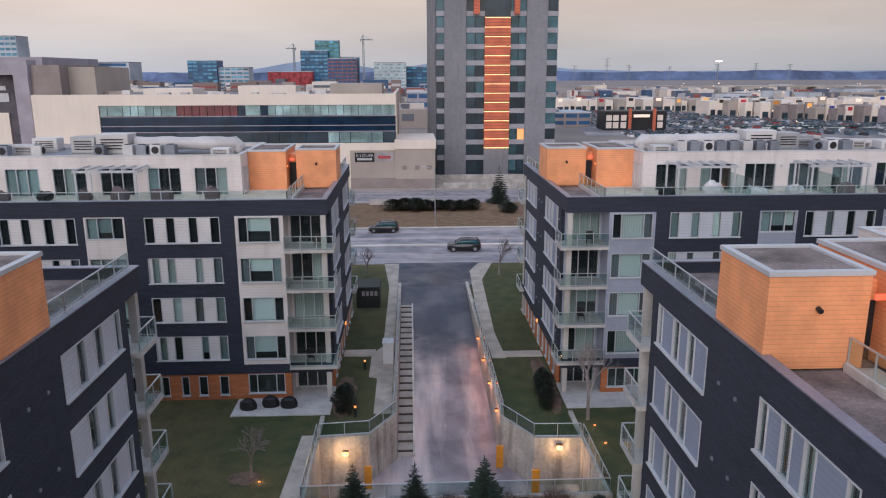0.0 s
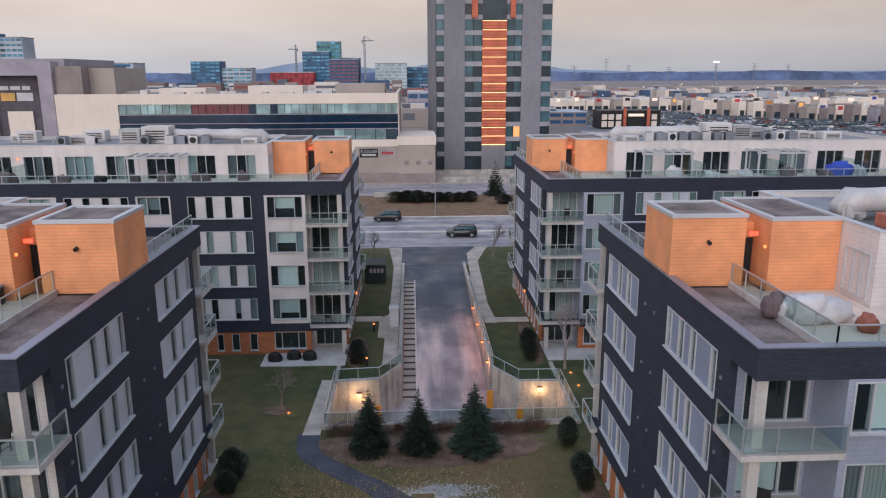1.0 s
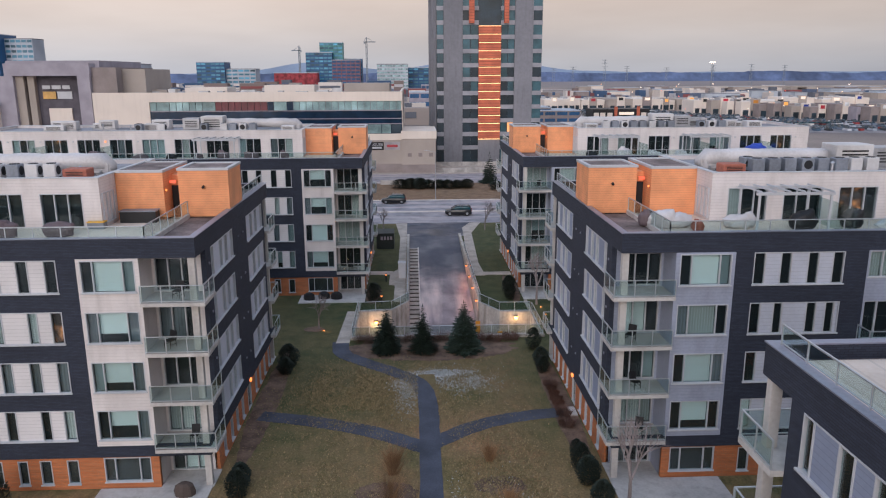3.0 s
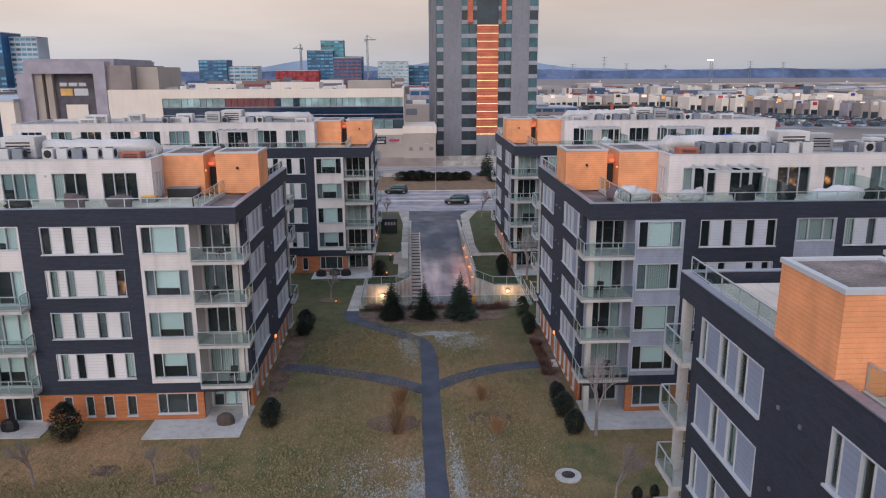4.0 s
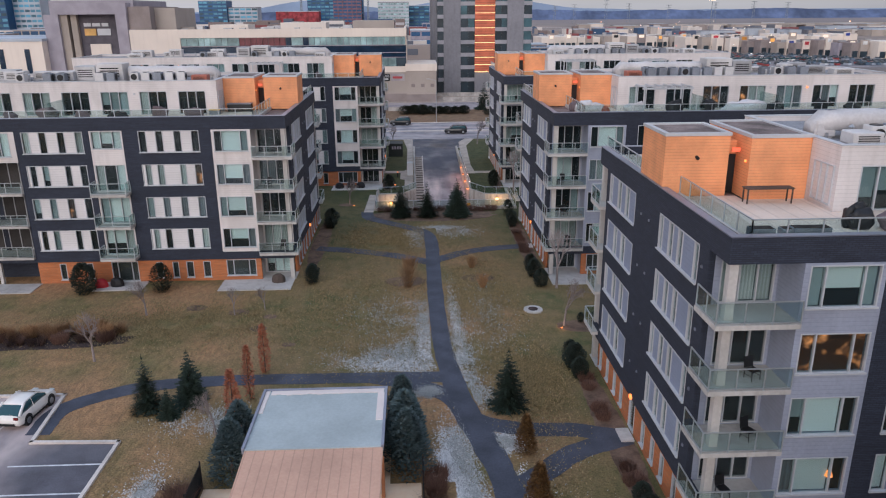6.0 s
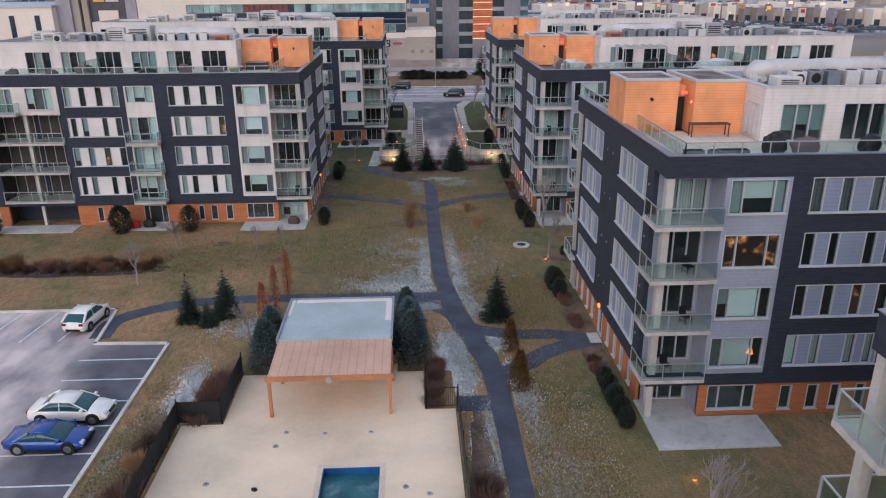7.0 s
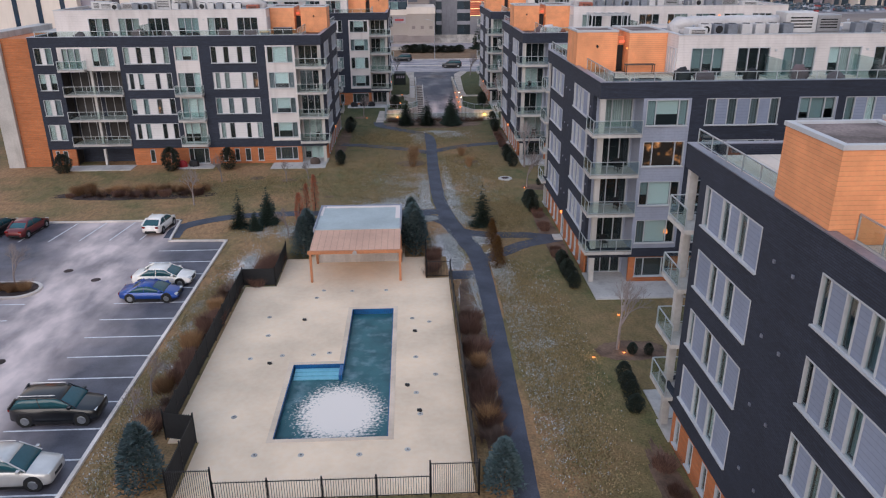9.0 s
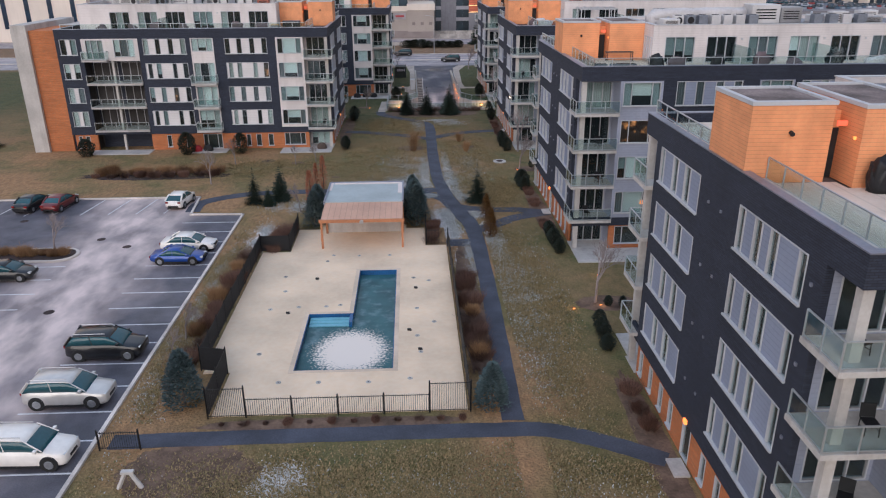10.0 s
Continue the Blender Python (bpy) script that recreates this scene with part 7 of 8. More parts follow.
    for sy in (-1, 1):
        for (xa, za, wa), (xb, zb, wb), wd in ((r2[0], r2[1], 0.16), (r2[3], r2[2], 0.07), (((r2[0][0] + r2[3][0]) / 2 - 0.1, belt, bw), ((rtop + ftop) / 2, top, tw), 0.06)):
            bm = bmesh.new()
            tube(bm, (xa, sy * wa * 1.0, za), (xb, sy * wb * 1.0, zb - 0.02), wd * 0.55, wd * 0.5, 5)
            part("pillar", bm, colour, root)
        bm = bmesh.new()
        bx(bm, front - 0.35, front - 0.18, sy * W * 0.97, sy * (W + 0.17), belt - 0.02, belt + 0.12)
        part("mirror", bm, colour, root)
        bm = bmesh.new()
        bx(bm, h - 0.30, h - 0.06, sy * W * 0.45, sy * W * 0.80, hood - 0.24, hood - 0.12)
        part("headlight", bm, M_HEADL, root)
        bm = bmesh.new()
        bx(bm, -h + 0.0, -h + 0.12, sy * W * 0.55, sy * W * 0.86, belt - 0.24, belt - 0.08)
        part("tail_light", bm, M_TAIL, root)
        for sx in (h - 0.85, -h + 0.85):
            bm = bmesh.new()
            tube(bm, (sx, sy * (W - 0.2), wr), (sx, sy * (W + 0.015), wr), wr, wr, 18)
            wheel = part("wheel", bm, M_TYRE, root, "black tyre")
            bm = bmesh.new()
            tube(bm, (sx, sy * (W + 0.005), wr), (sx, sy * (W + 0.03), wr), wr * 0.68, wr * 0.6, 10)
            part("rim", bm, M_RIM, wheel)
            bm = bmesh.new()
            tube(bm, (sx, sy * (W - 0.3), wr + 0.03), (sx, sy * (W + 0.006), wr + 0.03), wr + 0.07, wr + 0.07, 18)
            part("wheel_arch", bm, M_BLACK, root)
        bm = bmesh.new()
        bx(bm, -h + 1.3, h - 1.3, sy * (W - 0.1), sy * (W + 0.012), 0.2, 0.34)
        part("side_sill", bm, M_BLACK, root)
    bm = bmesh.new()
    bx(bm, h - 0.1, h + 0.008, -W * 0.4, W * 0.4, 0.5, 0.66)
    part("grille", bm, M_BLACK, root)
    bm = bmesh.new()
    bx(bm, -h - 0.012, -h + 0.1, -W * 0.6, W * 0.6, 0.34, 0.5)
    part("bumper", bm, M_BLACK, root)
    if kind == "suv":
        for sy in (-1, 1):
            bm = bmesh.new()
            tube(bm, (rtop + 0.1, sy * tw * 0.9, top + 0.08), (ftop - 0.1, sy * tw * 0.9, top + 0.08), 0.025, seg=5)
            part("roof_rail", bm, M_METAL, root)
    root.matrix_world = pose(at[0], at[1], 0.02, 0, 0, rot)
    return root


P_WHITE, P_BLUE, P_BLACK, P_SILVER, P_RED, P_GREY = paint("white_car_paint", (0.92, 0.87, 0.82), 0.0), paint("blue_car_paint", (0.005, 0.06, 0.32), 0.2), paint("black_car_paint", (0.012, 0.013, 0.016)), paint("silver_car_paint", (0.64, 0.62, 0.60), 0.3), paint("dark_red_car_paint", (0.16, 0.018, 0.022)), paint("grey_car_paint", (0.14, 0.15, 0.17), 0.5)
car("hatchback", "hatch", P_WHITE, (-26.6, -11.0), 84, "white hatchback parked nose to the lawn")
car("sedan", "sedan", P_WHITE, (-22.2, -23.9), -2, "white sedan parked at the kerb")
car("sports_car", "sport", P_BLUE, (-22.3, -26.7), -1, "bright blue coupe parked at the kerb")
car("black_suv", "suv", P_BLACK, (-22.3, -42.4), 0, "black sport utility car parked at the kerb")
car("silver_suv", "suv", P_SILVER, (-22.4, -47.8), 0, "silver minivan with roof rails parked at the kerb")
car("white_suv", "suv", P_WHITE, (-22.3, -53.2), -2, "white sport utility car parked at the kerb")
car("black_sedan", "sedan", P_BLACK, (-35.2, -29.6), 2, "black sedan parked beside the planting island")
car("red_sedan", "sedan", P_RED, (-38.8, -11.2), 84, "dark red sedan parked nose to the lawn")
car("dark_sedan", "sedan", P_BLACK, (-41.6, -11.2), 84, "dark sedan parked nose to the lawn")
car("road_car", "suv", P_BLACK, (7.4, 101.2), 178, "dark car on the boulevard", "cars on the road")
car("road_car", "suv", P_BLACK, (-4.4, 114.2), 180, "dark car on the far lane of the boulevard", "cars on the road")

# a lot full of cars far off
far_cars = []
for nm, pt in (("far_car_white", P_WHITE), ("far_car_black", P_BLACK), ("far_car_grey", P_GREY), ("far_car_silver", P_SILVER), ("far_car_red", P_RED)):
    r = thing("distant_car", (0, 0, 0), "small distant car in the retail car park", "car", "cars of the retail park")
    bm = bmesh.new()
    bx(bm, -2.2, 2.2, -0.88, 0.88, 0.25, 0.95)
    for sx in (-1.35, 1.35):
        bx(bm, sx - 0.3, sx + 0.3, -0.86, 0.86, 0.0, 0.3)
    part("body", bm, pt, r)
    bm = bmesh.new()
    prism(bm, [(-1.5, -0.8), (0.9, -0.8), (0.9, 0.8), (-1.5, 0.8)], 0.95, 1.45)
    part("glazing", bm, M_CARGLASS, r)
    far_cars.append(r)
    r.location = (120 + 6 * len(far_cars), 300, 0.05)
crng = random.Random(3)


def ramp_mat(name, stops, rough=0.5):
    """One colour out of a few for each separate piece."""
    m, n, l, p = node_mat(name)
    g = n.new("ShaderNodeNewGeometry")
    k = n.new("ShaderNodeValToRGB")
    k.color_ramp.interpolation = "CONSTANT"
    while len(k.color_ramp.elements) < len(stops):
        k.color_ramp.elements.new(0.5)
    for i, c in enumerate(stops):
        k.color_ramp.elements[i].position = i / len(stops)
        k.color_ramp.elements[i].color = (*c, 1)
    l.new(g.outputs["Random Per Island"], k.inputs[0])
    l.new(k.outputs[0], p.inputs["Base Color"])
    p.inputs["Roughness"].default_value = rough
    return m


def boxes_mesh(name, boxes, mats):
    """Many small boxes in one mesh: (x0, x1, y0, y1, z0, z1, taper, slot)."""
    vs, fs, sl_ = [], [], []
    for x0, x1, y0, y1, z0, z1, tp, slot in boxes:
        k = len(vs)
        tx, ty = (x1 - x0) * tp, (y1 - y0) * tp
        vs += [(x0, y0, z0), (x1, y0, z0), (x1, y1, z0), (x0, y1, z0), (x0 + tx, y0 + ty, z1), (x1 - tx, y0 + ty, z1), (x1 - tx, y1 - ty, z1), (x0 + tx, y1 - ty, z1)]
        fs += [tuple(k + i for i in f) for f in CUBE_F]
        sl_ += [slot] * 6
    me = bpy.data.meshes.new(name)
    me.from_pydata(vs, [], fs)
    for m in mats:
        me.materials.append(m)
    me.polygons.foreach_set("material_index", sl_)
    return new(name, me)


M_CARMIX = ramp_mat("mixed_car_paint", ((0.03, 0.04, 0.055), (0.55, 0.56, 0.60), (0.06, 0.11, 0.17), (0.28, 0.32, 0.38), (0.02, 0.025, 0.035), (0.78, 0.76, 0.76), (0.16, 0.20, 0.26), (0.38, 0.42, 0.48), (0.30, 0.04, 0.04), (0.10, 0.15, 0.20)), 0.35)
mass = []
for row in range(30):
    y = 286 + row * 6.6
    x = 86 + (row % 3) * 0.7
    edge = 170 + 95 * (420 - y) / 135 - 4 if y < 420 else 168 - (y - 420) * 0.1
    while x < edge:
        here = 80 < x < 116 and 306 < y < 338
        if crng.random() < 0.6 and not here and row % 5 != 4:
            if row in (4, 5) and x < 200:
                copy_thing(crng.choice(far_cars + far_cars[:1] * 2 + far_cars[3:4] * 2), pose(x, y + crng.uniform(-0.4, 0.4), 0.05, 0, 0, 90))
            else:
                mass.append((x - 0.88, x + 0.88, y - 2.2, y + 2.2, 0.1, 0.95, 0.04, 0))
                mass.append((x - 0.8, x + 0.8, y - 1.5, y + 1.1, 0.955, 1.5, 0.12, 1))
        x += 2.75
tagged(boxes_mesh("distant_cars", mass, (M_CARMIX, M_TGLASS)), "hundreds of cars parked far off at the stores", "cars", kind="stuff")

# low roofs of the town, too far to tell apart
M_TOWNMIX = ramp_mat("mixed_town_walls", ((0.62, 0.56, 0.52), (0.10, 0.13, 0.20), (0.34, 0.29, 0.27), (0.05, 0.10, 0.19), (0.50, 0.48, 0.50), (0.22, 0.17, 0.16), (0.70, 0.64, 0.60), (0.26, 0.08, 0.08), (0.13, 0.14, 0.17)), 0.8)
town = []
for k in range(900):
    if k % 2:
        y = crng.uniform(330, 1500)
        x = crng.uniform(-0.62, 0.04) * y
    else:
        y = crng.uniform(520, 1500)
        x = crng.uniform(0.16, 0.66) * y
        if y > 900 or crng.random() < 0.45:
            continue
    w, d, h = crng.uniform(4, 20), crng.uniform(5, 16), crng.uniform(2.5, 8.5)
    town.append((x, x + w, y, y + d, -0.1, h, 0.0, 0))
    if crng.random() < 0.5:
        town.append((x + w * 0.2, x + w * 0.5, y - 0.3, y + 0.5, h * 0.4, h * crng.uniform(0.7, 1.2), 0.0, 0))
for k in range(70):
    y = crng.uniform(560, 850)
    x = crng.uniform(-0.46, 0.0) * y
    w, h = crng.uniform(8, 26), crng.uniform(9, 19)
    town.append((x, x + w, y, y + 12, -0.1, h, 0.0, 0))
    for j in range(3):
        town.append((x + w * 0.05, x + w * 0.95, y - 0.3, y - 0.05, h * (0.2 + 0.26 * j), h * (0.32 + 0.26 * j), 0.0, 0))
tagged(boxes_mesh("distant_town", town, (M_TOWNMIX,)), "low mixed roofs and walls of the far town", "buildings", kind="stuff")
M_FARLAMP = ramp_mat("far_lamp_glow", ((1.0, 0.50, 0.22), (1.0, 0.75, 0.55), (1.0, 0.16, 0.10), (1.0, 0.85, 0.7)))
lit_p = M_FARLAMP.node_tree.nodes["Principled BSDF"]
M_FARLAMP.node_tree.links.new(M_FARLAMP.node_tree.nodes["Color Ramp"].outputs[0], lit_p.inputs["Emission Color"])
lit_p.inputs["Emission Strength"].default_value = 2.5
glow = []
for k in range(70):
    y = crng.uniform(300, 1150)
    x = crng.uniform(0.26, 0.62) * y if k % 3 else crng.uniform(-0.5, 0.0) * y
    z, q = crng.uniform(2.5, 9.0), y * 0.0005
    glow.append((x - q, x + q, y - 0.2, y + 0.2, z - q * 0.7, z + q * 0.7, 0.0, 0))
tagged(boxes_mesh("distant_lamps", glow, (M_FARLAMP,)), "small warm lamps glowing in the far town", "lamps", kind="stuff")

# ---- ramp, railings and lamps ----
def post_rail(root, a, b, h=1.0, z=0.25):
    a, b = Vector(a), Vector(b)
    d = b - a
    k = max(1, round(d.length / 1.6))
    for i in range(k + 1):
        p = a + d * i / k
        bm = bmesh.new()
        tube(bm, (p.x, p.y, z), (p.x, p.y, z + h), 0.03, seg=6)
        part("rail_post", bm, M_ALU, root)
    for zz in (z + h, z + 0.1):
        bm = bmesh.new()
        tube(bm, (a.x, a.y, zz), (b.x, b.y, zz), 0.035, seg=6)
        part("rail", bm, M_ALU, root)
    s = d.normalized()
    w = Vector((-s.y, s.x)) * 0.008
    bm = bmesh.new()
    prism(bm, [tuple(a + w), tuple(b + w), tuple(b - w), tuple(a - w)], z + 0.12, z + h - 0.05)
    g = part("glass_panel", bm, M_RAIL, root)
    g.visible_shadow = False


rr = thing("ramp_railing", (2, 60, 0), "glass and metal railing round the sunken ramp", "railing")
post_rail(rr, (-6.65, 38.55), (11.55, 38.55))
post_rail(rr, (-6.65, 38.55), (-6.65, 46.3))
post_rail(rr, (11.55, 38.55), (11.55, 45.5))
for run in (SPLAY_W, SPLAY_E):
    for a, b in zip(run, run[1:]):
        post_rail(rr, (a[0], a[1] + 0.15), (b[0], b[1] + 0.15))
post_rail(rr, (-1.47, 49.75), (-1.47, 76.0), z=0.35)
post_rail(rr, (6.47, 48.95), (6.47, 74.0), z=0.35)
# slatted strip along the ramp
sl = thing("ramp_grille", (-1.2, 62, 0), "dark slatted drain strip beside the ramp", "grille")


def ramp_z(y):
    return 0.03 + (DROP - 0.03) * (RAMP[3] - y) / (RAMP[3] - RAMP[2])


bm = bmesh.new()
v = [bm.verts.new(c) for c in ((-1.25, 78, ramp_z(78) + 0.02), (-0.1, 78, ramp_z(78) + 0.02), (-0.1, 49.7, ramp_z(49.7) + 0.02), (-1.25, 49.7, ramp_z(49.7) + 0.02))]
bm.faces.new(v[::-1])
part("channel", bm, M_WALK, sl)
for k in range(22):
    y = 50.3 + k * 1.28
    bm = bmesh.new()
    bx(bm, -1.25, -0.1, y, y + 0.16, ramp_z(y), ramp_z(y) + 0.12)
    part("slat", bm, M_BARKD, sl)
bm = bmesh.new()
v = [bm.verts.new(c) for c in ((-0.1, 78, ramp_z(78)), (0.05, 78, ramp_z(78)), (0.05, 49.7, ramp_z(49.7)), (-0.1, 49.7, ramp_z(49.7)))]
f = bm.faces.new(v[::-1])
ex = bmesh.ops.extrude_face_region(bm, geom=[f])
for q in ex["geom"]:
    if isinstance(q, bmesh.types.BMVert):
        q.co.z += 0.2
bmesh.ops.recalc_face_normals(bm, faces=bm.faces)
part("edge_kerb", bm, M_KERB, sl)


def lamp(name, x, y, z, size, power, label, n, reach=0.2, col=(1.0, 0.52, 0.22)):
    root = thing(name, (x, y, z), label, "lamp", "warm lamps of the garden")
    bm = bmesh.new()
    bx(bm, x - size, x + size, y - size * 0.6, y + size * 0.6, z - size * 0.7, z + size * 0.7)
    part("lens", bm, M_LAMP, root)
    bm = bmesh.new()
    bx(bm, x - size * 1.2, x + size * 1.2, y - size * 0.7, y + size * 0.7, z + size * 0.7, z + size * 1.1)
    part("hood", bm, M_BLACK, root)
    if power:
        d = bpy.data.lights.new("lamp_light", "POINT")
        d.energy, d.color, d.shadow_soft_size = power, col, 0.12
        o = new("lamp_light", d)
        o.parent = root
        o.location = (n[0] * reach, n[1] * reach, n[2] * reach if len(n) > 2 else 0)
    return root


for y in (50.6, 55.6, 60.6, 66.0):
    lamp("ramp_lamp", 6.2, y, -0.1, 0.12, 55, "small warm lamp glowing on the ramp wall", (-1, 0), 0.3, (1.0, 0.36, 0.18))
lamp("wall_lamp", -4.75, 46.2, -0.95, 0.17, 75, "bright warm lamp on the concrete wall", (0, -1), 0.3, (1.0, 0.60, 0.28))
lamp("wall_lamp", 9.9, 45.3, -0.35, 0.17, 75, "bright warm lamp on the concrete wall", (0, -1), 0.3, (1.0, 0.60, 0.28))
for x, y in ((-4.1, 58.6), (-4.3, 49.8)):
    b = thing("bollard_light", (x, y, 0), "black bollard with a warm light", "bollard", "bollard lights")
    bm = bmesh.new()
    tube(bm, (x, y, 0), (x, y, 0.75), 0.09, seg=8)
    part("shaft", bm, M_BLACK, b)
    bm = bmesh.new()
    tube(bm, (x, y, 0.75), (x, y, 0.92), 0.09, seg=8)
    part("lens", bm, M_LAMP, b)
    bm = bmesh.new()
    tube(bm, (x, y, 0.92), (x, y, 0.98), 0.1, seg=8)
    part("cap", bm, M_BLACK, b)
for x, y in ((11.1, -36.9), (10.1, 0.4), (12.9, 47.6), (-9.6, 41.2), (13.0, 45.0), (12.2, -31.5), (9.0, -37.4)):
    lamp("ground_spot", x, y, 0.05, 0.07, 6, "small warm ground spotlight by a tree", (0, 0, 1), 0.15)
# yellow height markers at the garage mouth
for x, y in ((-3.2, 45.6), (6.15, 48.0), (8.2, 44.6)):
    hm = thing("height_marker", (x, y, DROP), "yellow marker post at the garage mouth", "marker", "yellow markers")
    bm = bmesh.new()
    bx(bm, x - 0.25, x + 0.25, y - 0.15, y, DROP, DROP + 1.7)
    part("marker_board", bm, surface("amber_marker", (0.8, 0.32, 0.03), 0.6), hm)
ub_ = thing("utility_box", (-2.1, 60.3, 0), "white utility cabinet beside the ramp", "cabinet")
bm = bmesh.new()
bx(bm, -2.6, -1.72, 59.7, 60.9, 0.05, 1.9)
part("cabinet_body", bm, M_TRIM, ub_)
bm = bmesh.new()
bx(bm, -2.65, -1.68, 59.65, 60.95, 1.9, 1.98)
part("cabinet_top", bm, M_TRIM, ub_)
sb = thing("sign_enclosure", (-4.6, 76, 0), "dark green enclosure with pale lettering bars", "enclosure")
bm = bmesh.new()
bx(bm, -6.0, -2.9 - 0.6, 75.6, 79.0, 0, 2.3)
part("enclosure_wall", bm, surface("dark_green_metal", (0.012, 0.02, 0.02), 0.6), sb)
for k in range(4):
    bm = bmesh.new()
    bx(bm, -5.4 + k * 0.45, -5.1 + k * 0.45, 75.54, 75.6, 1.35, 1.85)
    part("letter_bar", bm, M_MAUVE, sb)
for x, y in ((3.9, 118.6), (-26.0, 118.6), (44.0, 118.6)):
    sl_ = thing("street_lamp", (x, y, 0), "tall slender grey street lamp on the verge", "street lamp", "street lamps")
    bm = bmesh.new()
    tube(bm, (x, y, 0), (x, y, 9.5), 0.11, 0.07, 8)
    part("pole", bm, M_METAL, sl_)
    bm = bmesh.new()
    tube(bm, (x, y, 9.4), (x - 1.6, y, 9.8), 0.05, 0.05, 6)
    part("arm", bm, M_METAL, sl_)
    bm = bmesh.new()
    bx(bm, x - 2.2, x - 1.5, y - 0.16, y + 0.16, 9.74, 9.88)
    part("lamp_head", bm, M_METAL, sl_)
# forecourt walls before the tower
fw = thing("forecourt_wall", (8, 160, 0), "pale concrete planter walls of the forecourt", "wall", kind="structure")
for x0, x1, y0, y1, z1 in ((-8, 5, 139.2, 139.6, 1.0), (7, 20, 158.2, 158.6, 1.3), (20, 38, 157.6, 158.0, 2.0), (-3, 30, 172, 172.5, 1.2)):
    bm = bmesh.new()
    bx(bm, x0, x1, y0, y1, 0, z1)
    part("wall_run", bm, M_CONC, fw)

# concrete pads at the corner flats
for k, (x0, x1, y0, y1) in enumerate(((-19.9, -13.2, 10.4, 13.3), (-31.5, -27.0, 11.0, 13.3), (-45.0, -37.0, 10.8, 13.3), (11.2, 18.0, 10.2, 12.9), (11.2, 18.0, -28.9, -25.8), (-13.5, -6.2, 50.2, 53.2), (11.5, 17, 50.4, 53.0), (11.0, 17.5, -44.3, -41.4), (10.8, 17.5, -68.8, -65.7))):
    slab("patio_slab", rect(x0, x1, y0, y1), -0.1, 0.07, M_SLAB, "pale concrete patio slab at the flat's door", "patio")
pl = thing("entrance_plate", (10.6, 22.0, 0), "pale concrete step at the side door", "step", "entrance steps", "structure")
bm = bmesh.new()
bx(bm, 10.4, 11.18, 21.6, 23.0, 0.0, 0.12)
part("step", bm, M_SLAB, pl)
for x, y in ((10.4, -16.2), (10.0, -56.2)):
    bm = bmesh.new()
    bx(bm, x, x + 0.78, y, y + 1.4, 0.0, 0.12)
    tagged(part("entrance_step", bm, M_SLAB), "pale concrete step at the side door", "step", kind="structure")
# patio clutter
for x, y, m, lb in ((-31.0, 12.0, surface("red_plastic", (0.45, 0.02, 0.03), 0.5), "red plastic bench on the patio"), (-29.6, 12.2, M_BLACK, "dark covered chair on the patio"), (-14.6, 12.4, M_BARKD, "brown wicker box on the patio"), (-9.4, 51.6, M_BLACK, "black covered barbecue on the patio"), (-10.8, 51.8, M_BLACK, "black covered chairs on the patio"), (-12.4, 51.4, M_BLACK, "black covered chairs on the patio")):
    o = thing("patio_bundle", (x, y, 0), lb, "patio furniture")
    bm = bmesh.new()
    g = random.Random(int(x * 10))
    loft(bm, [[(x + rx * math.cos(a * 0.785), y + ry * math.sin(a * 0.785), z) for a in range(8)] for rx, ry, z in ((0.62, 0.4, 0.07), (0.66, 0.42, 0.35), (0.55, 0.36, 0.7), (0.3, 0.22, 0.86))])
    part("cover", bm, m, o)

# ---- roof plant and terrace furniture ----
M_COND = surface("condenser_grey", (0.24, 0.26, 0.30), 0.5, 0.3, var=0.15)
M_CONDW = surface("condenser_white", (0.62, 0.60, 0.60), 0.5, 0.1, var=0.1)
M_TARP = surface("white_tarpaulin", (0.62, 0.59, 0.60), 0.7, var=0.12, fine=3, bump=0.5)
M_TARPB = surface("blue_tarpaulin", (0.02, 0.06, 0.40), 0.5, var=0.15, bump=0.4)
M_COVER = surface("taupe_furniture_cover", (0.15, 0.11, 0.12), 0.8, var=0.15, bump=0.4)
M_REDB = surface("red_brown_curb", (0.38, 0.12, 0.08), 0.7)
RT = 18.0


def condenser_thing(m, nm):
    root = thing("air_conditioner", (0, 0, 0), nm, "air conditioner", "roof air conditioners")
    bm = bmesh.new()
    bx(bm, -0.42, 0.42, -0.4, 0.4, 0.12, 0.98)
    bmesh.ops.bevel(bm, geom=bm.edges[:], offset=0.04, segments=1, affect="EDGES")
    part("casing", bm, m, root)
    bm = bmesh.new()
    tube(bm, (0, 0, 0.98), (0, 0, 1.02), 0.32, 0.3, 14)
    part("fan_guard", bm, M_BLACK, root)
    bm = bmesh.new()
    tube(bm, (0, -0.4, 0.56), (0, -0.43, 0.56), 0.3, 0.28, 14)
    part("side_grille", bm, M_BLACK, root)
    bm = bmesh.new()
    bx(bm, -0.45, 0.45, -0.35, -0.2, 0, 0.12)
    bx(bm, -0.45, 0.45, 0.2, 0.35, 0, 0.12)
    part("sleeper", bm, M_BARKD, root)
    return root


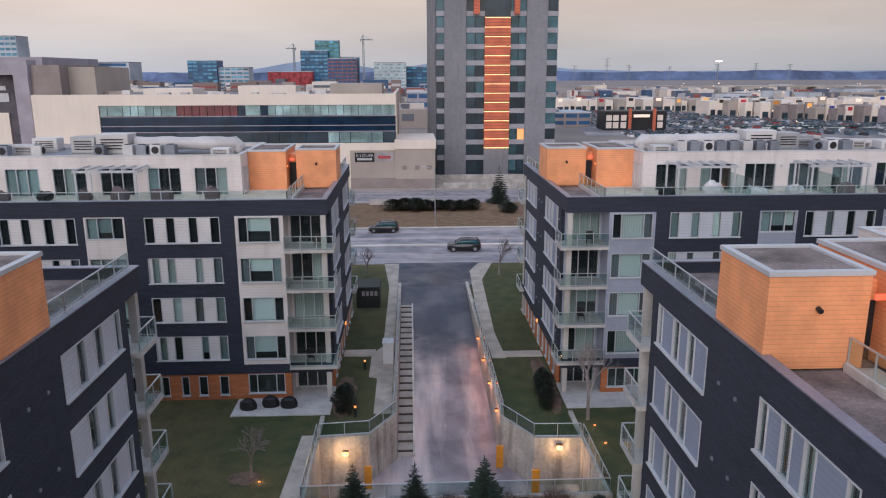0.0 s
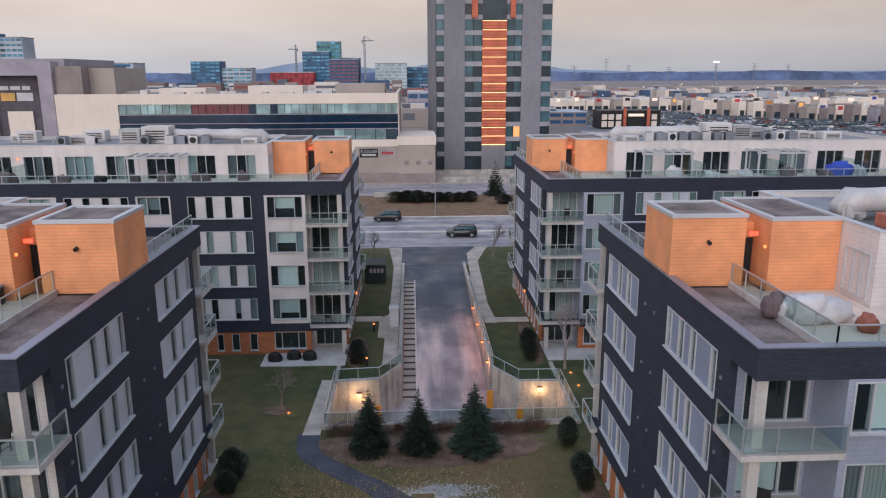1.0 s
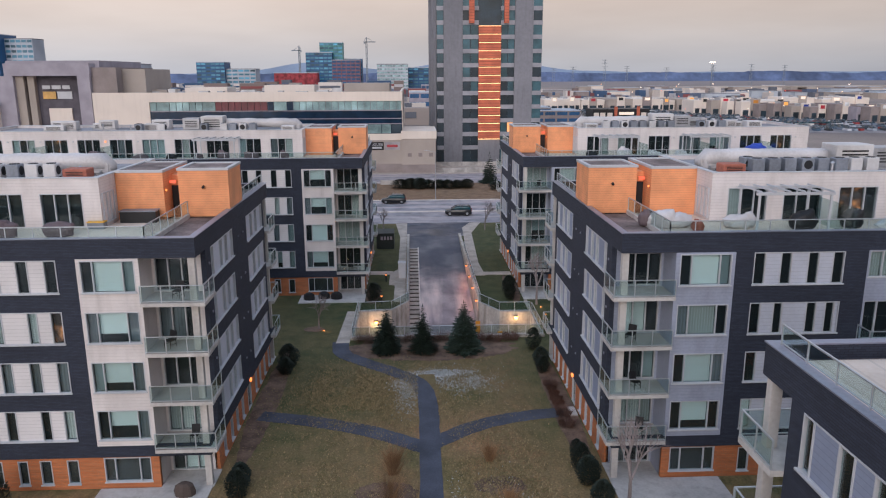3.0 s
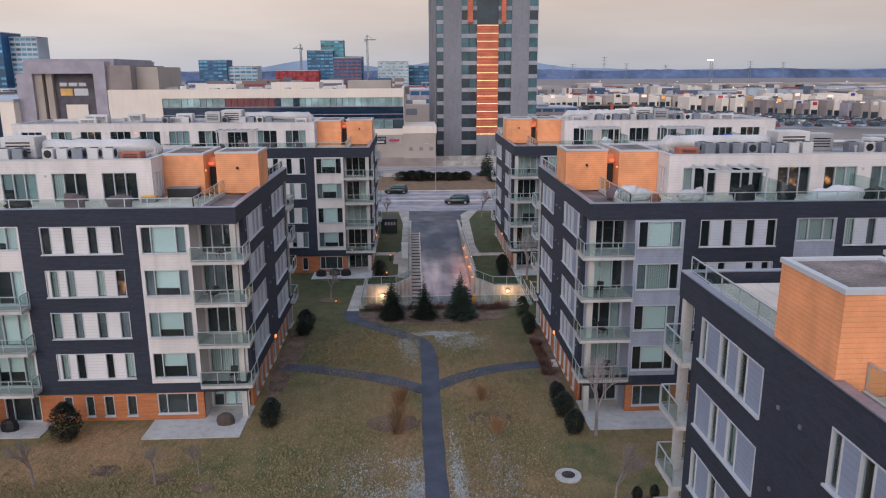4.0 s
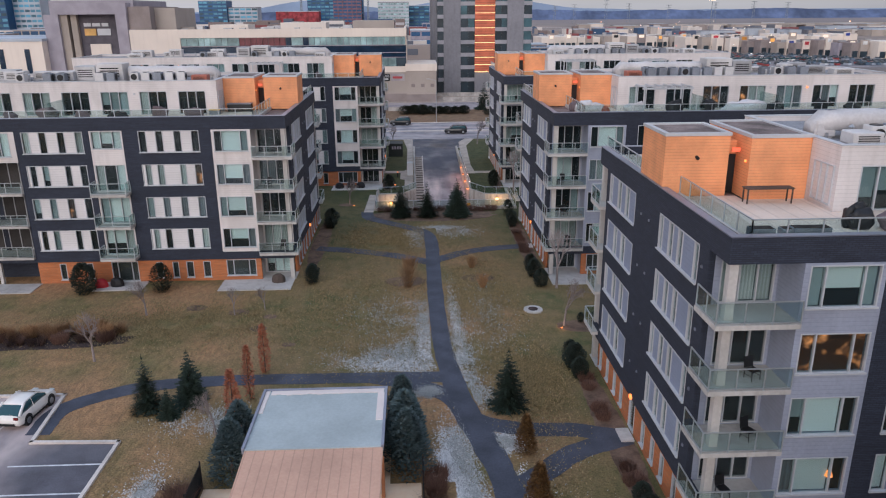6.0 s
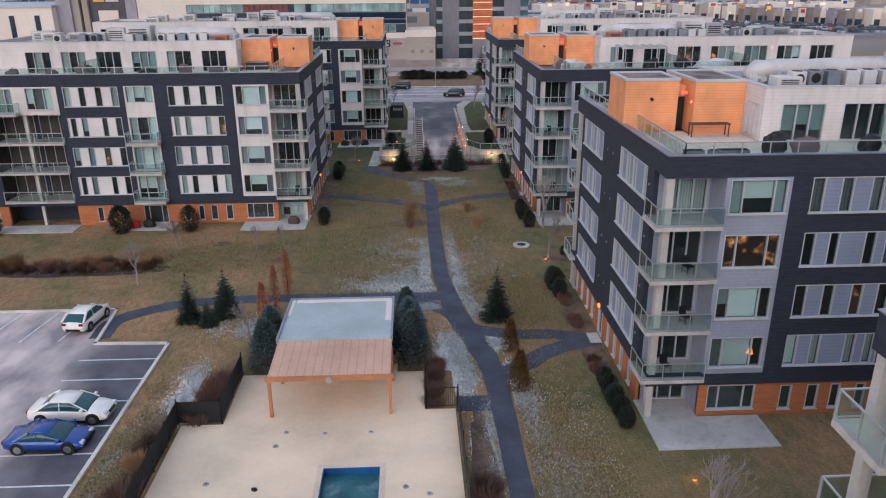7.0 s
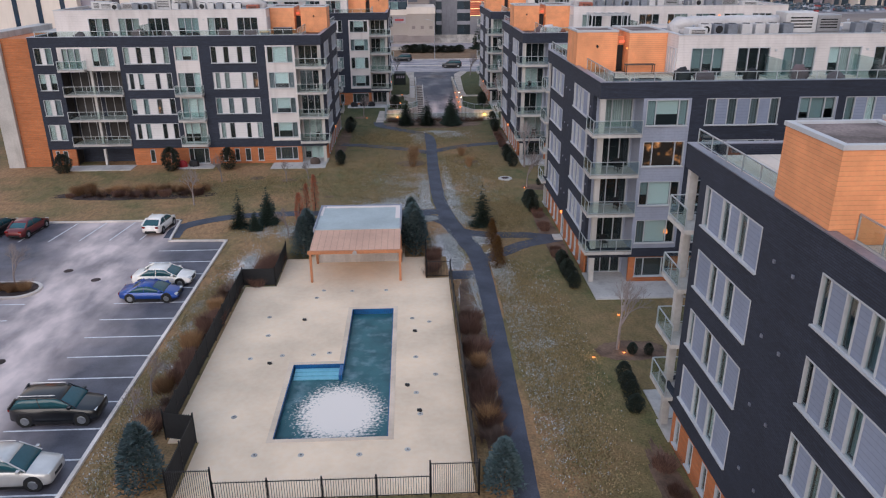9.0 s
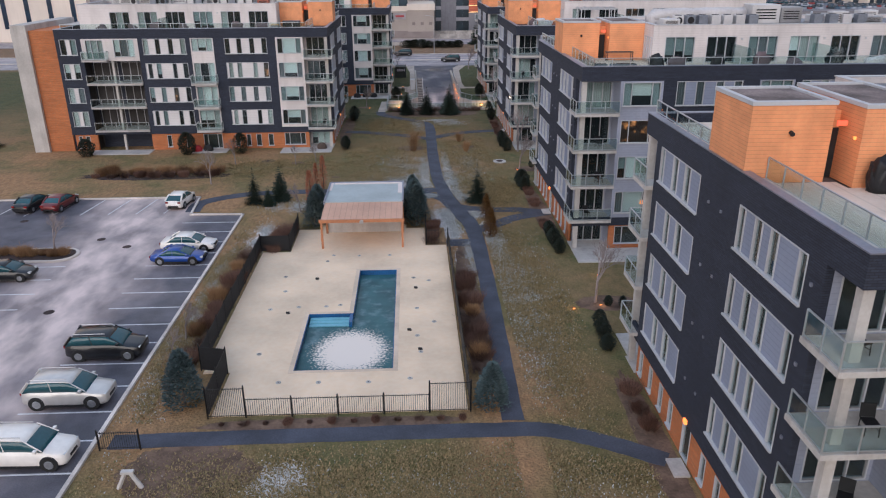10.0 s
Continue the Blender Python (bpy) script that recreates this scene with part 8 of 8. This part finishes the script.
def duct_run(pts, r, label):
    root = thing("roof_duct", pts[0], label, "duct", "roof ducts")
    q = [Vector(p) for p in pts]
    a, b = q[1], q[2]
    n = max(2, round((b - a).length / 0.7))
    rings = []
    for i in range(-1, n + 1):
        c = a + (b - a) * i / n
        w, h = r * prng.uniform(0.92, 1.08), r * prng.uniform(0.66, 0.8)
        k = 0.55 if i == -1 else 1.0
        rings.append([(c.x, c.y + w * k * math.copysign(abs(math.cos(t * 0.5236)) ** 0.6, math.cos(t * 0.5236)), c.z - (0.35 if i == -1 else 0) + h * k * math.copysign(abs(math.sin(t * 0.5236)) ** 0.6, math.sin(t * 0.5236))) for t in range(12)])
    bm = bmesh.new()
    loft(bm, rings)
    part("duct_body", bm, M_DUCT, root, "pale wrapped duct", smooth=True)
    bm = bmesh.new()
    bx(bm, a.x - r * 0.75, a.x + r * 0.75, a.y - r * 0.8, a.y + r * 0.8, RT, a.z + 0.05)
    bmesh.ops.bevel(bm, geom=bm.edges[:], offset=0.12, segments=2, affect="EDGES")
    part("duct_drop", bm, M_DUCT, root, "pale duct drop into the roof")
    for i, p in enumerate((q[0] * 0.7 + q[1] * 0.3, q[1] * 0.9 + q[0] * 0.1)):
        bm = bmesh.new()
        bx(bm, p.x - 0.06, p.x + 0.06, p.y - r, p.y + r, RT, p.z - r * 0.6)
        part("duct_leg", bm, M_METAL, root)
    return root


def unit_box(x, y, sx, sy, h, m, label, z=RT):
    root = thing("roof_unit", (x, y, z), label, "ventilation unit", "roof ventilation units")
    bm = bmesh.new()
    bx(bm, x - sx / 2, x + sx / 2, y - sy / 2, y + sy / 2, z + 0.15, z + h)
    bmesh.ops.bevel(bm, geom=bm.edges[:], offset=0.05, segments=1, affect="EDGES")
    part("housing", bm, m, root)
    bm = bmesh.new()
    bx(bm, x - sx / 2 - 0.05, x + sx / 2 + 0.05, y - sy / 2 - 0.05, y + sy / 2 + 0.05, z, z + 0.15)
    part("curb", bm, M_METAL, root)
    bm = bmesh.new()
    for k in range(4):
        bx(bm, x - sx * 0.35, x + sx * 0.35, y - sy / 2 - 0.03, y - sy / 2 + 0.01, z + h * (0.3 + 0.14 * k), z + h * (0.36 + 0.14 * k))
    part("louvre", bm, M_BLACK, root)
    return root


def heap(x, y, z, rx, ry, h, m, label, nm="covered_furniture", cat="furniture cover"):
    root = thing(nm, (x, y, z), label, cat, "covered terrace furniture")
    bm = bmesh.new()
    for k in range(3):
        ox, oy, sc = (0, 0, 1.0) if k == 0 else (rx * prng.uniform(-0.6, 0.6), ry * prng.uniform(-0.5, 0.5), prng.uniform(0.5, 0.75))
        made = bmesh.ops.create_icosphere(bm, subdivisions=3, radius=1.0)
        for v in made["verts"]:
            c = v.co.copy()
            q = 1 + 0.22 * noise.noise(c * 1.7 + Vector((x, y, k))) + 0.10 * noise.noise(c * 5 + Vector((y, x, k)))
            px = math.copysign(abs(c.x) ** 0.7, c.x) * rx * sc * q
            py = math.copysign(abs(c.y) ** 0.7, c.y) * ry * sc * q
            v.co = (x + ox + px, y + oy + py, z + max(0.0, (c.z * 0.62 + 0.45) * q) * h * (1.0 if k == 0 else prng.uniform(0.97, 1.03) * (0.75 + 0.2 * k)))
    part("cover", bm, m, root, smooth=True)
    return root


ac_dark = condenser_thing(M_COND, "dark grey air conditioner on the flat roof")
ac_dark.location = (22.0, 21.4, RT)
ac_white = condenser_thing(M_CONDW, "white air conditioner on the flat roof")
ac_white.location = (21.0, -18.6, RT)


def roof_plant(xf, side, ys, length, seed):
    g = random.Random(seed)
    U = lambda u: xf + side * u
    # stout duct with a plenum
    duct_run([(U(8.5), ys + 9.8, RT + 0.1), (U(8.5), ys + 9.8, RT + 0.85), (U(16.6), ys + 9.6, RT + 0.9)], 0.75, "stout pale duct along the flat roof")
    unit_box(U(18.2), ys + 9.4, 2.6, 2.0, 1.75, M_CONDW, "pale ventilation unit at the duct's end")
    unit_box(U(20.8), ys + 9.8, 2.0, 1.7, 1.5, M_METAL, "grey ventilation unit on the flat roof")
    unit_box(U(9.0), ys + 6.9, 1.5, 1.2, 0.75, M_REDB if seed % 2 else M_CONDW, "low roof curb beside the lift head")
    for k in range(12):
        u = 11.0 + k * 1.12 if k < 8 else 22.5 + (k - 8) * 1.3
        if g.random() < 0.85:
            copy_thing(ac_dark if g.random() < 0.7 else ac_white, pose(U(u), ys + 7.6 + g.uniform(-0.12, 0.12), RT, 0, 0, g.choice((0, 90, 180))))
    for k in range(7):
        unit_box(U(g.uniform(22, length - 5)), ys + g.uniform(8.0, 13.5), g.uniform(1.0, 2.4), g.uniform(0.9, 1.6), g.uniform(0.6, 1.2), g.choice((M_METAL, M_CONDW, M_DUCT)), "small pale ventilation unit on the flat roof")
    for k in range(5):
        x, y = U(g.uniform(9, length - 5)), ys + g.uniform(6.3, 14)
        v = thing("vent_stack", (x, y, RT), "thin metal vent stack on the flat roof", "vent", "roof vents")
        bm = bmesh.new()
        tube(bm, (x, y, RT), (x, y, RT + 0.7), 0.09, seg=8)
        part("stack", bm, M_METAL, v)
        bm = bmesh.new()
        tube(bm, (x, y, RT + 0.7), (x, y, RT + 0.82), 0.16, 0.05, 8)
        part("cowl", bm, M_METAL, v)
    # terrace: things under covers
    Z = ROOF + 0.09
    for k in range(7):
        u = 8.5 + k * 3.4 + g.uniform(-0.5, 0.5)
        if u > length - 4:
            break
        heap(U(u), ys + g.uniform(2.0, 3.6), Z, g.uniform(0.5, 1.0), g.uniform(0.4, 0.6), g.uniform(0.6, 1.0), g.choice((M_COVER, M_COVER, M_BLACK, M_TARP)), "covered terrace furniture behind the glass railing")


roof_plant(-13.1, -1, 13.3, 34.4, 1)
roof_plant(-6.2, -1, 53.2, 46.0, 2)
roof_plant(11.2, 1, 12.9, 36.0, 3)
roof_plant(11.2, 1, -25.8, 36.0, 4)
roof_plant(10.8, 1, -65.7, 36.0, 5)
roof_plant(11.5, 1, 53.0, 36.0, 6)
TZ = ROOF + 0.09
heap(15.4, 17.0, TZ, 1.3, 0.7, 0.9, M_TARP, "heap of furniture under a white tarpaulin")
heap(14.0, 17.6, TZ, 0.45, 0.4, 0.8, M_COVER, "dark covered barbecue on the terrace")
heap(16.6, 15.6, TZ, 0.35, 0.35, 0.6, M_REDB, "terracotta pot on the terrace", "terrace_pot", "pot")
heap(29.5, 14.8, TZ, 2.0, 0.7, 1.0, M_TARP, "heap of furniture under a white tarpaulin")
heap(39.0, 56.0, TZ, 1.3, 0.8, 1.2, M_TARPB, "furniture under a bright blue tarpaulin")
heap(28.5, -62.8, TZ, 1.1, 0.6, 1.1, M_TARPB, "furniture under a bright blue tarpaulin")
heap(15.7, -58.3, TZ, 0.55, 0.4, 1.15, M_BLACK, "black covered barbecue by the roof door")
heap(18.0, -23.2, TZ + 0.0, 0.6, 0.4, 0.9, M_BLACK, "black covered chair on the terrace")
for k, (x, y, sx, sy) in enumerate(((12.9, -24.7, 1.0, 0.55), (15.0, -24.7, 1.6, 0.55), (13.9, -24.8, 0.45, 0.45))):
    p = thing("planter_box", (x, y, TZ), "dark terrace planter box behind the railing", "planter", "terrace planters")
    bm = bmesh.new()
    bx(bm, x - sx / 2, x + sx / 2, y - sy / 2, y + sy / 2, TZ, TZ + 0.55)
    part("box", bm, M_COND, p)
    bm = bmesh.new()
    bx(bm, x - sx / 2 + 0.05, x + sx / 2 - 0.05, y - sy / 2 + 0.05, y + sy / 2 - 0.05, TZ + 0.55, TZ + 0.57)
    part("soil", bm, M_MULCH, p)
sb_ = thing("storage_box", (-18.6, 20.6, TZ), "long black storage box against the cedar wall", "storage box")
bm = bmesh.new()
bx(bm, -19.8, -17.5, 20.2, 21.0, TZ, TZ + 0.72)
part("box_body", bm, M_BLACK, sb_)
bm = bmesh.new()
bx(bm, -19.85, -17.45, 20.15, 21.05, TZ + 0.72, TZ + 0.8)
bmesh.ops.bevel(bm, geom=bm.edges[:], offset=0.03, segments=1, affect="EDGES")
part("lid", bm, M_COND, sb_, "grey lid")
yb = thing("terrace_bin", (-20.5, 18.6, TZ), "low dark bin with a yellow lid on the terrace", "bin")
bm = bmesh.new()
bx(bm, -21.1, -20.1, 18.3, 18.9, TZ, TZ + 0.4)
part("bin_body", bm, M_COND, yb)
bm = bmesh.new()
bx(bm, -21.12, -20.08, 18.28, 18.92, TZ + 0.4, TZ + 0.46)
part("lid", bm, surface("yellow_plastic", (0.75, 0.42, 0.06), 0.5), yb, "yellow lid")
rl = thing("reading_lamp", (17.2, -25.6, 4.2), "warm lamp glowing behind a ground-storey window", "lamp")
bm = bmesh.new()
tube(bm, (17.1, -25.58, 4.05), (17.1, -25.58, 4.35), 0.2, 0.1, 10)
part("shade", bm, M_LAMP, rl)
bm = bmesh.new()
tube(bm, (17.1, -25.58, 3.3), (17.1, -25.58, 4.05), 0.03, 0.02, 6)
part("stand", bm, M_BLACK, rl)
tb = thing("terrace_table", (16.0, -18.6, TZ), "dark slender table against the cedar wall", "table")
bm = bmesh.new()
bx(bm, 14.9, 17.3, -18.8, -18.2, TZ + 0.74, TZ + 0.8)
part("tabletop", bm, M_BARKD, tb)
for x in (14.95, 17.2):
    for y in (-18.78, -18.26):
        bm = bmesh.new()
        bx(bm, x, x + 0.06, y, y + 0.06, TZ, TZ + 0.74)
        part("leg", bm, M_BARKD, tb)
for k, (xf, ys) in enumerate(((20.0, 15.0), (20.5, 55.2), (-20.5, 55.4), (31.0, 55.2))):
    pg = thing("terrace_pergola", (xf, ys, TZ), "white steel pergola frame on the terrace", "pergola", "terrace pergolas")
    s = 1 if xf > 0 else -1
    for i in (0, 4.4):
        for j in (0, 2.6):
            bm = bmesh.new()
            bx(bm, xf + s * i - 0.06, xf + s * i + 0.06, ys + j - 0.06, ys + j + 0.06, TZ, TZ + 2.25)
            part("post", bm, M_TRIM, pg)
    for j in (0, 2.6):
        bm = bmesh.new()
        bx(bm, xf - s * 0.2, xf + s * 4.6, ys + j - 0.07, ys + j + 0.07, TZ + 2.25, TZ + 2.42)
        part("beam", bm, M_TRIM, pg)
    for i in range(6):
        bm = bmesh.new()
        bx(bm, xf + s * i * 0.88 - 0.04, xf + s * i * 0.88 + 0.04, ys - 0.2, ys + 2.8, TZ + 2.42, TZ + 2.52)
        part("slat", bm, M_TRIM, pg)
